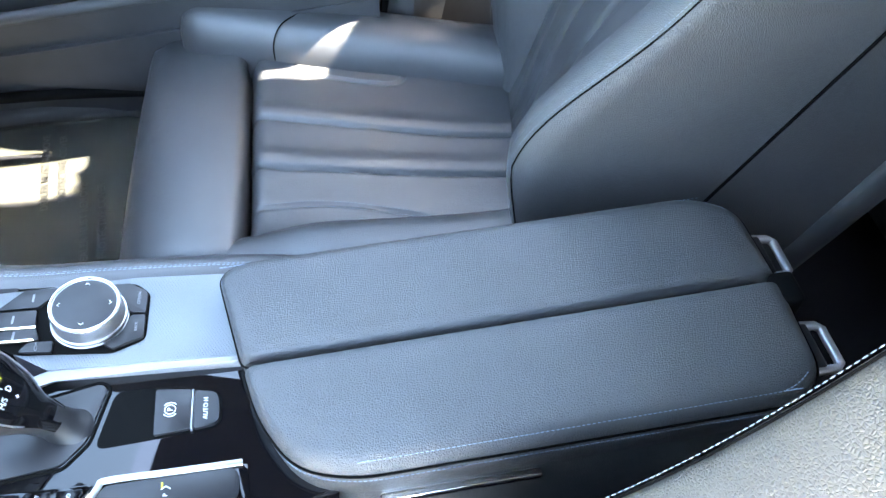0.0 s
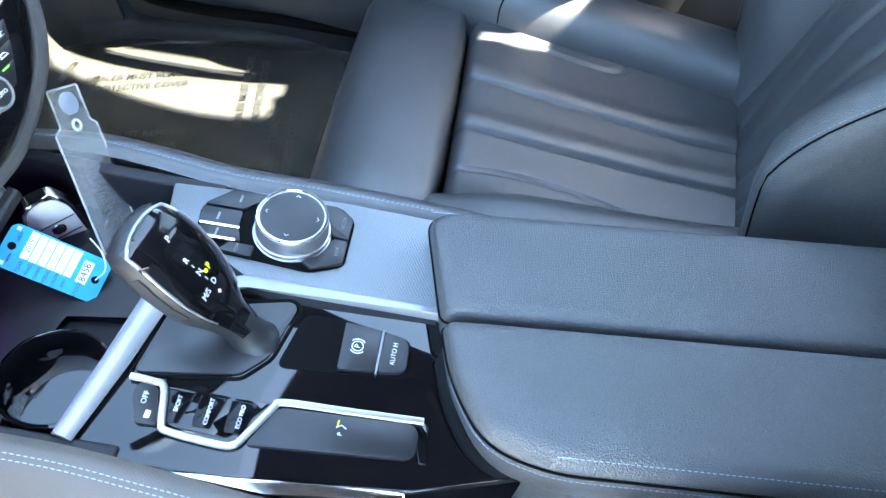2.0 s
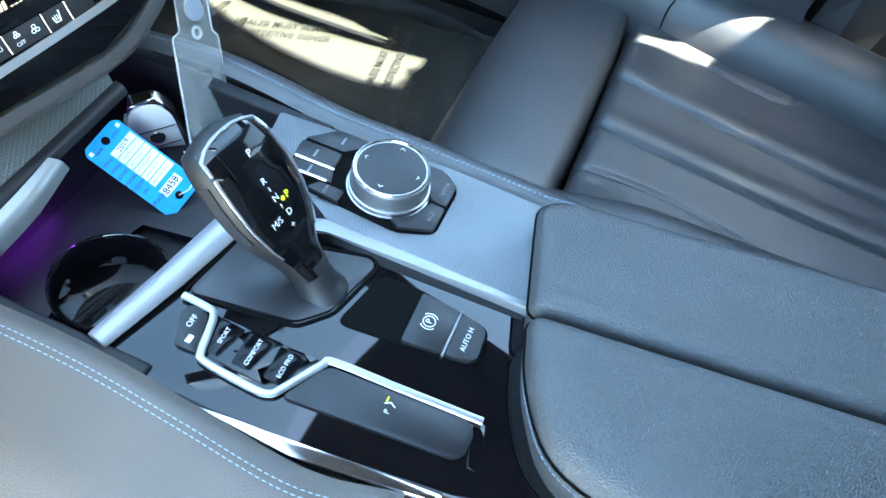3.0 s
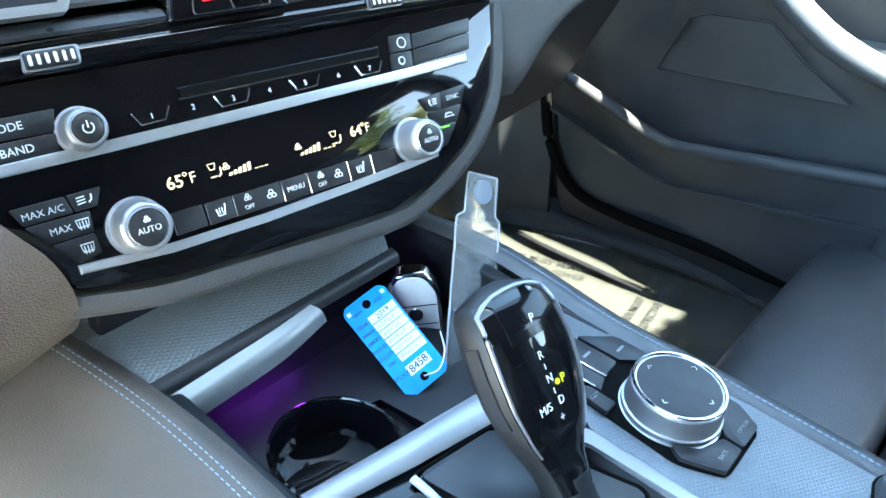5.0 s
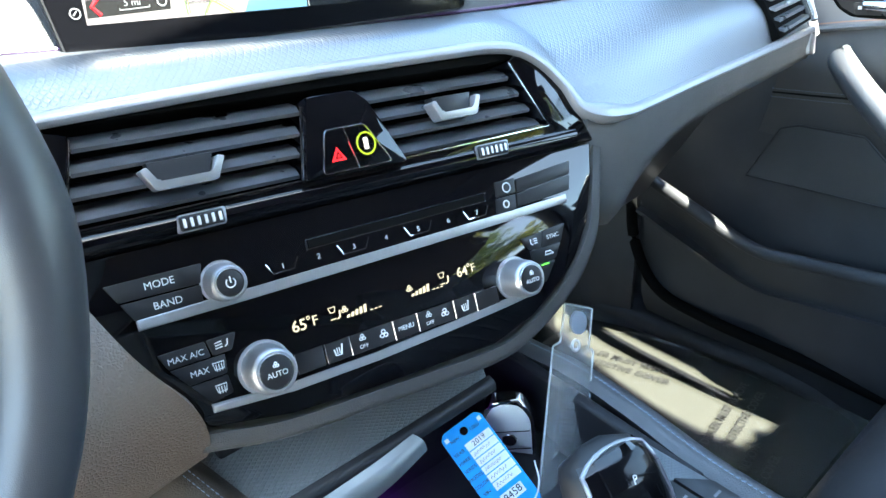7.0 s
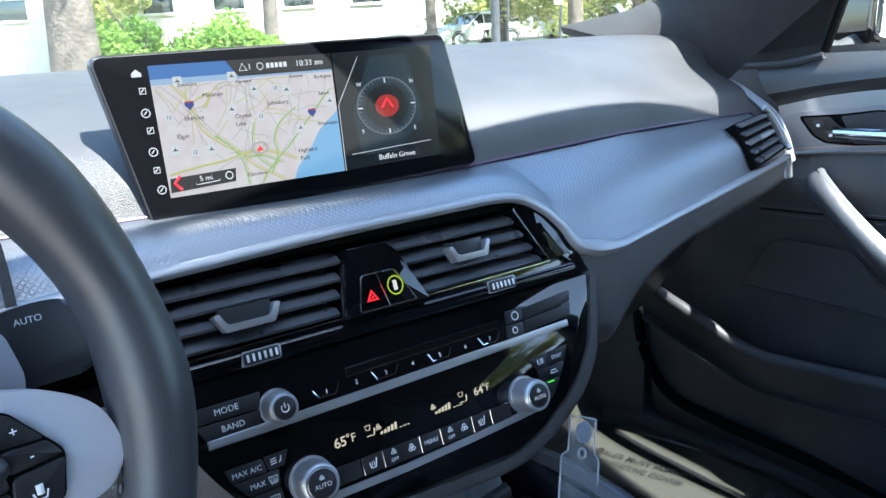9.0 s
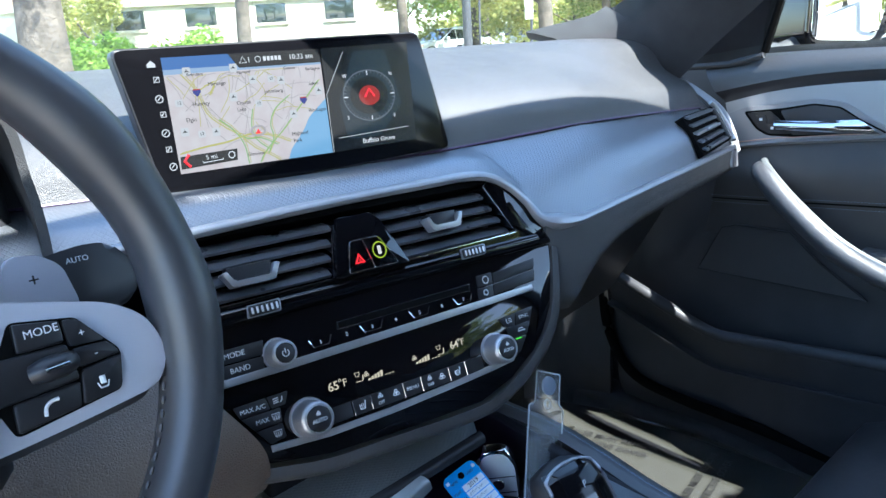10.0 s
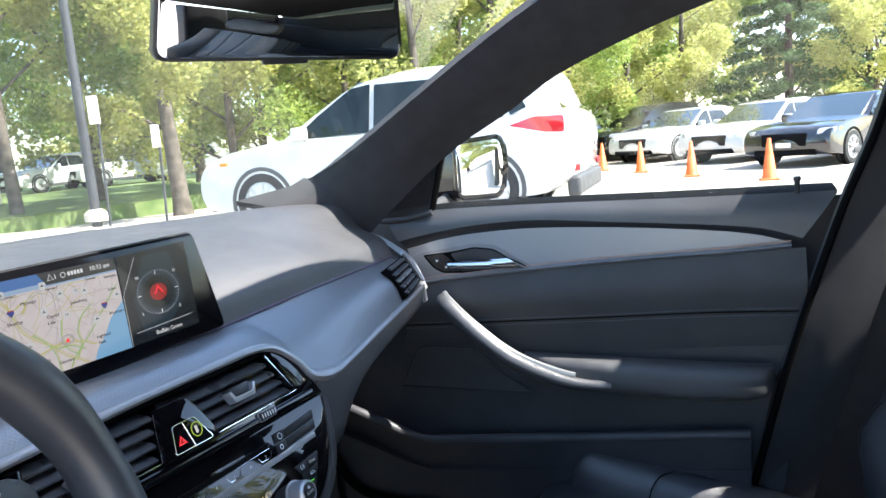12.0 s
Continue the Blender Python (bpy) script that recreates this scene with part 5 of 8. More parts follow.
# parking brake
# Near-black plate, not a hollow: the finger recess's shade is put into its colour.
part("brake_recess_shade", prism(rounded([(0.003, 0.106), (0.004, 0.076), (-0.004, 0.022), (-0.034, 0.020), (-0.043, 0.076), (-0.047, 0.117)], 0.008), -0.02, 0.0006, 0.0005), M["gap"], con)
pb = key_on(con, [(0.000, 0.074), (-0.002, 0.0455), (-0.0375, 0.0455), (-0.0410, 0.073)], -0.01, 0.0042, r=0.002)
part("brake_symbol", tube([(-0.0195 + 0.0042 * math.cos(a), 0.0615 + 0.0042 * math.sin(a), 0.0046) for a in (2 * math.pi * i / 20 for i in range(20))], 0.0004, 5, closed=True), M["print_white"], pb)
for sd in (-1, 1):
    part("brake_symbol", tube([(-0.0195 + sd * 0.0062 * math.cos(a), 0.0615 + 0.0062 * math.sin(a), 0.0046) for a in (radians(-50 + 100 * i / 8) for i in range(9))], 0.0004, 5), M["print_white"], pb)
write("P", 0.0062, pose(-0.0195, 0.0615, 0.0046), M["print_white"], pb)
part("chrome_divider", box(-0.0385, -0.0022, 0.0435, 0.0452, 0.0, 0.0048, 0.0005, 1), M["silver"], con)
ah = key_on(con, [(-0.003, 0.0430), (-0.006, 0.026), (-0.012, 0.0235), (-0.030, 0.0225), (-0.035, 0.026), (-0.038, 0.0430)], -0.01, 0.0040, r=0.003)
write("AUTO H", 0.0052, pose(-0.0205, 0.0335, 0.0043), M["print_white"], ah)
# drive-mode buttons
tr = key_on(con, [(-0.078, 0.204), (-0.087, 0.206), (-0.1075, 0.197), (-0.1065, 0.182), (-0.079, 0.191)], -0.004, 0.0030, r=0.002)
write("OFF", 0.0055, pose(-0.0885, 0.1965, 0.0033), M["print_white"], tr)
part("skid_symbol", box(-0.1035, -0.0965, 0.1885, 0.1935, 0.002, 0.0034, 0.001, 1), M["print_white"], tr)
part("mode_recess", prism(rounded([(-0.0765, 0.186), (-0.0755, 0.113), (-0.1065, 0.135), (-0.1045, 0.176)], 0.003), -0.004, 0.0010, 0.0006), M["piano"], con)
for word, yy, x in (("SPORT", 0.174, -0.088), ("COMFORT", 0.152, -0.090), ("ECO PRO", 0.130, -0.090)):
    k = key_on(con, [(-0.0785, yy + 0.0095), (-0.0785, yy - 0.0095), (-0.1025, yy - 0.0040), (-0.1025, yy + 0.0085)], 0.0, 0.0016, "screen_black", 0.0012)
    write(word, 0.0042, pose(x, yy, 0.0019), M["print_white"], k)
part("silver_frame", tube(spline([(-0.0745, 0.212, 0.0028), (-0.0755, 0.196, 0.0030), (-0.079, 0.187, 0.0030), (-0.104, 0.180, 0.0030), (-0.1095, 0.174, 0.0030), (-0.1125, 0.140, 0.0030), (-0.111, 0.129, 0.0030), (-0.104, 0.1235, 0.0032), (-0.080, 0.110, 0.0032), (-0.0745, 0.104, 0.0032), (-0.0725, 0.06, 0.003), (-0.070, 0.004, 0.003)], 50), 0.0028, 8, flat=0.7), M["silver"], con)
big = key_on(con, [(-0.0785, 0.106), (-0.0735, 0.011), (-0.080, 0.006), (-0.096, 0.007), (-0.1005, 0.012), (-0.1095, 0.122)], -0.004, 0.0030, r=0.004)
part("lit_bar", box(-0.0855, -0.0805, 0.0628, 0.0638, 0.002, 0.0034), M["lit_lime"], big)
write("P", 0.0050, pose(-0.0905, 0.0605, 0.0033), M["print_white"], big)
part("waves_symbol", tube([(-0.0860, 0.0570, 0.0034), (-0.0838, 0.0605, 0.0034), (-0.0860, 0.0640, 0.0034)], 0.0004, 5), M["print_white"], big)
part("end_glint", prism([(-0.069, 0.012), (-0.071, 0.0), (-0.101, -0.002), (-0.101, 0.003)], -0.01, 0.0015, 0.0005), M["piano"], con)
# gear selector
part("selector_plate", prism(rounded([(-0.014, 0.204), (0.011, 0.118), (0.006, 0.113), (-0.040, 0.124), (-0.058, 0.140), (-0.070, 0.212)], 0.005), -0.01, 0.0016, 0.0008), M["plastic_smooth"], con)
part("plate_gap", tube([(x, y, 0.0006) for x, y in rounded([(-0.012, 0.207), (0.013, 0.118), (0.007, 0.110), (-0.041, 0.121), (-0.061, 0.138), (-0.073, 0.214)], 0.005)], 0.0014, 6, closed=True), M["gap"], con)
axis = Vector((0.065, 0.487, 0.870)).normalized()
xa = Vector((1, -0.06, 0)).normalized()
ya = axis.cross(xa).normalized()
xa = ya.cross(axis)
SEL = Matrix((xa, ya, axis)).transposed().to_4x4()
SEL.translation = (-0.0245, 0.1425, 0.4480)
sel = thing("gear_selector", "glossy black gear selector lever with silver edging on a rubber boot", "gear lever", SEL)
part("boot", lathe([(0.0205, -0.030), (0.0205, -0.016), (0.0190, -0.012), (0.0165, -0.009), (0.0150, -0.004), (0.0135, 0.004), (0.0120, 0.014)], 36, m=pose(0, 0, 0, 12)), M["rubber"], sel)
SECT = [(-0.004, 0.0130, 0.0125, 0.0), (0.005, 0.0130, 0.0125, 0.0), (0.020, 0.0155, 0.0135, 0.001), (0.040, 0.0250, 0.0160, 0.0), (0.060, 0.0300, 0.0175, 0.0), (0.080, 0.0312, 0.0180, 0.0), (0.098, 0.0298, 0.0172, 0.001), (0.108, 0.0276, 0.0152, 0.003), (0.1135, 0.0246, 0.0118, 0.005), (0.1170, 0.0185, 0.006, 0.006), (0.1190, 0.008, 0.002, 0.006)]


def sect(z):
    for a, b in zip(SECT, SECT[1:]):
        if z <= b[0]:
            t = (z - a[0]) / (b[0] - a[0])
            return [p + t * (q - p) for p, q in zip(a, b)]
    return list(SECT[-1])


part("grip", loft([[(x, y, s[0]) for x, y in oval(0.0, s[3], s[1], s[2], 2.7, 30)] for s in (sect(-0.004 + 0.1228 * i / 22) for i in range(23))]), M["rubber"], sel, smooth=70)
part("face", grid(lambda u, z: (u * (sect(z)[1] * 0.94), sect(z)[3] - sect(z)[2] * (1.08 - 0.46 * abs(u) ** 3), z), -1, 1, 0.004, 0.1135, 14, 30, 0.004), M["piano"], sel)
edge = [(sgn * sect(z)[1] * 0.905, sect(z)[3] - sect(z)[2] * 0.70, z) for sgn, zs in ((-1, [0.030 + 0.0042 * i for i in range(20)]), (1, [0.1098 - 0.0042 * i for i in range(20)])) for z in zs]
edge.insert(20, (0.0, sect(0.1145)[3] - sect(0.1145)[2] * 0.92, 0.1150))
edge.insert(20, (-0.013, sect(0.1135)[3] - sect(0.1135)[2] * 0.88, 0.1142))
edge.insert(22, (0.013, sect(0.1135)[3] - sect(0.1135)[2] * 0.88, 0.1142))
part("silver_edge", tube(spline(edge, 60), [0.0006 + 0.0008 * math.sin(math.pi * i / 60) for i in range(61)], 8), M["satin_grey"], sel)
part("grip_inlay", loft([[(-sect(z)[1] * 1.0 - 0.0004, sect(z)[3] - 0.006 + o, z) for o in (0.0, 0.009)] + [(-sect(z)[1] * 0.9, sect(z)[3] + 0.003 - o, z) for o in (0.0, 0.009)] for z in (0.05, 0.065, 0.08, 0.095)]), M["plastic_smooth"], sel)


def on_face(u, z, lift=0.0006):
    s = sect(z)
    u -= 0.0065
    m = pose(u, s[3] - s[2] * 1.08 - lift, z, 90)
    return m


part("park_button", grid(lambda u, z: (u * sect(z)[1] * 0.60, sect(z)[3] - sect(z)[2] * (1.08 - 0.12 * u * u) - 0.0011, z), -1, 1, 0.0905, 0.1100, 8, 8, 0.003), M["screen_black"], sel)
write("P", 0.0068, on_face(0.004, 0.0995, 0.0034), M["print_white"], sel)
for word, u, z, size in (("R", 0.0015, 0.0805, 0.0062), ("N", 0.0025, 0.0675, 0.0062), ("D", 0.0060, 0.0545, 0.0062), ("M/S", -0.0065, 0.0545, 0.0062), ("+", 0.0035, 0.0460, 0.0065), ("I", 0.0020, 0.0740, 0.0045), ("I", 0.0030, 0.0605, 0.0045)):
    write(word, size, on_face(u, z), M["print_white"], sel)
write("P", 0.0068, on_face(0.0115, 0.0640), M["lit_lime"], sel)
part("lit_dot", lathe([(0.0016, 0), (0.0016, 0.0004), (0.0001, 0.0005)], 10, m=on_face(0.0068, 0.0640)), M["lit_lime"], sel)
# tray, cup holders, lid
part("tray_floor", box(-0.126, 0.112, 0.225, 0.42, -0.075, -0.058, 0.002), M["tray"], con)
part("tray_wall", box(-0.136, -0.124, 0.20, 0.42, -0.075, 0.002, 0.003), M["tray"], con)
part("tray_wall", box(0.106, 0.118, 0.20, 0.42, -0.075, 0.0, 0.003), M["tray"], con)
part("tray_wall", box(-0.136, 0.118, 0.415, 0.43, -0.075, 0.03, 0.003), M["tray"], con)
part("tray_shelf", prism([(-0.126, 0.232), (0.108, 0.205), (0.108, 0.30), (-0.126, 0.320)], -0.062, -0.058), M["tray"], con)
for cx, cy in ((-0.0735, 0.272),):
    part("cup_holder", lathe([(0.0345, -0.052), (0.0365, -0.024), (0.0385, -0.0215), (0.0405, -0.0225), (0.041, -0.058)], 44, m=pose(cx, cy, 0)), M["piano"], con)
    part("cup_floor", lathe([(0.036, -0.0575), (0.035, -0.056), (0.0001, -0.055)], 30, m=pose(cx, cy, 0)), M["gap"], con)
part("tray_deck", prism([(-0.124, 0.318), (-0.112, 0.300), (-0.060, 0.314), (-0.005, 0.300), (0.0, 0.235), (0.02, 0.222), (0.078, 0.222), (0.080, 0.305), (0.106, 0.310), (0.106, 0.36), (-0.124, 0.36)], -0.06, -0.050, 0.003), M["tray"], con)
part("ambient_lamp", box(-0.085, -0.02, 0.378, 0.386, -0.026, -0.022, 0.001, 1), M["lit_purple"], con, "violet ambient light strip")
lid = part("tray_lid", skin([[(-0.146, 0.356, 0.481), (-0.04, 0.353, 0.485), (0.058, 0.352, 0.488)], [(-0.146, 0.39, 0.487), (-0.03, 0.382, 0.490), (0.075, 0.376, 0.490)], [(-0.150, 0.45, 0.498), (-0.03, 0.435, 0.499), (0.100, 0.420, 0.496)]], 16, 8, 0.006), M["lozenge_dark"], None, "patterned grey metal lid")
lid.parent = con
lid.matrix_parent_inverse = CONSOLE.inverted()
lipb = part("lid_lip", skin([[(-0.147, 0.3555, 0.4805), (-0.04, 0.3525, 0.4845), (0.060, 0.3515, 0.4875)], [(-0.146, 0.350, 0.478), (-0.04, 0.347, 0.482), (0.060, 0.346, 0.485)], [(-0.146, 0.349, 0.472), (-0.04, 0.346, 0.476), (0.060, 0.345, 0.479)]], 14, 8, 0.002), M["rubber"], None, "black rubber lid edge")
lipb.parent = con
lipb.matrix_parent_inverse = CONSOLE.inverted()
hd = part("lid_handle", skin([[(-0.142, 0.3465, 0.472), (-0.10, 0.3440, 0.477), (-0.06, 0.3425, 0.481), (-0.026, 0.3440, 0.484)], [(-0.143, 0.3380, 0.467), (-0.10, 0.3355, 0.472), (-0.06, 0.3345, 0.476), (-0.022, 0.3385, 0.480)], [(-0.143, 0.3360, 0.457), (-0.10, 0.3335, 0.462), (-0.06, 0.3330, 0.466), (-0.020, 0.3375, 0.472)]], 20, 8, 0.002), M["handle_grey"], None, "curved satin handle lip")
hd.parent = con
hd.matrix_parent_inverse = CONSOLE.inverted()


# leather flanks of the console; the left one's colour holds warm reflected light
def flank(name, sd, line):
    a = [Vector(p) for p in line]
    rows = [a, [p + Vector((sd * 0.010, 0, 0.004)) for p in a], [p + Vector((sd * 0.028, 0, -0.003)) for p in a]] + [[p + Vector((sd * w, 0, -h)) for p in a] for w, h in (((0.075, 0.028), (0.115, 0.085), (0.130, 0.32)) if sd < 0 else ((0.050, 0.035), (0.068, 0.11), (0.072, 0.32)))]
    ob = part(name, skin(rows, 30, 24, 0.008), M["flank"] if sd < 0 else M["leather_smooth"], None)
    ob.parent = con
    ob.matrix_parent_inverse = CONSOLE.inverted()
    for o in (0.011, 0.0145):
        part("stitching", dashes(spline([p + Vector((sd * o, 0, (0.0150 if sd < 0 else 0.0055) - 6 * abs(o - 0.011) * 0.1)) for p in a], 60), 0.0030, 0.0014, 0.00045), M["thread"], ob)
    return ob


flank("leather_flank", -1, [(-0.168, 0.47, 0.500), (-0.150, 0.41, 0.486), (-0.137, 0.325, 0.470), (-0.135, 0.235, 0.455), (-0.141, 0.16, 0.443), (-0.147, 0.085, 0.430), (-0.135, 0.03, 0.418)])
flank("leather_flank", 1, [(0.108, 0.47, 0.492), (0.112, 0.394, 0.481), (0.124, 0.326, 0.470), (0.122, 0.268, 0.461), (0.116, 0.20, 0.449), (0.118, 0.12, 0.436), (0.118, 0.0, 0.416), (0.112, -0.08, 0.40)])

# ---- things in the tray ----
fobx, foby = Vector((0.62, -0.72, 0.10)).normalized(), Vector((-0.20, 0.10, 0.97)).normalized()
fobz = fobx.cross(foby).normalized()
foby = fobz.cross(fobx)
FOB = Matrix((fobx, foby, fobz)).transposed().to_4x4()
FOB.translation = (0.070, 0.338, 0.434)
fob = thing("car_key", "silver and white car key fob in the cup holder", "car key", FOB)
part("shell", prism(rounded([(-0.019, -0.036), (0.019, -0.036), (0.021, 0.02), (0.012, 0.038), (-0.012, 0.038), (-0.021, 0.02)], 0.008), -0.008, 0.004, 0.003, 3), M["chrome"], fob)
part("cover", prism(rounded([(-0.0165, -0.033), (0.0165, -0.033), (0.018, 0.018), (0.010, 0.034), (-0.010, 0.034), (-0.018, 0.018)], 0.006), 0.0, 0.0052, 0.0015), mat("pale_key_plastic", (0.55, 0.55, 0.54), 0.35), fob)
part("round_emblem", lathe([(0.0055, 0.004), (0.0055, 0.0060), (0.0001, 0.0062)], 24), M["plastic_smooth"], fob)
part("emblem_ring", tube([(0.0055 * math.cos(a), 0.0055 * math.sin(a), 0.006) for a in (2 * math.pi * i / 24 for i in range(24))], 0.0006, 5, closed=True), M["chrome"], fob)
part("key_line", tube([(-0.017, 0.008, 0.0053), (0.017, 0.008, 0.0053)], 0.0005, 5), M["gap"], fob)
part("key_line", tube([(-0.016, -0.010, 0.0053), (0.016, -0.010, 0.0053)], 0.0005, 5), M["gap"], fob)

su = Vector((0.031, -0.006, -0.015)).normalized()
sv = Vector((0.047, 0.036, 0.112)).normalized()
sn = su.cross(sv).normalized()
sv = sn.cross(su)
SL = Matrix((su, sv, sn)).transposed().to_4x4()
SL.translation = (0.078, 0.291, 0.420)
slv = thing("key_sleeve", "clear plastic key sleeve with a round grommet, standing upright", "plastic sleeve", SL)
part("sleeve_sheet", prism(rounded([(-0.024, -0.03), (0.024, -0.03), (0.023, 0.094), (0.017, 0.098), (0.0165, 0.128), (-0.0165, 0.128), (-0.017, 0.098), (-0.025, 0.094)], 0.002), -0.0006, 0.0006), M["sleeve"], slv)
part("sleeve_edge", tube([(x, y, 0) for x, y in rounded([(-0.024, -0.03), (0.024, -0.03), (0.023, 0.094), (0.017, 0.098), (0.0165, 0.128), (-0.0165, 0.128), (-0.017, 0.098), (-0.025, 0.094)], 0.002)], 0.0009, 6, closed=True), M["sleeve_rim"], slv)
part("grommet", lathe([(0.0092, -0.0008), (0.0092, 0.0016), (0.0080, 0.0020), (0.0001, 0.0018)], 32, m=pose(0, 0.115, 0.0008)), mat("grey_grommet", (0.22, 0.25, 0.30), 0.3), slv)
part("eyelet", tube([(0.0042 * math.cos(a), 0.097 + 0.0042 * math.sin(a), 0.0008) for a in (2 * math.pi * i / 20 for i in range(20))], 0.0013, 6, closed=True), M["sleeve_rim"], slv)
part("print_panel", prism(rounded([(-0.011, 0.015), (0.009, 0.015), (0.009, 0.068), (-0.011, 0.068)], 0.002), 0.0006, 0.0010), mat("smoky_print", (0.30, 0.31, 0.33), 0.4, 0.0, Alpha=0.25), slv)
for i in range(8):
    part("print_bar", box(-0.007, 0.005, 0.020 + 0.0058 * i, 0.0232 + 0.0058 * i, 0.0009, 0.0013), mat("grey_print", (0.20, 0.21, 0.22), 0.6, 0.0, Alpha=0.55) if i == 0 else bpy.data.materials["grey_print"], slv)

tu = Vector((0.031, -0.008, 0.012)).normalized()
td = Vector((0.0040, -0.061, -0.0435)).normalized()
tn = tu.cross(-td).normalized()
td = -(tn.cross(tu))
TG = Matrix((tu, -td, tn)).transposed().to_4x4()
TG.translation = (0.0245, 0.3165, 0.441)
tag = thing("key_tag", "bright blue paper key tag with white handwritten fields", "key tag", TG)
M["blue_card"] = vary(mat("blue_card", (0.01, 0.30, 0.72), 0.6), (0.01, 0.27, 0.68), (0.015, 0.34, 0.78), 60)
M["white_card"] = vary(mat("white_card", (0.72, 0.74, 0.76), 0.6), (0.68, 0.70, 0.74), (0.78, 0.80, 0.80), 80)
M["ink"] = mat("ink", (0.02, 0.02, 0.03), 0.6)
card = part("card", prism(rounded([(-0.0185, -0.036), (-0.0145, -0.040), (0.0145, -0.040), (0.0185, -0.036), (0.0185, 0.036), (0.0145, 0.040), (-0.0145, 0.040), (-0.0185, 0.036)], 0.002), -0.0003, 0.0003), M["blue_card"], tag)
for i, (word, pen) in enumerate((("YEAR", "2019"), ("MAKE", ""), ("SERIES", ""), ("MODEL", ""), ("COLOR", ""), ("VIN", ""))):
    y = 0.0215 - 0.0068 * i
    part("field", box(-0.0060, 0.0170, y - 0.0030, y + 0.0030, 0.0003, 0.0006), M["white_card"], tag)
    write(word, 0.0038, pose(-0.0125, y, 0.0006), M["ink"], tag)
    if pen:
        write(pen, 0.0058, pose(0.0052, y, 0.0008, 0, 0, 4), M["ink"], tag)
    else:
        pr = random.Random(i)
        part("pen_stroke", tube([(-0.004 + 0.0013 * k + pr.uniform(-0.0003, 0.0003), y + (0.0016 if k % 2 else -0.0014) * pr.uniform(0.4, 1.1), 0.0008) for k in range(12)], 0.00022, 4), M["ink"], tag)
part("field", box(-0.0070, 0.0120, -0.0275, -0.0195, 0.0003, 0.0006), M["white_card"], tag)
write("STOCK", 0.0042, pose(-0.0125, -0.0235, 0.0006), M["ink"], tag)
write("8458", 0.0078, pose(0.0025, -0.0235, 0.0008, 0, 0, 4), M["ink"], tag)
write("NEW", 0.0034, pose(-0.0095, 0.0310, 0.0006), M["ink"], tag)
write("USED", 0.0034, pose(0.0085, 0.0310, 0.0006), M["ink"], tag)
for x in (-0.0148, 0.0150):
    part("tick_box", box(x - 0.0016, x + 0.0016, 0.0325, 0.0357, 0.0003, 0.0006), M["white_card"], tag)
for y in (0.0330, -0.0330):
    part("punched_hole", lathe([(0.0032, 0.0), (0.0032, 0.0005), (0.0001, 0.0005)], 18, m=pose(0, y, 0.0002)), M["gap"], tag)
part("string", tube(spline([(0.0, -0.033, 0.001), (0.010, -0.036, 0.008), (0.022, -0.028, 0.006), (0.030, -0.015, -0.002)], 16), 0.0006, 6), M["print_white"], tag)

# ---- steering wheel ----
WHEEL = local((-0.413, 0.276, 0.729), 0, 16.3)
sw = thing("steering_wheel", "black leather steering wheel with satin silver spokes and button pads", "steering wheel", WHEEL)


def rim_r(a):
    """Thicker where the thumbs rest."""
    return 0.0160 + 0.0030 * sum(math.exp(-((a - c) / 0.22) ** 2) for c in (0.55, math.pi - 0.55)) + 0.0022 * sum(math.exp(-((a - c) / 0.16) ** 2) for c in (-0.02, math.pi + 0.02, 0.02 - math.pi))


ang = [2 * math.pi * i / 96 - 0.6 for i in range(96)]
rings = []
for a in ang + ang[:1]:
    aa = (a + math.pi) % (2 * math.pi) - math.pi
    r = rim_r(aa)
    c, s = math.cos(a), math.sin(a)
    R0 = 0.1685
    rings.append([((R0 + r * math.cos(q)) * c, (R0 + r * math.cos(q)) * s, 1.15 * r * math.sin(q)) for q in (2 * math.pi * k / 18 for k in range(18))])
rb = loft(rings, True, False)
bmesh.ops.remove_doubles(rb, verts=rb.verts[:], dist=1e-6)
part("rim", rb, M["wheel_leather"], sw, "thick black leather rim", smooth=70)
for a in (radians(52), radians(128)):
    ring = [((0.1685 + 0.0166 * math.cos(q)) * math.cos(a), (0.1685 + 0.0166 * math.cos(q)) * math.sin(a), 0.0192 * math.sin(q)) for q in (2 * math.pi * k / 20 for k in range(20))]
    part("rim_seam", tube(ring, 0.0012, 6, closed=True), M["gap"], sw)
inner = [((0.1685 - 0.0165) * math.cos(a), (0.1685 - 0.0165) * math.sin(a), 0.004) for a in (radians(-70 + i * 2.0) for i in range(30))]
part("cross_stitching", dashes(inner, 0.004, 0.003, 0.0011), M["plastic"], sw)
HUB = rounded([(-0.056, -0.062), (-0.063, -0.02), (-0.062, 0.030), (-0.043, 0.052), (0.043, 0.052), (0.062, 0.030), (0.063, -0.02), (0.056, -0.062), (0.035, -0.085), (-0.035, -0.085)], 0.022, 6)
part("hub_pad", prism(HUB, -0.03, 0.020, 0.010, 4), M["wheel_leather"], sw, "black leather hub pad")
part("hub_stitching", dashes([(x * 0.93, y * 0.93, 0.0195) for x, y in HUB], 0.0036, 0.0020, 0.0006), M["plastic"], sw)
part("round_emblem", lathe([(0.019, 0.016), (0.019, 0.0225), (0.0001, 0.0235)], 36), M["plastic_smooth"], sw)
part("emblem_ring", tube([(0.0185 * math.cos(a), 0.0185 * math.sin(a), 0.0228) for a in (2 * math.pi * i / 40 for i in range(40))], 0.0012, 6, closed=True), M["satin_grey"], sw)
M["emblem_blue"] = mat("emblem_blue", (0.02, 0.14, 0.42), 0.3)
M["emblem_white"] = mat("emblem_white", (0.55, 0.56, 0.58), 0.3)
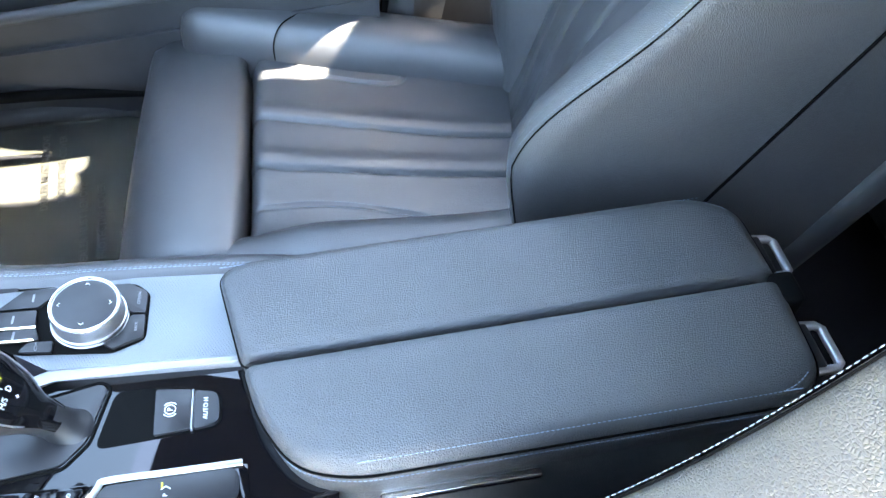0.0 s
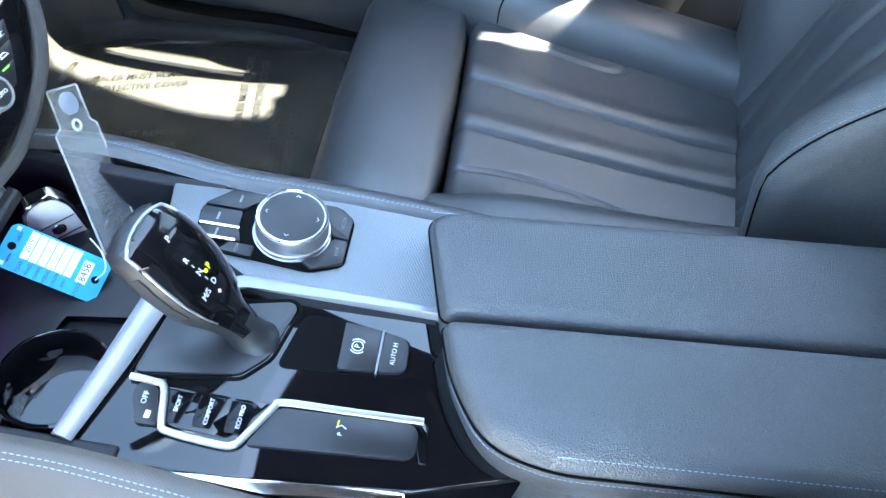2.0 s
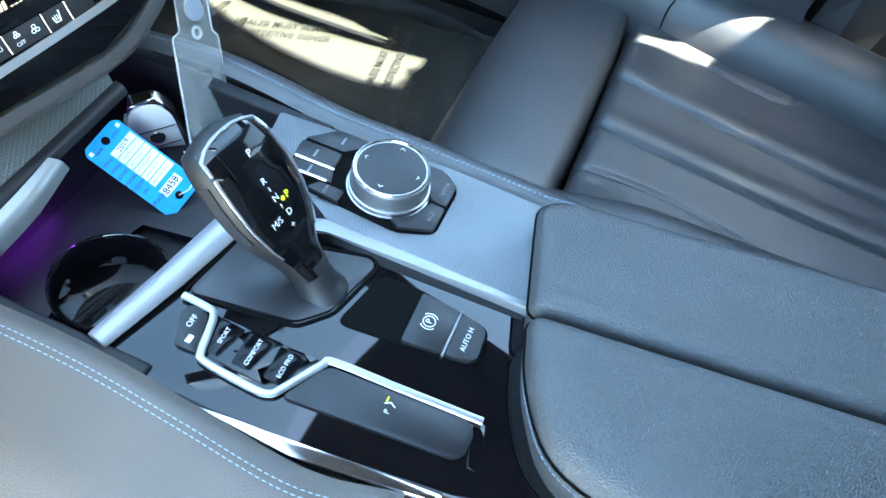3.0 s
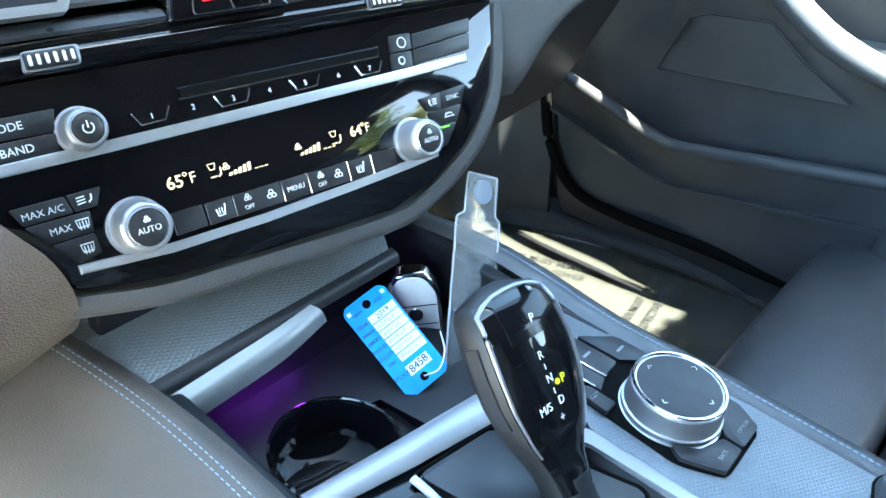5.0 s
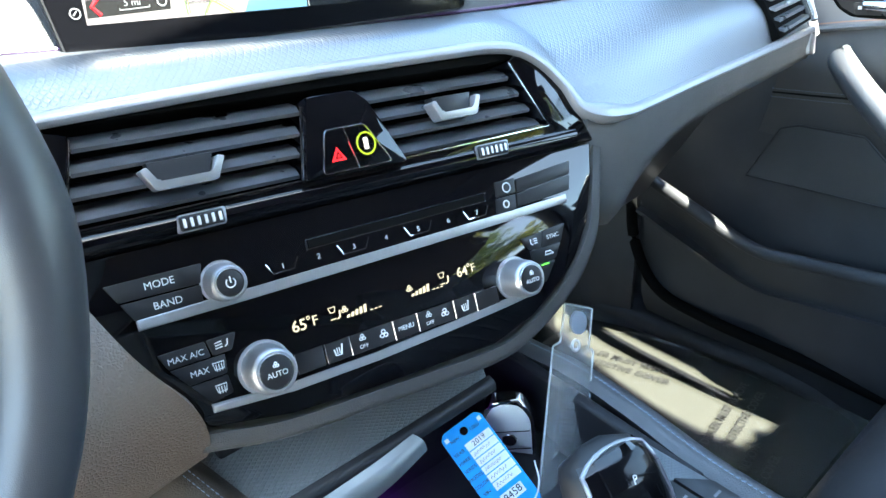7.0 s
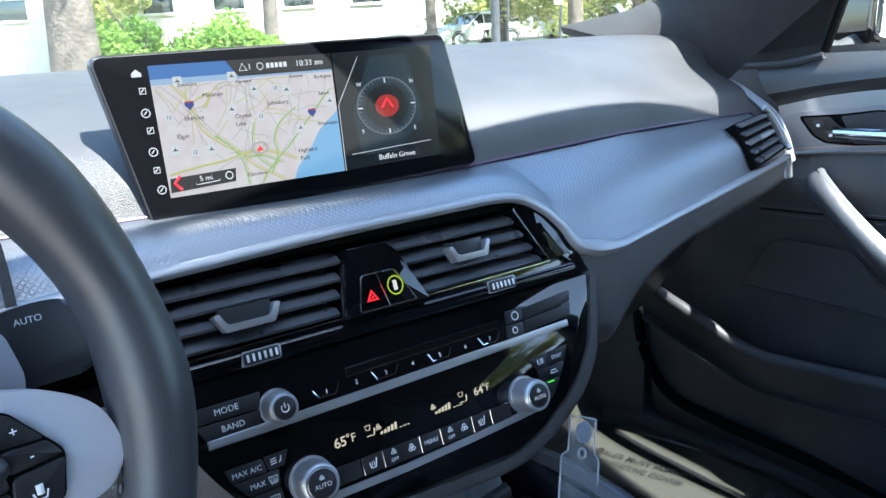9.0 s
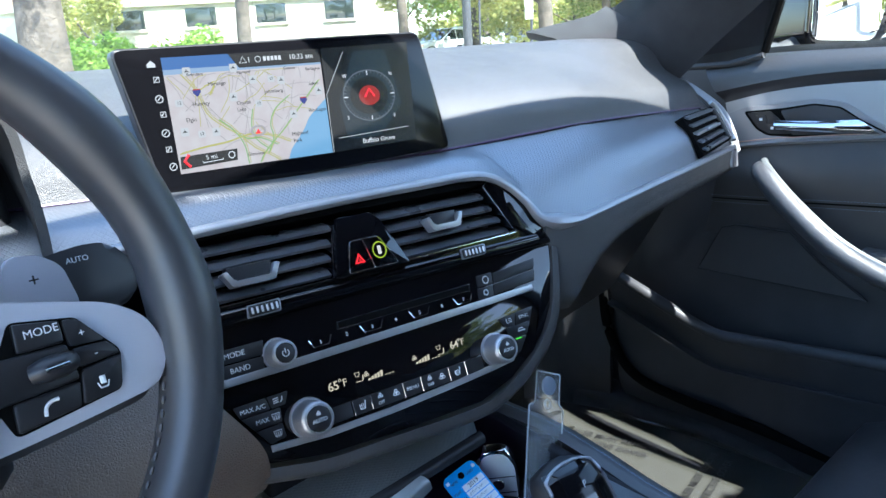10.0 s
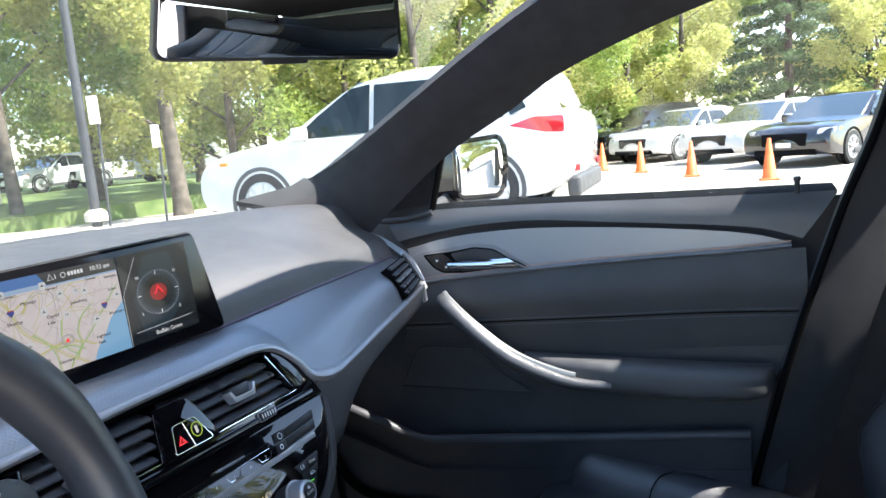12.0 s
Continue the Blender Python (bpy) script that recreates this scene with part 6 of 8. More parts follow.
for k in range(4):
    a0 = math.pi / 2 * k
    part("emblem_quarter", prism([(0, 0)] + [(0.0115 * math.cos(a0 + math.pi / 2 * i / 8), 0.0115 * math.sin(a0 + math.pi / 2 * i / 8)) for i in range(9)], 0.0225, 0.0240), M["emblem_white" if k % 2 == 0 else "emblem_blue"], sw)
def drawn_in(x):
    """Pulls the outer buttons of a pad towards its middle."""
    return x if x < 0.0972 else 0.0972 + (x - 0.0972) * 0.76


for sd in (1, -1):
    SP = rounded([(0.045, 0.030), (0.0633, 0.0238), (0.0986, 0.0150), (0.1309, 0.0060), (0.1470, -0.006), (0.1520, -0.0252), (0.1450, -0.0410), (0.110, -0.0450), (0.0737, -0.0480), (0.045, -0.049)], [0.002, 0.01, 0.02, 0.02, 0.012, 0.012, 0.014, 0.02, 0.01, 0.002])
    part("silver_spoke", prism([(sd * x, y) for x, y in SP], -0.012, 0.006, 0.004, 4), M["spoke"], sw, "satin grey-silver spoke")
    part("spoke_back", prism([(sd * x * 0.99, y - 0.006) for x, y in SP], -0.030, -0.010, 0.002), M["plastic"], sw)
    part("button_bed", prism([(sd * drawn_in(x), y) for x, y in rounded([(0.0600, -0.0045), (0.0790, -0.0035), (0.0855, 0.0085), (0.1185, 0.0032), (0.1400, -0.0180), (0.1345, -0.0365), (0.0765, -0.0425), (0.0720, -0.0290), (0.0600, -0.0290)], 0.003)], -0.004, 0.0068, 0.0006), M["gap"], sw)
    for poly, word, at_ in (([(0.0860, 0.0075), (0.1085, 0.0038), (0.1085, -0.0068), (0.0850, -0.0062)], "MODE", (0.0972, 0.0010)),
                            ([(0.1098, 0.0036), (0.1185, 0.0022), (0.1318, -0.0108), (0.1105, -0.0098)], "+", (0.1190, -0.0050)),
                            ([(0.1108, -0.0110), (0.1326, -0.0120), (0.1386, -0.0190), (0.1125, -0.0205)], "-", (0.1240, -0.0158)),
                            ([(0.1128, -0.0218), (0.1388, -0.0202), (0.1332, -0.0358), (0.1090, -0.0378)], "", (0.1232, -0.0290)),
                            ([(0.0780, -0.0275), (0.1110, -0.0265), (0.1080, -0.0380), (0.0770, -0.0410)], "", (0.0935, -0.0340)),
                            ([(0.0610, -0.0060), (0.1090, -0.0078), (0.1115, -0.0255), (0.0620, -0.0278)], "", None)):
        b = part("button", prism(rounded([(sd * drawn_in(x), y) for x, y in poly], 0.002, 3), 0.0, 0.0092, 0.0012), M["button"], sw)
        if word and sd == 1:
            write(word, 0.0054, pose(drawn_in(at_[0]), at_[1], 0.0095), M["print_white"], b)
    part("roller", tube([(sd * 0.0885, -0.0172, 0.0095), (sd * 0.0935, -0.0166, 0.0125), (sd * 0.1020, -0.0160, 0.0125), (sd * 0.1065, -0.0158, 0.0095)], [0.0045, 0.0058, 0.0058, 0.0045], 14), M["plastic_smooth"], sw)
    part("roller_band", tube([(sd * 0.0925, -0.0165, 0.0185), (sd * 0.1030, -0.0160, 0.0185)], 0.0008, 6), M["chrome"], sw)
    pd = part("shift_paddle", prism([(sd * x, y) for x, y in rounded([(0.090, 0.004), (0.094, 0.020), (0.103, 0.041), (0.118, 0.039), (0.128, 0.031), (0.132, 0.010), (0.128, -0.004)], 0.005)], -0.045, -0.040, 0.001), M["spoke"], sw, "satin silver shift paddle")
    write("+" if sd == 1 else "-", 0.010, pose(sd * 0.113, 0.026, -0.0397), M["print_black"], pd)
part("phone_symbol", tube(spline([(0.0895, -0.0370, 0.0095), (0.0905, -0.0330, 0.0095), (0.0935, -0.0310, 0.0095), (0.0965, -0.0310, 0.0095)], 10), 0.0009, 6), M["print_white"], sw)
part("microphone_symbol", tube([(0.1170, -0.0310, 0.0095), (0.1170, -0.0272, 0.0095)], 0.0014, 8), M["print_white"], sw)
part("microphone_symbol", tube([(0.1143, -0.0300, 0.0095), (0.1153, -0.0328, 0.0095), (0.1187, -0.0328, 0.0095), (0.1197, -0.0300, 0.0095)], 0.0004, 5), M["print_white"], sw)
part("lower_spoke", prism(rounded([(-0.03, -0.07), (0.03, -0.07), (0.022, -0.155), (-0.022, -0.155)], 0.005), -0.012, 0.004, 0.003), M["silver"], sw)
part("column_shroud", box(-0.085, 0.085, -0.075, 0.045, -0.20, -0.035, 0.025), M["plastic"], sw)
stalk = part("wiper_stalk", prism(rounded([(0.095, 0.002), (0.105, 0.036), (0.1474, 0.041), (0.163, 0.039), (0.177, 0.019), (0.166, 0.001)], 0.007), -0.088, -0.062, 0.006, 3), M["plastic_smooth"], sw, "black wiper stalk")
write("AUTO", 0.0045, pose(0.143, 0.033, -0.0617), M["print_white"], stalk)

# ---- instrument cluster ----
clus = thing("instrument_cluster", "round gauge behind the wheel with a red zone and white ticks", "instrument cluster", local((-0.345, 0.470, 0.748), 0, 12))
part("gauge_face", lathe([(0.058, -0.01), (0.058, 0.0), (0.0001, 0.0)], 40), M["gap"], clus)
part("gauge_ring", tube([(0.0575 * math.cos(a), 0.0575 * math.sin(a), 0.002) for a in (2 * math.pi * i / 48 for i in range(48))], 0.0020, 8, closed=True), M["chrome"], clus)
for i in range(25):
    a = radians(-120 + 10 * i)
    part("tick", tube([(0.046 * math.cos(a), 0.046 * math.sin(a), 0.0006), (0.053 * math.cos(a), 0.053 * math.sin(a), 0.0006)], 0.0007, 5), M["lit_white"], clus)
part("red_zone", tube([(0.043 * math.cos(a), 0.043 * math.sin(a), 0.001) for a in (radians(5 + 5 * i) for i in range(9))], 0.0030, 6, flat=0.2), M["lit_red"], clus)
part("blue_mark", tube([(0.043 * math.cos(a), 0.043 * math.sin(a), 0.001) for a in (radians(-50 + 5 * i) for i in range(5))], 0.0030, 6, flat=0.2), glow("lit_blue", (0.02, 0.1, 1.0), 0.3), clus)
part("binnacle", box(-0.20, 0.082, -0.075, 0.085, -0.06, -0.011, 0.01), M["plastic_smooth"], clus)
part("hood", skin([[(-0.22, 0.07, 0.06), (-0.08, 0.095, 0.07), (0.06, 0.08, 0.06), (0.088, 0.02, 0.035), (0.090, -0.07, 0.02)], [(-0.22, 0.09, -0.06), (-0.08, 0.11, -0.06), (0.07, 0.095, -0.06), (0.105, 0.02, -0.06), (0.105, -0.07, -0.06)]], 30, 6, 0.006), M["pad"], clus)

# ---- mirrors ----
mn_ = Vector((-0.72, -0.675, -0.165)).normalized()
mx_ = Vector((0.684, -0.730, 0.0)).normalized()
my_ = mn_.cross(mx_).normalized()
MR = Matrix((mx_, my_, mn_)).transposed().to_4x4()
MR.translation = (0.045, 0.272, 1.060)
rm = thing("rear_view_mirror", "frameless black rear-view mirror under the roof lining", "rear-view mirror", MR)
MP = rounded([(-0.116, -0.030), (0.116, -0.034), (0.112, 0.034), (-0.106, 0.036)], 0.012, 6)
part("casing", prism([(x * 1.03, y * 1.09) for x, y in MP], -0.028, -0.0010, 0.006, 4), M["plastic_smooth"], rm)
part("mirror_glass", prism(MP, -0.004, 0.0006, 0.001), M["mirror"], rm)
part("button_pod", box(-0.022, 0.022, -0.0385, -0.031, -0.012, -0.002, 0.003), M["plastic_smooth"], rm)
part("arm", tube([(0.0, 0.02, -0.02), (0.0, 0.06, -0.05), (0.0, 0.12, -0.055)], 0.011, 12), M["plastic_smooth"], rm)
gn = Vector((-0.494, -0.868, 0.053)).normalized()
gx = Vector((0.869, -0.495, 0)).normalized()
gy = gn.cross(gx).normalized()
SM = Matrix((gx, gy, gn)).transposed().to_4x4()
SM.translation = (0.925, 0.322, 0.873)
sm = thing("door_mirror", "black door mirror outside the passenger window", "door mirror", SM)
GP = rounded([(-0.074, -0.052), (0.050, -0.060), (0.070, 0.0), (0.066, 0.056), (-0.068, 0.050)], 0.02, 6)
part("housing", prism([(x * 1.20 + 0.006, y * 1.20) for x, y in GP], -0.09, 0.004, 0.008, 4), M["piano"], sm)
part("mirror_glass", prism(GP, 0.0, 0.0055, 0.001), M["mirror"], sm)
part("foot", tube([(-0.05, -0.06, -0.03), (-0.11, -0.075, -0.02), (-0.19, -0.07, 0.0)], [0.024, 0.022, 0.026], 12, flat=0.6), M["plastic"], sm)

# ---- passenger footwell ----
mt = solid("floor_mat", prism(rounded([(0.18, 0.235), (0.69, 0.235), (0.70, 0.60), (0.64, 0.78), (0.24, 0.78), (0.18, 0.5)], 0.03), 0.100, 0.165, 0.006), M["carpet"], "black carpet floor mat under a plastic film", "floor mat")
M["hazy_film"] = mat("hazy_film", (0.62, 0.62, 0.50), 0.16, 0.0, Alpha=0.034)
film = thing("protective_film", "crinkled clear protective film with black warning print on the floor mat", "plastic film")


def film_z(x, y):
    z = 0.1715 + 2.0 * max(0.0, y - 0.70) + 0.0011 * noise.noise(Vector((x * 9, y * 9, 0.3))) + 0.0008 * noise.noise(Vector((x * 26, y * 20, 2.0)))
    z += 0.003 * max(0.0, noise.noise(Vector((x * 5 + y * 3, y * 14, 5.0))) - 0.25)
    return max(z, 0.1670)


part("sheet", grid(lambda x, y: (x, y, film_z(x, y)), 0.185, 0.695, 0.215, 0.79, 70, 84, 0.0004), M["hazy_film"], film, smooth=80)
for x, y, rz in ((0.591, 0.548, -77), (0.572, 0.375, 8), (0.335, 0.50, -90), (0.455, 0.52, -80), (0.45, 0.300, 8), (0.28, 0.42, 175)):
    for k, word in enumerate(("DEALER MUST REMOVE", "PROTECTIVE COVER")):
        o = Matrix.Translation((x, y, 0.1746)) @ pose(0, 0, 0, 0, 0, rz) @ pose(0, -0.026 * k, 0)
        write(word, 0.0165, o, M["print_black"], film, bold=0.0002)
crk = [spline([(0.30, 0.66, 0.183), (0.36, 0.655, 0.193), (0.43, 0.64, 0.188), (0.47, 0.65, 0.181)], 12), spline([(0.50, 0.66, 0.183), (0.53, 0.645, 0.203), (0.57, 0.64, 0.203), (0.60, 0.655, 0.183)], 12), spline([(0.66, 0.60, 0.178), (0.672, 0.5, 0.183), (0.678, 0.40, 0.181), (0.67, 0.30, 0.178)], 20), spline([(0.52, 0.61, 0.178), (0.55, 0.60, 0.193), (0.575, 0.61, 0.181)], 10)]
for c in crk:
    part("fold", tube(c, [0.0015 + 0.004 * math.sin(math.pi * i / (len(c) - 1)) for i in range(len(c))], 8, flat=0.5), M["film"], film)
kick = solid("wall_kick_panel", skin([[(0.67, 0.80, 0.10), (0.70, 0.70, 0.10), (0.71, 0.62, 0.10)], [(0.67, 0.80, 0.40), (0.70, 0.70, 0.40), (0.715, 0.62, 0.40)], [(0.66, 0.80, 0.74), (0.70, 0.68, 0.74), (0.72, 0.58, 0.74)]], 8, 10, 0.01), M["plastic"], "black plastic kick panel beside the footwell", "wall", "structure")
part("tunnel", box(0.10, 0.17, -0.10, 0.80, 0.08, 0.33, 0.02), M["carpet"], kick)
part("dash_end", skin([[(0.630, 0.376, 0.664), (0.655, 0.385, 0.670), (0.690, 0.405, 0.672)], [(0.636, 0.400, 0.712), (0.668, 0.410, 0.712), (0.700, 0.428, 0.712)], [(0.642, 0.432, 0.742), (0.685, 0.446, 0.744), (0.712, 0.470, 0.744)], [(0.650, 0.49, 0.764), (0.690, 0.500, 0.770), (0.714, 0.520, 0.776)]], 10, 12, 0.006), M["pad"], dash)
# silver strip from the pillar's foot down past the vent to the door trim
SW = [(0.698, 0.517, 0.783), (0.692, 0.480, 0.772), (0.684, 0.443, 0.753), (0.672, 0.408, 0.731), (0.660, 0.386, 0.703), (0.654, 0.373, 0.675)]
WD = [0.003, 0.0035, 0.006, 0.010, 0.013, 0.010]
part("silver_swoosh", skin([[(x - w, y - 0.3 * w, z - 0.5 * w) for (x, y, z), w in zip(SW, WD)], [(x - 0.3 * w, y - 0.005 - 0.3 * w, z + 0.002) for (x, y, z), w in zip(SW, WD)], [(x + 1.1 * w, y + 0.2 * w, z + 0.3 * w) for (x, y, z), w in zip(SW, WD)]], 30, 8, 0.004), M["lacquer"], dash, "silver strip sweeping down beside the vent")
part("lip_end", box(-0.013, 0.013, -0.004, 0.004, -0.013, 0.013, 0.003, m=Matrix.Translation((0.628, 0.366, 0.668)) @ pose(0, 0, 0, -8, 6, 8)), M["satin_grey"], dash)

# ---- map on the screen ----
def sheet(poly, z, material, name, label=""):
    return part(name, prism(poly, z - 0.0001, z), material, disp, label, smooth=0)


land = glow("map_land", (0.80, 0.72, 0.70), 0.136)
vn = nod(land, "ShaderNodeTexNoise", Scale=70.0, Detail=5.0)
link(land, coords(land), vn.inputs["Vector"])
rp = land.node_tree.nodes.new("ShaderNodeValToRGB")
rp.color_ramp.elements[0].position, rp.color_ramp.elements[0].color = 0.35, (0.85, 0.73, 0.71, 1)
rp.color_ramp.elements[1].position, rp.color_ramp.elements[1].color = 0.65, (0.92, 0.84, 0.81, 1)
link(land, vn.outputs["Fac"], rp.inputs[0])
link(land, rp.outputs[0], land.node_tree.nodes["Principled BSDF"].inputs["Emission Color"])
LAKE = glow("map_lake", (0.30, 0.60, 0.90), 0.136)
SKYB = glow("map_sky", (0.06, 0.22, 0.60), 0.132)
HAZE = glow("map_haze", (0.45, 0.62, 0.85), 0.132)
DARK = glow("map_dark", (0.01, 0.012, 0.016), 0.066)
YEL = glow("map_road_yellow", (0.72, 0.66, 0.18), 0.132)
GRN = glow("map_road_green", (0.40, 0.66, 0.22), 0.132)
GREY = glow("map_road_grey", (0.60, 0.54, 0.52), 0.132)
INK = glow("map_ink", (0.10, 0.10, 0.10), 0.055)
WHT = glow("screen_white", (0.95, 0.95, 0.95), 0.165)
DIM = glow("screen_dim", (0.55, 0.60, 0.65), 0.06)
PALE = glow("map_pale", (0.85, 0.85, 0.84), 0.136)
X0, X1, Y0, Y1 = -0.0980, 0.0388, -0.0398, 0.0520
sheet([(X0, Y0), (X1, Y0), (X1, 0.0385), (X0, 0.0385)], 0.0010, land, "map_land")
sheet([(X0, 0.0385), (X1, 0.0385), (X1, 0.0425), (X0, 0.0425)], 0.0010, HAZE, "map_horizon")
sheet([(X0, 0.0425), (X1, 0.0425), (X1, Y1), (X0, Y1)], 0.0010, SKYB, "map_sky")
sheet(rounded([(X1, 0.0085), (0.0300, 0.0015), (0.0205, -0.0060), (0.0150, -0.0150), (0.0080, -0.0230), (0.0000, -0.0310), (-0.0040, Y0), (X1, Y0)], [0, 0.004, 0.004, 0.004, 0.004, 0.004, 0, 0]), 0.0012, LAKE, "lake", "pale blue lake")
sheet([(-0.0440, Y1), (-0.0360, 0.0402), (0.0388, 0.0402), (0.0388, Y1)], 0.0014, DARK, "status_bar")


def road(pts, w, material, z):
    c = spline([(x, y, z) for x, y in pts], 6 * (len(pts) - 1))
    part("road", tube(c, w, 4, flat=0.12), material, disp, smooth=0)


rr = random.Random(12)
for i in range(60):
    x, y = rr.uniform(X0 + 0.01, 0.02), rr.uniform(Y0 + 0.008, 0.034)
    a = rr.choice((0.1, 1.45, 0.8, 2.4)) + rr.uniform(-0.3, 0.3)
    pts = [(x, y)]
    for k in range(3):
        l = rr.uniform(0.006, 0.014)
        x, y, a = x + l * math.cos(a), y + l * math.sin(a), a + rr.uniform(-0.5, 0.5)
        pts.append((min(max(x, X0 + 0.002), 0.036), min(max(y, Y0 + 0.002), 0.037)))
    if all(px_ < 0.012 or py_ > 0.0 for px_, py_ in pts):
        road(pts, 0.00026, GREY if i % 3 else YEL, 0.0012)
for pts, m_ in (([(-0.0850, 0.0385), (-0.0745, 0.0240), (-0.0690, 0.0060), (-0.0580, -0.0050), (-0.0440, -0.0150), (-0.0330, -0.0260), (-0.0200, -0.0340), (-0.0120, -0.0395)], YEL),
                ([(0.0340, 0.0250), (0.0170, 0.0080), (0.0050, -0.0040), (-0.0060, -0.0150), (-0.0180, -0.0250), (-0.0260, -0.0330), (-0.0300, -0.0395)], GRN),
                ([(0.0040, 0.0140), (-0.0100, 0.0040), (-0.0160, -0.0080), (-0.0150, -0.0200), (-0.0220, -0.0330)], GRN),
                ([(-0.0960, -0.0240), (-0.0760, -0.0210), (-0.0560, -0.0190), (-0.0360, -0.0150), (-0.0160, -0.0180), (0.0000, -0.0250)], YEL),
                ([(-0.0600, 0.0000), (-0.0500, -0.0090), (-0.0420, -0.0220), (-0.0400, -0.0390)], GRN),
                ([(-0.0300, 0.0060), (-0.0330, -0.0080), (-0.0300, -0.0200), (-0.0200, -0.0290)], GRN),
                ([(-0.0480, -0.0120), (-0.0380, -0.0180), (-0.0260, -0.0190), (-0.0120, -0.0260)], GRN),
                ([(-0.0740, 0.0240), (-0.0600, 0.0300), (-0.0640, 0.0200)], YEL)):
    road(pts, 0.0005, m_, 0.0014)
    road([(x + 0.0016, y + 0.0009) for x, y in pts], 0.0003, YEL, 0.0013)
for word, x, y, size in (("Belvidere", -0.0737, 0.0375, 0.0036), ("Harvard", -0.0331, 0.0365, 0.0036), ("Geneva", 0.0080, 0.0372, 0.0036), ("Burlington", 0.0300, 0.0352, 0.0034), ("Marengo", -0.0570, 0.0290, 0.0042), ("Salem", 0.0290, 0.0225, 0.0040), ("Johnsburg", -0.0090, 0.0190, 0.0042),
                         ("Huntley", -0.0725, 0.0140, 0.0044), ("Crystal", -0.0370, 0.0118, 0.0042), ("Lake", -0.0395, 0.0062, 0.0042), ("Waukegan", 0.0290, -0.0005, 0.0040), ("Elgin", -0.0825, 0.0020, 0.0046), ("Highland", 0.0095, -0.0190, 0.0044), ("Park", 0.0065, -0.0250, 0.0044), ("Glenview", -0.0330, -0.0315, 0.0040)):
    write(word, size, pose(x, y, 0.0018), INK, disp)
for x, y in ((-0.0413, 0.0405), (-0.0260, 0.0300), (-0.0010, 0.0275), (-0.0449, 0.0170), (-0.0893, -0.0070), (-0.0640, -0.0095), (-0.0800, 0.0400), (0.0330, 0.0160), (0.0060, -0.0020)):
    sheet(rounded([(x - 0.0032, y - 0.0034), (x + 0.0032, y - 0.0034), (x + 0.0032, y + 0.0034), (x - 0.0032, y + 0.0034)], 0.0008, 2), 0.0019, PALE, "airport_sign")
    sheet([(x - 0.0022, y - 0.0004), (x + 0.0022, y - 0.0004), (x + 0.0004, y + 0.0008), (x, y + 0.0024), (x - 0.0004, y + 0.0008)], 0.0021, INK, "airport_mark")
for x, y in ((-0.0745, 0.0232), (0.0171, 0.0090)):
    sheet([(x, y - 0.0036), (x + 0.0034, y), (x + 0.0030, y + 0.0026), (x - 0.0030, y + 0.0026), (x - 0.0034, y)], 0.0020, glow("shield_blue", (0.03, 0.05, 0.35), 0.132), "road_shield")
    sheet([(x - 0.0030, y + 0.0018), (x + 0.0030, y + 0.0018), (x + 0.0030, y + 0.0028), (x - 0.0030, y + 0.0028)], 0.0022, glow("shield_red", (0.6, 0.05, 0.05), 0.132), "road_shield")
for x, y in ((-0.0098, 0.0295), (-0.0240, 0.0100), (-0.0900, 0.0160), (-0.0760, -0.0100)):
    sheet(rounded([(x - 0.0030, y - 0.0028), (x + 0.0030, y - 0.0028), (x + 0.0030, y + 0.0028), (x - 0.0030, y + 0.0028)], 0.001, 2), 0.0020, PALE, "road_shield")
    write("12", 0.0036, pose(x, y, 0.0021), INK, disp)
part("own_position", tube([(-0.0283 + 0.0060 * math.cos(a), -0.0125 + 0.0040 * math.sin(a), 0.0022) for a in (2 * math.pi * i / 24 for i in range(24))], 0.0010, 6, closed=True), GREY, disp)
sheet([(-0.0310, -0.0150), (-0.0256, -0.0150), (-0.0283, -0.0110)], 0.0022, M["lit_red"], "own_arrow")
# status line, scale and side icons
sheet([(-0.0972, -0.0362), (-0.0500, -0.0345), (-0.0490, -0.0250), (-0.0965, -0.0262)], 0.0023, DARK, "scale_box")
write("5 mi", 0.0055, pose(-0.0715, -0.0292, 0.0025), WHT, disp)
part("scale_line", tube([(-0.0790, -0.0318, 0.0025), (-0.0790, -0.0330, 0.0025), (-0.0620, -0.0322, 0.0025), (-0.0620, -0.0310, 0.0025)], 0.0003, 4), WHT, disp)
part("scale_compass", tube([(-0.0545 + 0.0026 * math.cos(a), -0.0296 + 0.0026 * math.sin(a), 0.0025) for a in (2 * math.pi * i / 18 for i in range(18))], 0.0004, 4, closed=True), WHT, disp)
part("red_chevron", tube([(-0.0895, -0.0250, 0.0026), (-0.0938, -0.0300, 0.0026), (-0.0895, -0.0350, 0.0026)], 0.0012, 4), M["lit_red"], disp)
write("10:33 am", 0.0062, pose(0.0205, 0.0462, 0.0016), WHT, disp)
for k in range(5):
    sheet([(-0.0140 + 0.0034 * k, 0.0446), (-0.0116 + 0.0034 * k, 0.0446), (-0.0116 + 0.0034 * k, 0.0482), (-0.0140 + 0.0034 * k, 0.0482)], 0.0016, WHT, "title_bar")
part("warning_sign", tube([(-0.0350, 0.0440, 0.0016), (-0.0290, 0.0440, 0.0016), (-0.0320, 0.0492, 0.0016)], 0.0004, 4, closed=True), WHT, disp)
write("1", 0.0058, pose(-0.0268, 0.0462, 0.0016), WHT, disp)
part("play_sign", tube([(-0.0188 + 0.0024 * math.cos(a), 0.0463 + 0.0024 * math.sin(a), 0.0016) for a in (2 * math.pi * i / 18 for i in range(18))], 0.0003, 4, closed=True), WHT, disp)
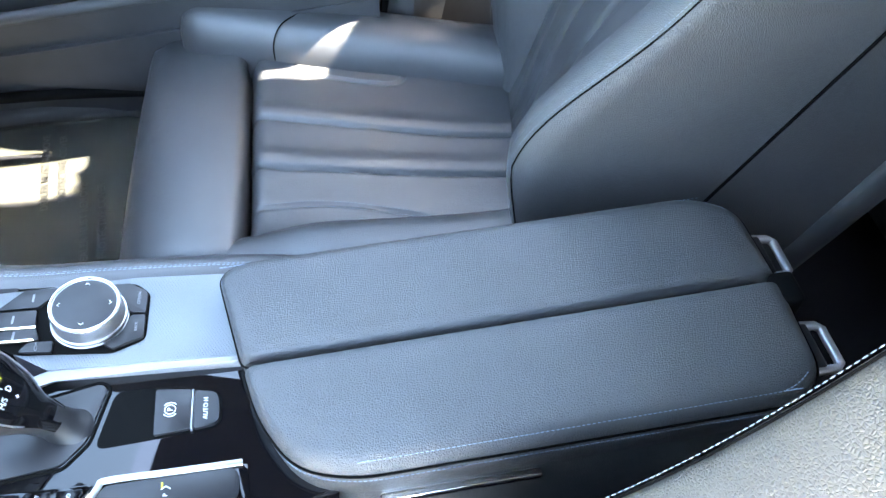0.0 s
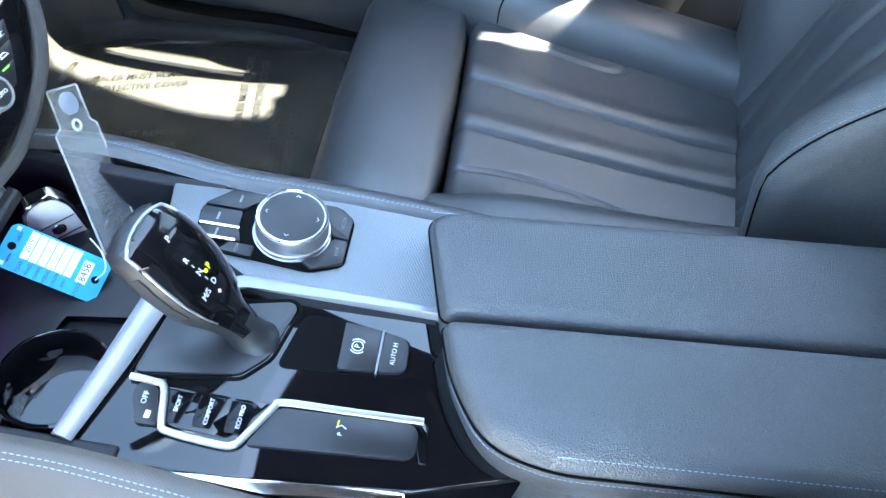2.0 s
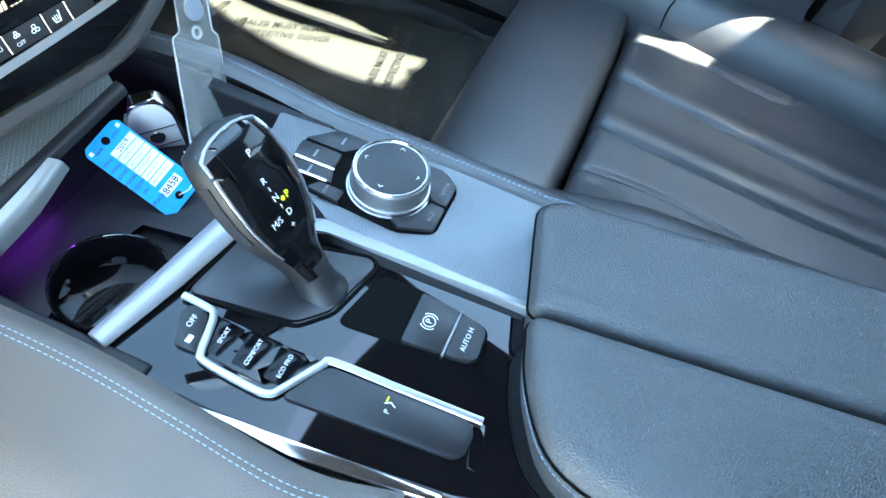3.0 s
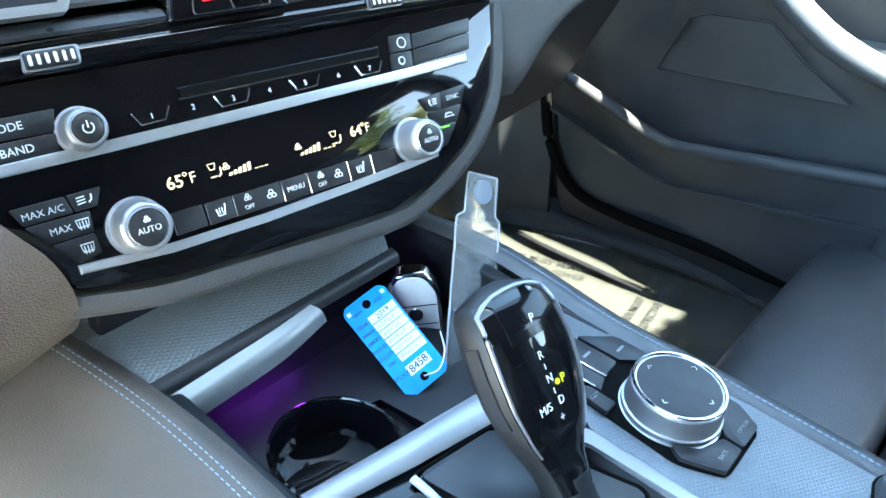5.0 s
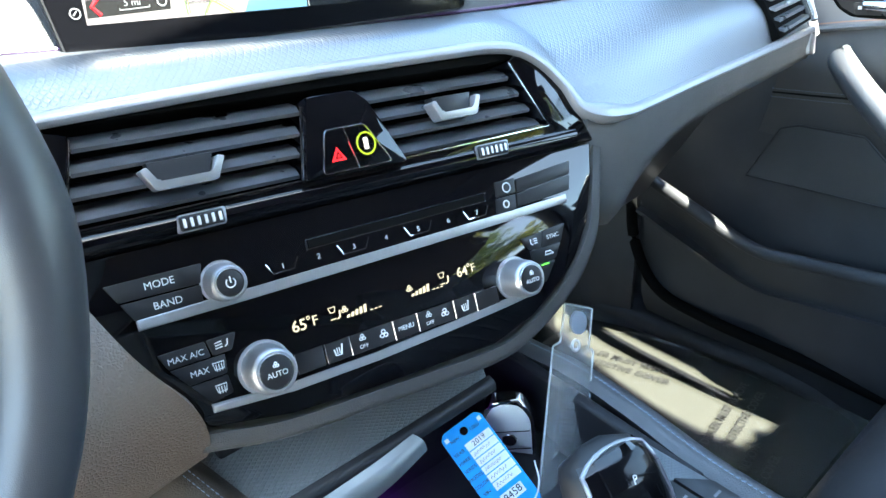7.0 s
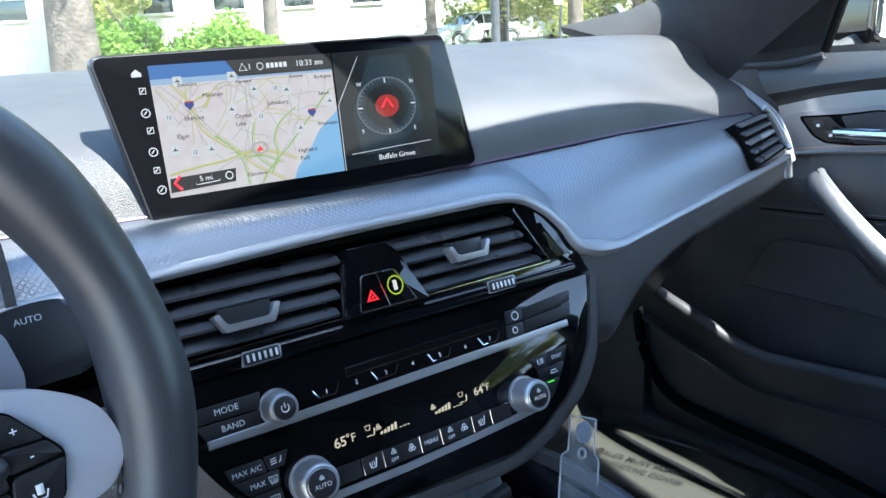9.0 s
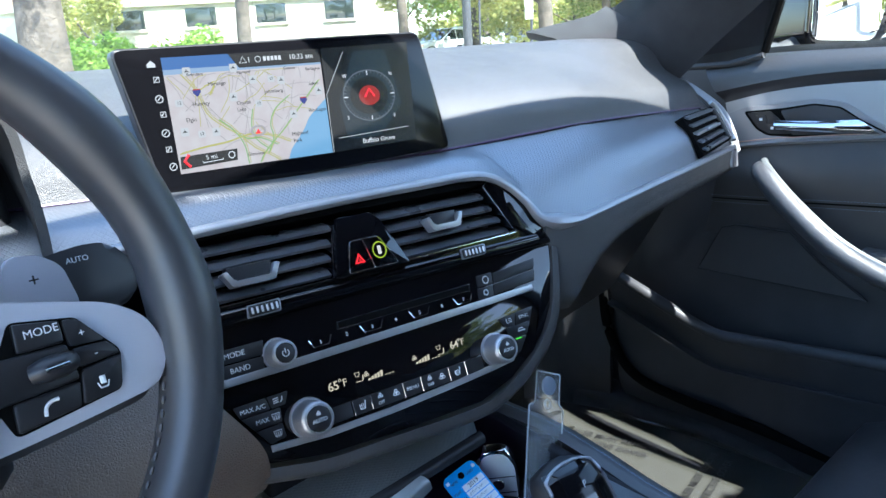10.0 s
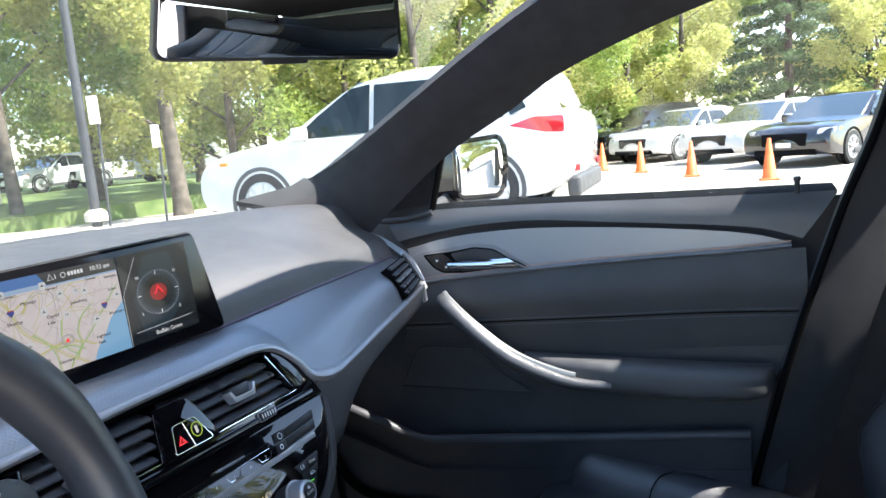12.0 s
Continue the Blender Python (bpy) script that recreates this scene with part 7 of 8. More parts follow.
sheet([(-0.1095, 0.0450), (-0.1030, 0.0450), (-0.1030, 0.0475), (-0.1062, 0.0502), (-0.1095, 0.0475)], 0.0014, WHT, "home_icon")
for n, (x, y) in enumerate(((-0.1040, 0.0355), (-0.1045, 0.0205), (-0.1035, 0.0085), (-0.1042, -0.0062), (-0.1040, -0.0190), (-0.1030, -0.0330))):
    part("menu_icon", tube([(x + 0.0028 * math.cos(a), y + 0.0028 * math.sin(a), 0.0014) for a in (2 * math.pi * i / (18 if n % 2 else 4) + 0.78 for i in range(18 if n % 2 else 4))], 0.0004, 4, closed=True), WHT, disp)
    part("menu_icon", tube([(x - 0.0012, y - 0.0010, 0.0014), (x + 0.0010, y + 0.0014, 0.0014)], 0.0004, 4), WHT, disp)
# compass pane
BLUE = glow("compass_pane", (0.006, 0.009, 0.014), 0.10)
sheet([(0.0405, Y0), (0.1300, -0.0385), (0.1310, 0.0535), (0.0405, Y1)], 0.0010, BLUE, "compass_pane")
sheet(rounded([(0.0560, -0.030), (0.0900, -0.030), (0.1180, -0.004), (0.1060, 0.048), (0.0720, 0.048), (0.0520, 0.004)], 0.004), 0.0012, glow("compass_ground", (0.022, 0.042, 0.060), 0.12), "compass_shape")
cx, cy = 0.0838, 0.0075
for i in range(40):
    a = 2 * math.pi * i / 40
    big_ = i % 10 == 0
    part("compass_tick", tube([(cx + (0.0225 if big_ else 0.0240) * math.cos(a), cy + (0.0185 if big_ else 0.0200) * math.sin(a), 0.0015), (cx + 0.0265 * math.cos(a), cy + 0.0222 * math.sin(a), 0.0015)], 0.00028 if not big_ else 0.0005, 4), DIM if not big_ else WHT, disp)
part("compass_ring", tube([(cx + 0.0270 * math.cos(a), cy + 0.0228 * math.sin(a), 0.0014) for a in (2 * math.pi * i / 60 for i in range(60))], 0.00035, 4, closed=True), DIM, disp)
sheet([(cx + 0.0200 * math.cos(a), cy + 0.0170 * math.sin(a)) for a in (2 * math.pi * i / 32 for i in range(32))], 0.0014, DARK, "compass_core")
sheet([(cx + 0.0110 * math.cos(a), cy + 0.0090 * math.sin(a)) for a in (2 * math.pi * i / 24 for i in range(24))], 0.0016, glow("compass_red", (0.34, 0.02, 0.015), 0.20), "compass_glow")
part("compass_arrow", tube([(cx - 0.0050, cy - 0.0012, 0.0020), (cx, cy + 0.0062, 0.0020), (cx + 0.0050, cy - 0.0012, 0.0020)], 0.0011, 4), M["lit_red"], disp)
for word, x, y in (("W", 0.0600, 0.0262), ("N", 0.1085, 0.0255), ("E", 0.1080, -0.0130), ("S", 0.0590, -0.0110)):
    write(word, 0.0046, pose(x, y, 0.0018), WHT, disp)
write("Buffalo Grove", 0.0062, pose(0.0880, -0.0335, 0.0018), WHT, disp)
part("pane_line", tube([(0.0470, -0.0278, 0.0014), (0.1220, -0.0250, 0.0014)], 0.0003, 4), PALE, disp)
part("pane_line", tube([(0.0400, Y0, 0.0014), (0.0405, 0.0120, 0.0014), (0.0620, 0.0480, 0.0014)], 0.0003, 4), PALE, disp)

# ---- outside ----
def gz(x):
    """The car park falls away gently to both sides of the neighbouring bay."""
    pts = ((-3, -0.37), (7, 0.03), (11, -0.20), (14, -0.25))
    for (a, p), (b, q) in zip(pts, pts[1:]):
        if x <= b:
            return p + (q - p) * max(0.0, (x - a) / (b - a))
    return -0.25


gb = bmesh.new()
xs = [-400, -3, 0, 3, 7, 9, 11, 14, 400]
gv = [[gb.verts.new((x, y, gz(x))) for y in (-400, 0, 600)] for x in xs]
for i in range(len(xs) - 1):
    for j in range(2):
        gb.faces.new((gv[i][j], gv[i + 1][j], gv[i + 1][j + 1], gv[i][j + 1]))
M["asphalt"] = vary(mat("pale_worn_concrete", (0.40, 0.36, 0.31), 0.9), (0.33, 0.29, 0.245), (0.42, 0.37, 0.315), 0.6)
an = nod(M["asphalt"], "ShaderNodeTexNoise", Scale=30.0, Detail=6.0)
link(M["asphalt"], coords(M["asphalt"]), an.inputs["Vector"])
bump(M["asphalt"], an.outputs["Fac"], 0.4, 0.01)
solid("ground", gb, M["asphalt"], "pale sunlit concrete car park", "ground", "structure")

M["bark"] = vary(mat("grey_brown_bark", (0.20, 0.16, 0.12), 0.9), (0.07, 0.055, 0.042), (0.15, 0.12, 0.095), 5.0)
bn = nod(M["bark"], "ShaderNodeTexNoise", Scale=25.0, Detail=6.0)
link(M["bark"], coords(M["bark"]), bn.inputs["Vector"])
bump(M["bark"], bn.outputs["Fac"], 0.9, 0.03)


def foliage(name, a, b):
    m = mat(name, a, 0.7)
    g = m.node_tree.nodes.new("ShaderNodeNewGeometry")
    r = m.node_tree.nodes.new("ShaderNodeValToRGB")
    r.color_ramp.elements[0].color, r.color_ramp.elements[1].color = (*a, 1), (*b, 1)
    link(m, g.outputs["Random Per Island"], r.inputs[0])
    link(m, r.outputs[0], m.node_tree.nodes["Principled BSDF"].inputs["Base Color"])
    tr_ = m.node_tree.nodes.new("ShaderNodeBsdfTranslucent")
    link(m, r.outputs[0], tr_.inputs[0])
    mx = m.node_tree.nodes.new("ShaderNodeMixShader")
    mx.inputs[0].default_value = 0.55
    out = m.node_tree.nodes["Material Output"]
    link(m, m.node_tree.nodes["Principled BSDF"].outputs[0], mx.inputs[1])
    link(m, tr_.outputs[0], mx.inputs[2])
    link(m, mx.outputs[0], out.inputs[0])
    return m


M["leaf_spring"] = foliage("spring_leaves", (0.34, 0.36, 0.11), (0.58, 0.56, 0.20))
M["leaf_green"] = foliage("green_leaves", (0.20, 0.29, 0.07), (0.42, 0.48, 0.13))
M["leaf_pine"] = foliage("pine_needles", (0.08, 0.13, 0.06), (0.17, 0.23, 0.10))
M["leaf_bush"] = foliage("bush_leaves", (0.16, 0.30, 0.04), (0.38, 0.52, 0.10))


def leaves(blobs, count, size, seed, squash=1.0):
    """Many small folded leaves thrown round a number of clumps."""
    r = np.random.default_rng(seed)
    B = np.array(blobs)[r.integers(0, len(blobs), count)]

    def unit(v):
        return v / np.linalg.norm(v, axis=1, keepdims=True)

    d = unit(r.normal(size=(count, 3))) * (B[:, 3] * r.random(count) ** 0.45)[:, None]
    d[:, 2] *= squash
    p = B[:, :3] + d
    s = (size * r.uniform(0.6, 1.4, count))[:, None]
    u = unit(r.normal(size=(count, 3)) * (1, 1, 0.6))
    w = unit(np.cross(u, r.normal(size=(count, 3))))
    verts = np.stack([p - u * s, p + w * s * 0.5, p + u * s, p - w * s * 0.5 + np.cross(u, w) * s * 0.25], axis=1).reshape(-1, 3)
    me = bpy.data.meshes.new("leaves")
    me.from_pydata(verts.tolist(), [], np.arange(count * 4).reshape(-1, 4).tolist())
    return me


def tree(name, label, at, height, spread, kind, seed, trunk=0.16, first=0.35, count=5200, leaf=0.11, group=""):
    r = random.Random(seed)
    t = thing(name, label, "tree", at, group)
    path = spline([(0, 0, -0.1), (r.uniform(-.1, .1), r.uniform(-.1, .1), height * 0.3), (r.uniform(-.25, .25), r.uniform(-.25, .25), height * 0.6), (r.uniform(-.3, .3), r.uniform(-.3, .3), height * 0.92)], 16)
    bm = tube(path, [trunk * (1.25 if i == 0 else 1.0) * (1 - 0.88 * i / 16) for i in range(17)], 10)
    blobs = []
    for k in range(13):
        h = first + (0.95 - first) * k / 12
        i = min(15, int(h / 0.92 * 16))
        base = path[i]
        a = 2.4 * k + r.uniform(-0.5, 0.5)
        ln = spread * (1.0 - 0.65 * max(0, h - 0.45) / 0.5) * r.uniform(0.7, 1.1)
        tip = base + Vector((math.cos(a) * ln, math.sin(a) * ln, ln * r.uniform(0.25, 0.7)))
        mid = base.lerp(tip, 0.5) + Vector((0, 0, 0.12 * ln))
        tube([base, mid, tip], [trunk * 0.34 * (1.1 - h), trunk * 0.2 * (1.1 - h), 0.012], 6, bm)
        for q in (0.55, 0.8, 1.0):
            c = base.lerp(tip, q)
            blobs.append((c.x, c.y, c.z, spread * r.uniform(0.16, 0.34)))
    part("trunk", bm, M["bark"], t)
    me = leaves(blobs, count, leaf, seed + 1)
    me.materials.append(M[kind])
    cr = new("crown", me)
    cr.parent = t
    return t


def pine(at, height, seed):
    r = random.Random(seed)
    t = thing("pine_tree", "tall dark green pine tree behind the parked cars", "tree", at)
    part("trunk", tube([(0, 0, -0.1), (0, 0, height)], [0.2, 0.03], 8), M["bark"], t)
    blobs = []
    for k in range(60):
        h = 0.12 + 0.86 * k / 59
        a = 2.4 * k
        ln = (1 - h) * height * 0.34 + 0.2
        for q in (0.35, 0.7, 1.0):
            blobs.append((math.cos(a) * ln * q, math.sin(a) * ln * q, h * height - 0.12 * ln * q, 0.22 + 0.25 * (1 - h)))
    me = leaves(blobs, 26000, 0.08, seed, 0.6)
    me.materials.append(M["leaf_pine"])
    cr = new("crown", me)
    cr.parent = t


spots = [(24.5, 10.0, 7, 2.2), (11.6, 13.0, 8, 2.4), (14.5, 13.5, 9, 2.6), (13.0, 10.0, 8, 2.3), (16.0, 10.5, 9, 2.8), (18.5, 8.5, 9, 2.8), (17.5, 6.0, 8, 2.5), (21.0, 5.0, 9, 2.8), (23.5, 3.0, 9, 2.8), (26.0, 1.4, 8.5, 2.6), (28.5, -0.4, 8, 2.6), (22.0, 15.8, 9, 2.6), (7.5, 20.0, 9, 2.6), (20.0, 12.0, 10, 3.0), (25.0, 7.0, 10, 3.0)]
for n, (x, y, h, w) in enumerate(spots):
    near = n in (0, 1, 3)
    tree("tree", "slender young tree with pale spring leaves" if n % 3 == 0 else "leafy tree in fresh yellow-green spring leaf" if n % 3 == 1 else "green deciduous tree at the edge of the car park", pose(x, y, gz(x), 0, 0, 40 * n), h, w,
         ("leaf_spring", "leaf_spring", "leaf_green")[n % 3], 20 + n, 0.13 + 0.02 * (n % 4), 0.12 if n > 3 else 0.25, 26000, 0.062, "trees round the car park")
tree("tree", "thick-trunked old tree beside the bushes", pose(2.35, 8.6, -0.16), 7.5, 2.6, "leaf_green", 77, 0.30, 0.42, 9000, 0.055)
tree("tree", "slim tree in front of the pale building", pose(5.75, 10.3, -0.02), 7.0, 1.8, "leaf_spring", 78, 0.13, 0.38, 7000, 0.055)
for n in range(16):
    a = radians(-14 + 6.2 * n)
    d = 36 + 5 * (n % 3)
    tree("tree", "tall leafy tree in the wood behind the car park", pose(d * math.cos(a), d * math.sin(a), 0.1, 0, 0, 70 * n), 10.5 + (n % 3), 4.2, "leaf_green" if n % 2 else "leaf_spring", 200 + n, 0.2, 0.08, 16000, 0.15, "woods behind the car park")
pine(pose(30.0, -4.2, gz(30)), 8.5, 5)
pine(pose(33.0, -7.5, gz(30)), 8.0, 6)
tree("tree", "yellow-leaved tree by the far fence", pose(27.5, -6.4, gz(27)), 4.6, 1.9, "leaf_spring", 91, 0.12, 0.15, 14000, 0.06)
for n, (x, y) in enumerate(((4.6, -12.0), (7.2, -15.0), (3.0, -17.0))):
    tree("tree", "leafy tree behind the car seen in the door mirror", pose(x, y, gz(x), 0, 0, 50 * n), 9.0, 3.0, "leaf_green" if n % 2 else "leaf_spring", 300 + n, 0.2, 0.12, 12000, 0.10, "trees round the car park")


def bush(at, r, h, seed):
    t = thing("bush", "round sunlit green bush by the car park", "bush", at, "bushes")
    rr_ = random.Random(seed)
    bm = None
    for k in range(5):
        a = k * 1.26
        bm = tube([(0, 0, -0.05), (0.2 * r * math.cos(a), 0.2 * r * math.sin(a), 0.4 * h), (0.5 * r * math.cos(a), 0.5 * r * math.sin(a), 0.8 * h)], [0.03, 0.02, 0.008], 6, bm)
    part("stems", bm, M["bark"], t)
    me = leaves([(rr_.uniform(-r, r) * 0.7, rr_.uniform(-r, r) * 0.7, h * rr_.uniform(0.15, 0.85), r * rr_.uniform(0.25, 0.45)) for k in range(22)], 9000, 0.040, seed)
    me.materials.append(M["leaf_bush"])
    cr = new("foliage", me)
    cr.parent = t


for x, y, r, h, s in ((3.6, 10.2, 0.75, 1.45, 1), (4.4, 9.9, 0.75, 1.35, 2), (5.0, 9.4, 0.5, 1.1, 3), (0.8, 10.8, 0.9, 1.5, 4)):
    bush(pose(x, y, gz(x)), r, h, s)

# pale building behind the bushes
M["car_glass"] = mat("dark_car_glass", (0.02, 0.03, 0.03), 0.05, 0.0, Coat_Weight=1.0)
M["stucco"] = vary(mat("cream_stucco", (0.62, 0.55, 0.46), 0.85), (0.56, 0.49, 0.41), (0.68, 0.61, 0.52), 1.5)
M["brick_tan"] = vary(mat("tan_brick", (0.36, 0.25, 0.18), 0.85), (0.30, 0.20, 0.14), (0.42, 0.30, 0.22), 3.0)
bl = thing("building", "pale two-storey building with dark windows beyond the trees", "building", pose(10.5, 22.5, 0.0, 0, 0, -35))
part("wall", box(-9, 7, 0, 4, -0.2, 2.6), M["stucco"], bl)
part("upper_wall", box(-9, 7, 0.25, 4, 2.6, 6.0), M["brick_tan"], bl)
part("ledge", box(-9.1, 7.1, -0.1, 0.3, 2.5, 2.7, 0.02), M["stucco"], bl)
for k in range(7):
    x = -7.8 + 2.1 * k
    w = part("window", box(x, x + 0.9, -0.03, 0.06, 1.85, 2.40, 0.01), M["car_glass"], bl)
    part("window_frame", box(x - 0.07, x + 0.97, -0.06, 0.02, 1.77, 1.85, 0.01), M["stucco"], w)
    w = part("window", box(x, x + 1.1, 0.20, 0.30, 3.4, 4.8, 0.01), M["piano"], bl)
    part("window_frame", box(x - 0.07, x + 1.17, 0.17, 0.24, 3.3, 3.4, 0.01), M["stucco"], w)
part("roof_edge", box(-9.3, 7.3, -0.1, 4.2, 6.0, 6.25, 0.03), M["stucco"], bl)

# grass verge with a kerb
M["grass"] = foliage("grass_blades", (0.07, 0.14, 0.02), (0.18, 0.26, 0.05))
vb = prism([(-2, 11.2), (7.0, 9.4), (9.6, 12.6), (16, 10), (26, 4.4), (40, 0), (40, 40), (-2, 40)], -0.4, 0.10, 0.03)
solid("pavement_verge", vb, vary(mat("verge_turf", (0.10, 0.15, 0.04), 0.9), (0.08, 0.13, 0.03), (0.16, 0.20, 0.07), 2.0), "grass verge with a raised edge", "verge", "structure")

# lamp posts and signs
M["post"] = vary(mat("grey_painted_steel", (0.10, 0.10, 0.11), 0.5), (0.035, 0.035, 0.04), (0.055, 0.055, 0.06), 8)


def post(at, h, r, head):
    t = thing("street_lamp" if head else "lamp_post", "grey steel lamp post at the edge of the car park", "lamp post", at)
    part("pole", tube([(0, 0, -0.1), (0, 0, h)], [r, r * 0.8], 12), M["post"], t)
    part("base", lathe([(r * 2.2, 0), (r * 2.2, 0.12), (r * 1.3, 0.2)], 16), M["stucco"], t)
    if head:
        part("lamp_head", box(-0.35, 0.35, -0.12, 0.12, h - 0.06, h + 0.04, 0.02), M["post"], t)


post(pose(9.75, 9.35, 0.03), 6.0, 0.085, False)
post(pose(29.4, 0.55, gz(29)), 3.2, 0.09, True)
M["sign_white"] = vary(mat("white_sign_paint", (0.75, 0.75, 0.73), 0.5), (0.70, 0.70, 0.68), (0.80, 0.80, 0.78), 12)
for x, y, z, w, h in ((9.15, 8.55, 2.0, 0.08, 0.40), (8.9, 7.28, 1.45, 0.06, 0.30)):
    t = thing("road_sign", "small white sign on a thin steel post", "sign", pose(x, y, 0.03, 0, 0, -50), "signs")
    part("pole", tube([(0, 0, -0.05), (0.05, 0, z - 0.03)], 0.02, 8), M["post"], t)
    part("plate", box(-w, w, -0.04, -0.02, z - 0.03 - h, z, 0.008), M["sign_white"], t)

# cones
M["orange"] = vary(mat("orange_cone_plastic", (0.80, 0.16, 0.03), 0.5), (0.72, 0.13, 0.02), (0.85, 0.20, 0.05), 6)
cone = thing("traffic_cone", "orange traffic cone in front of the parked cars", "traffic cone", pose(18.8, 1.67, gz(18.8)), "traffic cones")
part("cone_body", lathe([(0.135, 0.03), (0.12, 0.045), (0.030, 0.69), (0.022, 0.70)], 20), M["orange"], cone)
part("cone_base", box(-0.15, 0.15, -0.15, 0.15, 0.0, 0.035, 0.010), M["orange"], cone)
for x, y in ((17.2, 0.67), (15.05, -0.39), (12.98, -1.58)):
    copy_thing(cone, pose(x, y, gz(x)))

# ---- cars ----
M["car_white"] = rough_vary(mat("white_car_paint", (0.54, 0.54, 0.53), 0.25, 0.0, Coat_Weight=0.8), 0.22, 0.3, 8)
M["car_black"] = rough_vary(mat("black_car_paint", (0.012, 0.012, 0.014), 0.15, 0.0, Coat_Weight=1.0), 0.12, 0.2, 8)
M["car_silver"] = rough_vary(mat("silver_car_paint", (0.40, 0.41, 0.42), 0.3, 0.5, Coat_Weight=0.8), 0.25, 0.35, 8)
M["tyre"] = vary(mat("tyre_rubber", (0.02, 0.02, 0.02), 0.8), (0.016, 0.016, 0.016), (0.03, 0.03, 0.03), 20)
M["lamp_red"] = mat("red_lamp_glass", (0.45, 0.01, 0.015), 0.12, 0.0, Coat_Weight=1.0)
M["lamp_clear"] = mat("clear_lamp_glass", (0.55, 0.56, 0.58), 0.1, 0.3, Coat_Weight=1.0)
M["lamp_amber"] = mat("amber_lamp_glass", (0.70, 0.22, 0.02), 0.15, 0.0, Coat_Weight=1.0)
M["cladding"] = rough_vary(mat("grey_cladding", (0.06, 0.06, 0.06), 0.6), 0.5, 0.7, 12)


def car(name, label, at, paint, L, W, H, suv, group=""):
    """A car that faces +y; its wheels stand on z = 0."""
    c = thing(name, label, "car", at, group)
    h = W / 2
    belt = 0.60 * H if suv else 0.62 * H
    sill = 0.22
    f, r = L / 2, -L / 2
    side = [(r, 0.42), (r + 0.03, sill + 0.12), (r + 0.35, sill), (f - 0.45, sill), (f - 0.05, sill + 0.05), (f, 0.42), (f - 0.02, belt * 0.72), (f - 0.16, belt * 0.86), (f - 0.55, belt * 0.95), (f * 0.36, belt * 1.03), (0.0, belt), (r + 0.5, belt + 0.06), (r + 0.08, belt + 0.05), (r - 0.02, belt * 0.82)]
    if suv:
        side = [(r + 0.02, 0.62), (r + 0.05, 0.40), (r + 0.30, 0.26), (f - 0.55, 0.24), (f - 0.10, 0.28), (f - 0.02, 0.45), (f - 0.03, 0.66), (f - 0.13, 0.80), (f - 0.45, 0.92), (f * 0.46, 1.02), (0.0, belt), (r + 0.6, belt + 0.06), (r + 0.12, belt + 0.10), (r, belt - 0.04)]
    rings = []
    for x, k, dz in ((-h, 0.955, 0.0), (-h * 0.985, 0.98, 0), (-h * 0.88, 1.0, 0.012), (0, 1.012, 0.03), (h * 0.88, 1.0, 0.012), (h * 0.985, 0.98, 0), (h, 0.955, 0.0)):
        rings.append([(x, y * k, z * (1 if k > 0.97 else 0.985) + (dz if z > belt * 0.8 else 0)) for y, z in rounded(side, 0.09, 3)])
    body = part("body", loft(rings), paint, c, smooth=35)
    top = [(r + (0.12 if suv else 0.75), belt - 0.04), (f * (0.42 if suv else 0.36), belt - 0.04), (f * 0.02, H - 0.05), (-0.15 * L, H), (r + (0.38 if suv else 1.15), H - (0.08 if suv else 0.06))]
    if suv:
        top = [(r + 0.10, belt - 0.04), (f * 0.52, belt - 0.04), (f * 0.08, H - 0.10), (-0.12 * L, H), (r + 0.62, H - 0.03), (r + 0.34, H - 0.10)]
    rr2 = rounded(top, 0.20 if suv else 0.14, 5)
    rings = []
    for x, k in ((-1, 0.97), (-0.93, 1.0), (0, 1.015), (0.93, 1.0), (1, 0.97)):
        row = []
        for y, z in rr2:
            t = max(0, (z - belt) / (H - belt))
            row.append((x * h * (0.955 - 0.19 * t), y * k, belt - 0.04 + (z - belt + 0.04) * (1 if abs(x) < 0.95 else 0.97)))
        rings.append(row)
    part("cabin", loft(rings), paint, c, smooth=35)

    def pane(poly, sd):
        bm = bmesh.new()
        vs = []
        for y, z in poly:
            t = max(0, (z - belt) / (H - belt))
            vs.append(bm.verts.new((sd * (h * (0.955 - 0.19 * t) + 0.008), y, z)))
        bm.faces.new(vs)
        bmesh.ops.solidify(bm, geom=bm.faces[:], thickness=0.012)
        part("side_window", bm, M["car_glass"], c)

    y1, y2 = f * (0.40 if suv else 0.30), r + (0.42 if suv else 1.05)
    for sd in (-1, 1):
        pane([(y1, belt + 0.02), (y1 - 0.30, belt + 0.25), (y1 - (0.70 if suv else 0.55), H - 0.15), (-0.04, H - 0.12), (-0.04, belt + 0.03)], sd)
        pane([(-0.09, belt + 0.03), (-0.09, H - 0.13), (y2 + 0.55, H - 0.15), (y2 + 0.30, belt + 0.06)], sd)
        if suv:
            pane([(y2 + 0.22, belt + 0.08), (y2 + 0.48, H - 0.16), (y2 + 0.22, H - 0.20), (y2 + 0.06, belt + 0.14)], sd)
        part("door_mirror", box(sd * h - 0.02 if sd > 0 else -h - 0.16, sd * h + 0.16 if sd > 0 else -h + 0.02, y1 - 0.22, y1 - 0.08, belt + 0.0, belt + 0.15, 0.04), paint, c)
        part("headlight", prism(rounded([(-0.17, -0.06), (0.17, -0.03), (0.20, 0.06), (-0.12, 0.05)], 0.03), 0, 0.05, 0.01, m=pose(sd * (h - 0.14), f - 0.135, belt * 0.77, 72, 0, 180 - sd * 38)), M["lamp_clear"], c)
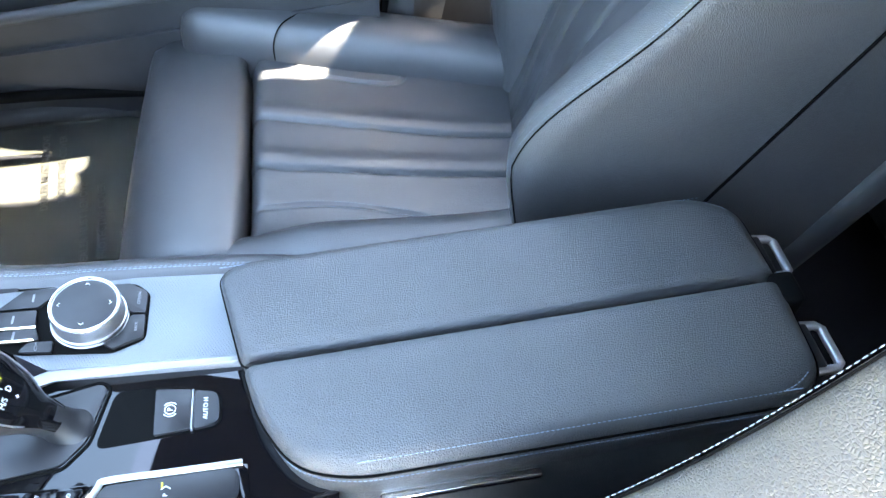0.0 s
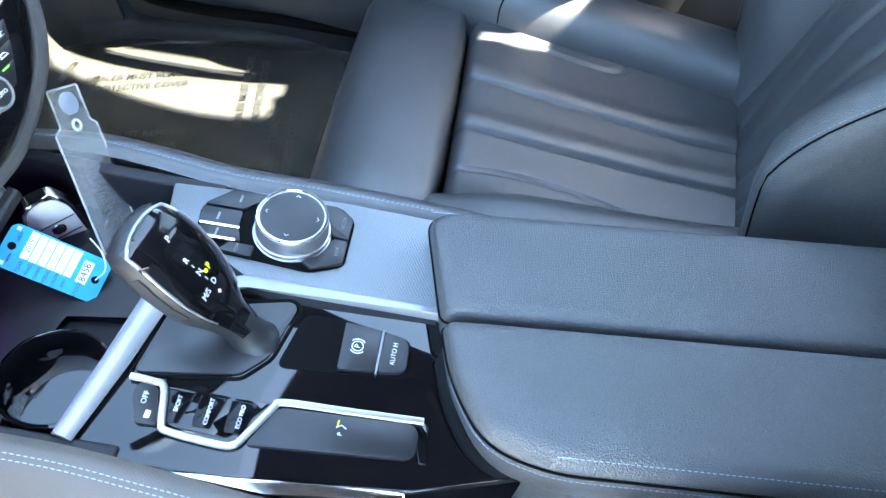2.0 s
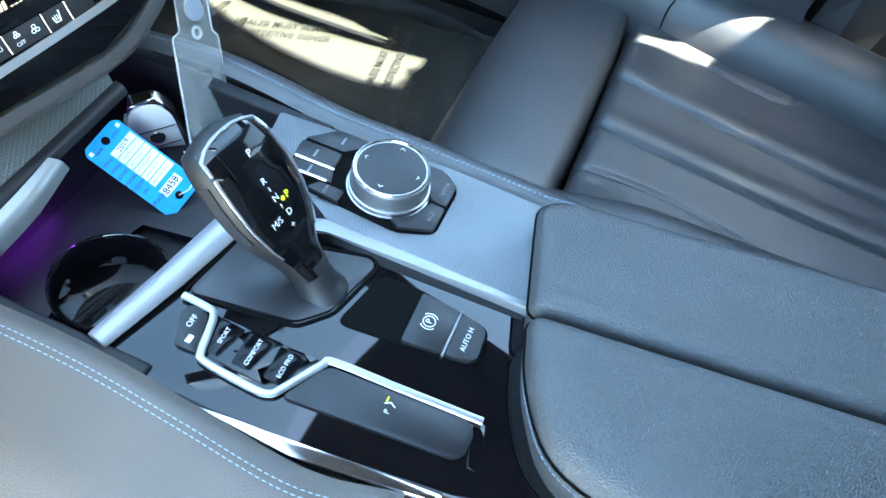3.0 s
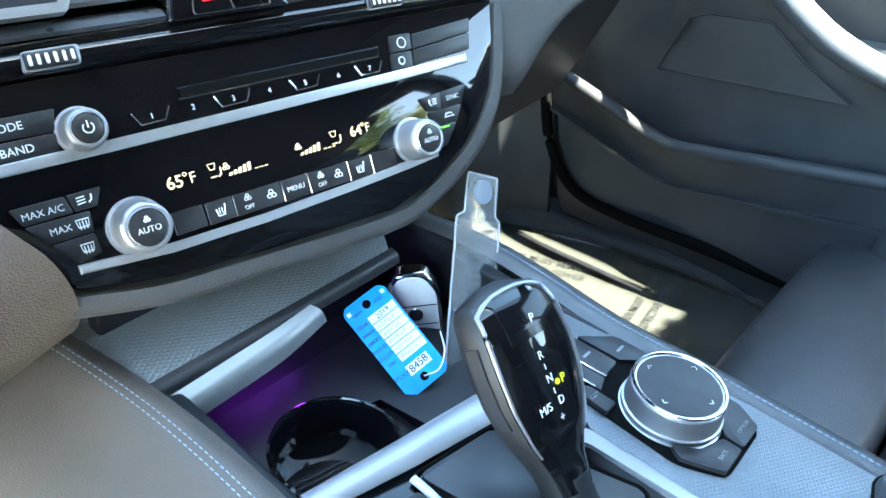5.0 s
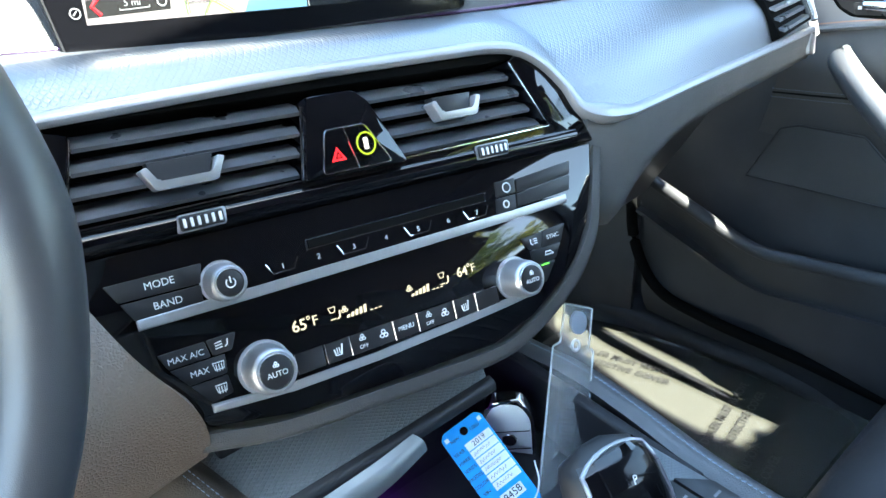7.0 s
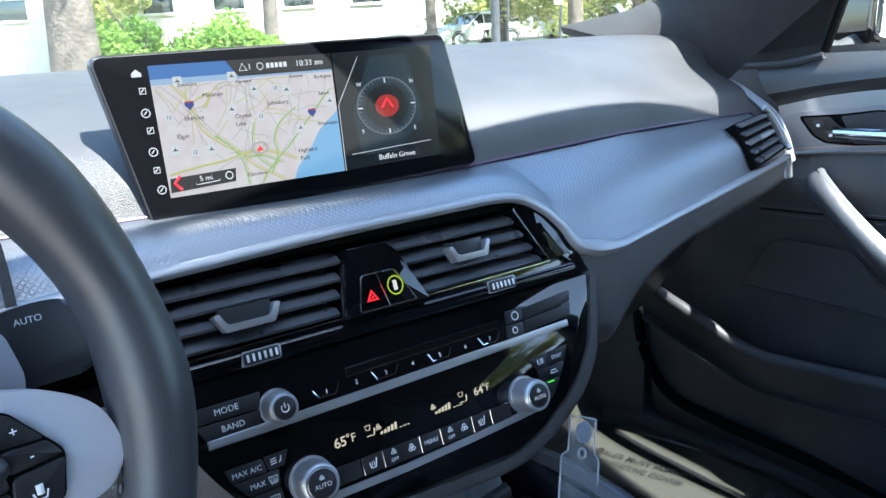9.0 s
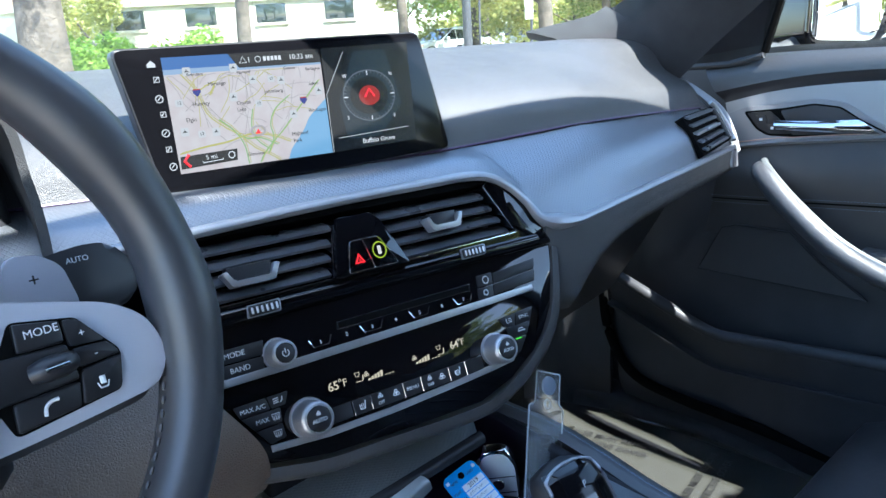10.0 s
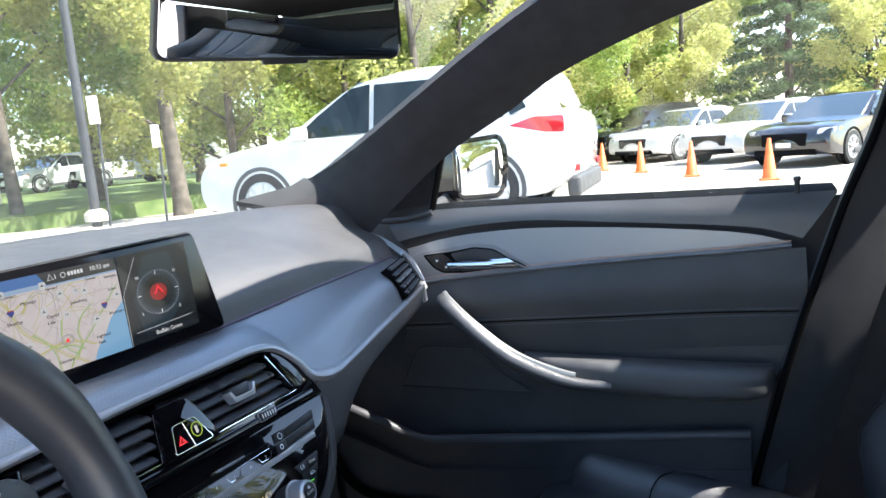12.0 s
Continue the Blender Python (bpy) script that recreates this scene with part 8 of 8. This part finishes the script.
        part("turn_lamp", box(-0.07, 0.07, -0.02, 0.02, -0.02, 0.02, 0.01, m=pose(sd * (h - 0.012), f - 0.42, belt * 0.81, 0, 0, 80)), M["lamp_amber"], c)
        if suv:
            lens = [(r * 0.955, belt + 0.03), (r * 0.955, belt - 0.13), (r + 0.28, belt - 0.12), (r + 0.66, belt - 0.03), (r + 0.40, belt + 0.04)]
            part("tail_lamp", prism(rounded(lens, 0.03), h - 0.10, h + 0.006, 0.004, m=Matrix(((0, 0, sd, 0), (1, 0, 0, 0), (0, 1, 0, 0), (0, 0, 0, 1)))), M["lamp_red"], c)
        else:
            part("tail_lamp", box(-0.22, 0.22, -0.05, 0.05, -0.055, 0.055, 0.045, m=pose(sd * (h - 0.10), r + 0.13, belt * 0.97, 0, sd * -8, sd * 50)), M["lamp_red"], c)
        part("reflector", box(-0.13, 0.13, -0.02, 0.02, -0.035, 0.035, 0.01, m=pose(sd * (h - 0.10), r + 0.10, 0.50, 0, 0, sd * 50)), M["lamp_red"], c)
        part("sill_cladding", box(sd * h - 0.03, sd * h + 0.012, r + 0.9, f - 0.9, sill - 0.02, sill + 0.10, 0.02), M["cladding"], c)
        part("door_seam", tube([(sd * (h + 0.002), -0.06, sill + 0.1), (sd * (h + 0.002), -0.06, belt)], 0.006, 5), M["gap"], c)
        part("door_handle", box(sd * h - 0.02, sd * h + 0.03, 0.06, 0.26, belt - 0.13, belt - 0.10, 0.01), paint, c)
    R = 0.345 if suv else 0.33
    for y in (f - 0.90, r + 0.92):
        for sd in (-1, 1):
            m = pose(sd * (h - 0.10), y, R, 0, 90 * sd, 0)
            part("wheel_arch", lathe([(R * 1.18, 0.02), (R * 1.18, 0.105), (R * 1.05, 0.112), (R * 1.02, 0.03)], 30, m=m), M["cladding"] if suv else M["gap"], c)
            wh = part("wheel", lathe([(R * 0.66, -0.10), (R * 0.97, -0.10), (R, -0.06), (R, 0.07), (R * 0.96, 0.105), (R * 0.70, 0.115), (R * 0.66, 0.08), (R * 0.60, 0.05)], 30, m=m), M["tyre"], c)
            bm = lathe([(R * 0.68, 0.07), (R * 0.68, 0.108), (R * 0.62, 0.110), (R * 0.60, 0.085)], 30, m=m)
            for k in range(10):
                a = 2 * math.pi * k / 10 + (0.10 if k % 2 else -0.10)
                box(0.05, R * 0.64, -0.016, 0.016, 0.085, 0.108, 0, 1, bm, m @ pose(0, 0, 0, 0, 0, math.degrees(a)))
            lathe([(0.06, 0.08), (0.06, 0.112), (0.001, 0.115)], 14, bm, m)
            part("rim", bm, M["car_silver"], wh)
    part("windscreen", loft([[(x, f * 0.40, belt + 0.02), (x * 0.86, f * 0.045, H - 0.075), (x * 0.86, f * 0.03, H - 0.10), (x, f * 0.36, belt - 0.02)] for x in (-h * 0.86, 0, h * 0.86)]), M["car_glass"], c)
    part("rear_window", loft([[(x, r + (0.14 if suv else 0.80), belt + 0.10), (x * 0.86, r + (0.40 if suv else 1.18), H - 0.10), (x * 0.86, r + (0.46 if suv else 1.24), H - 0.12), (x, r + (0.22 if suv else 0.9), belt + 0.06)] for x in (-h * 0.76, 0, h * 0.76)]), M["car_glass"], c)
    part("grille", box(-h * 0.52, h * 0.52, f - 0.05, f + 0.012, 0.42, belt * 0.76, 0.03), M["gap"], c)
    part("lower_grille", box(-h * 0.70, h * 0.70, f - 0.08, f + 0.008, 0.24, 0.36, 0.02), M["gap"], c)
    part("bumper_cladding", box(-h * 0.9, h * 0.9, r - 0.015, r + 0.12, sill, sill + 0.20, 0.04), M["cladding"], c)
    part("number_plate", box(-0.16, 0.16, f + 0.004, f + 0.022, 0.40, 0.50, 0.004), M["sign_white"], c)
    return c


car("parked_suv", "white compact SUV parked alongside on the concrete", pose(7.80, 3.05, 0.03, 0, 0, -2), M["car_white"], 4.48, 1.85, 1.66, True)
head = 52
ROW = [(17.6, -3.6), (20.4, -2.3), (22.9, -0.4), (25.1, 0.9), (27.2, 2.2), (29.3, 3.5), (31.4, 4.8)]
kinds = [("black_sedan", "glossy black sedan parked behind the orange cones", "car_black", False), ("white_sedan", "white sedan parked behind the orange cones", "car_white", False), ("white_sedan", "white sedan parked behind the orange cones", "car_white", False),
         ("black_suv", "black SUV parked in the row", "car_black", True), ("white_sedan", "white sedan parked behind the orange cones", "car_white", False), ("silver_suv", "silver SUV parked in the row", "car_silver", True), ("white_suv", "white SUV at the far end of the row", "car_white", True)]
for n, (nm, lb, pt, suv) in enumerate(kinds):
    x, y = ROW[n]
    car("parked_car", lb, pose(x, y, gz(x), 0, 0, head), M[pt], 4.7, 1.84, 1.70 if suv else 1.44, suv, "row of parked cars")
for n, (x, y) in enumerate(((13.2, 13.3), (15.2, 11.6), (11.5, 15.5))):
    car("parked_car", "car parked far off under the trees", pose(x + 13, y + 9, 0.12, 0, 0, 60 + 10 * n), M[("car_white", "car_silver", "car_white")[n]], 4.5, 1.8, 1.5, False, "cars under the trees")
bake_texts()
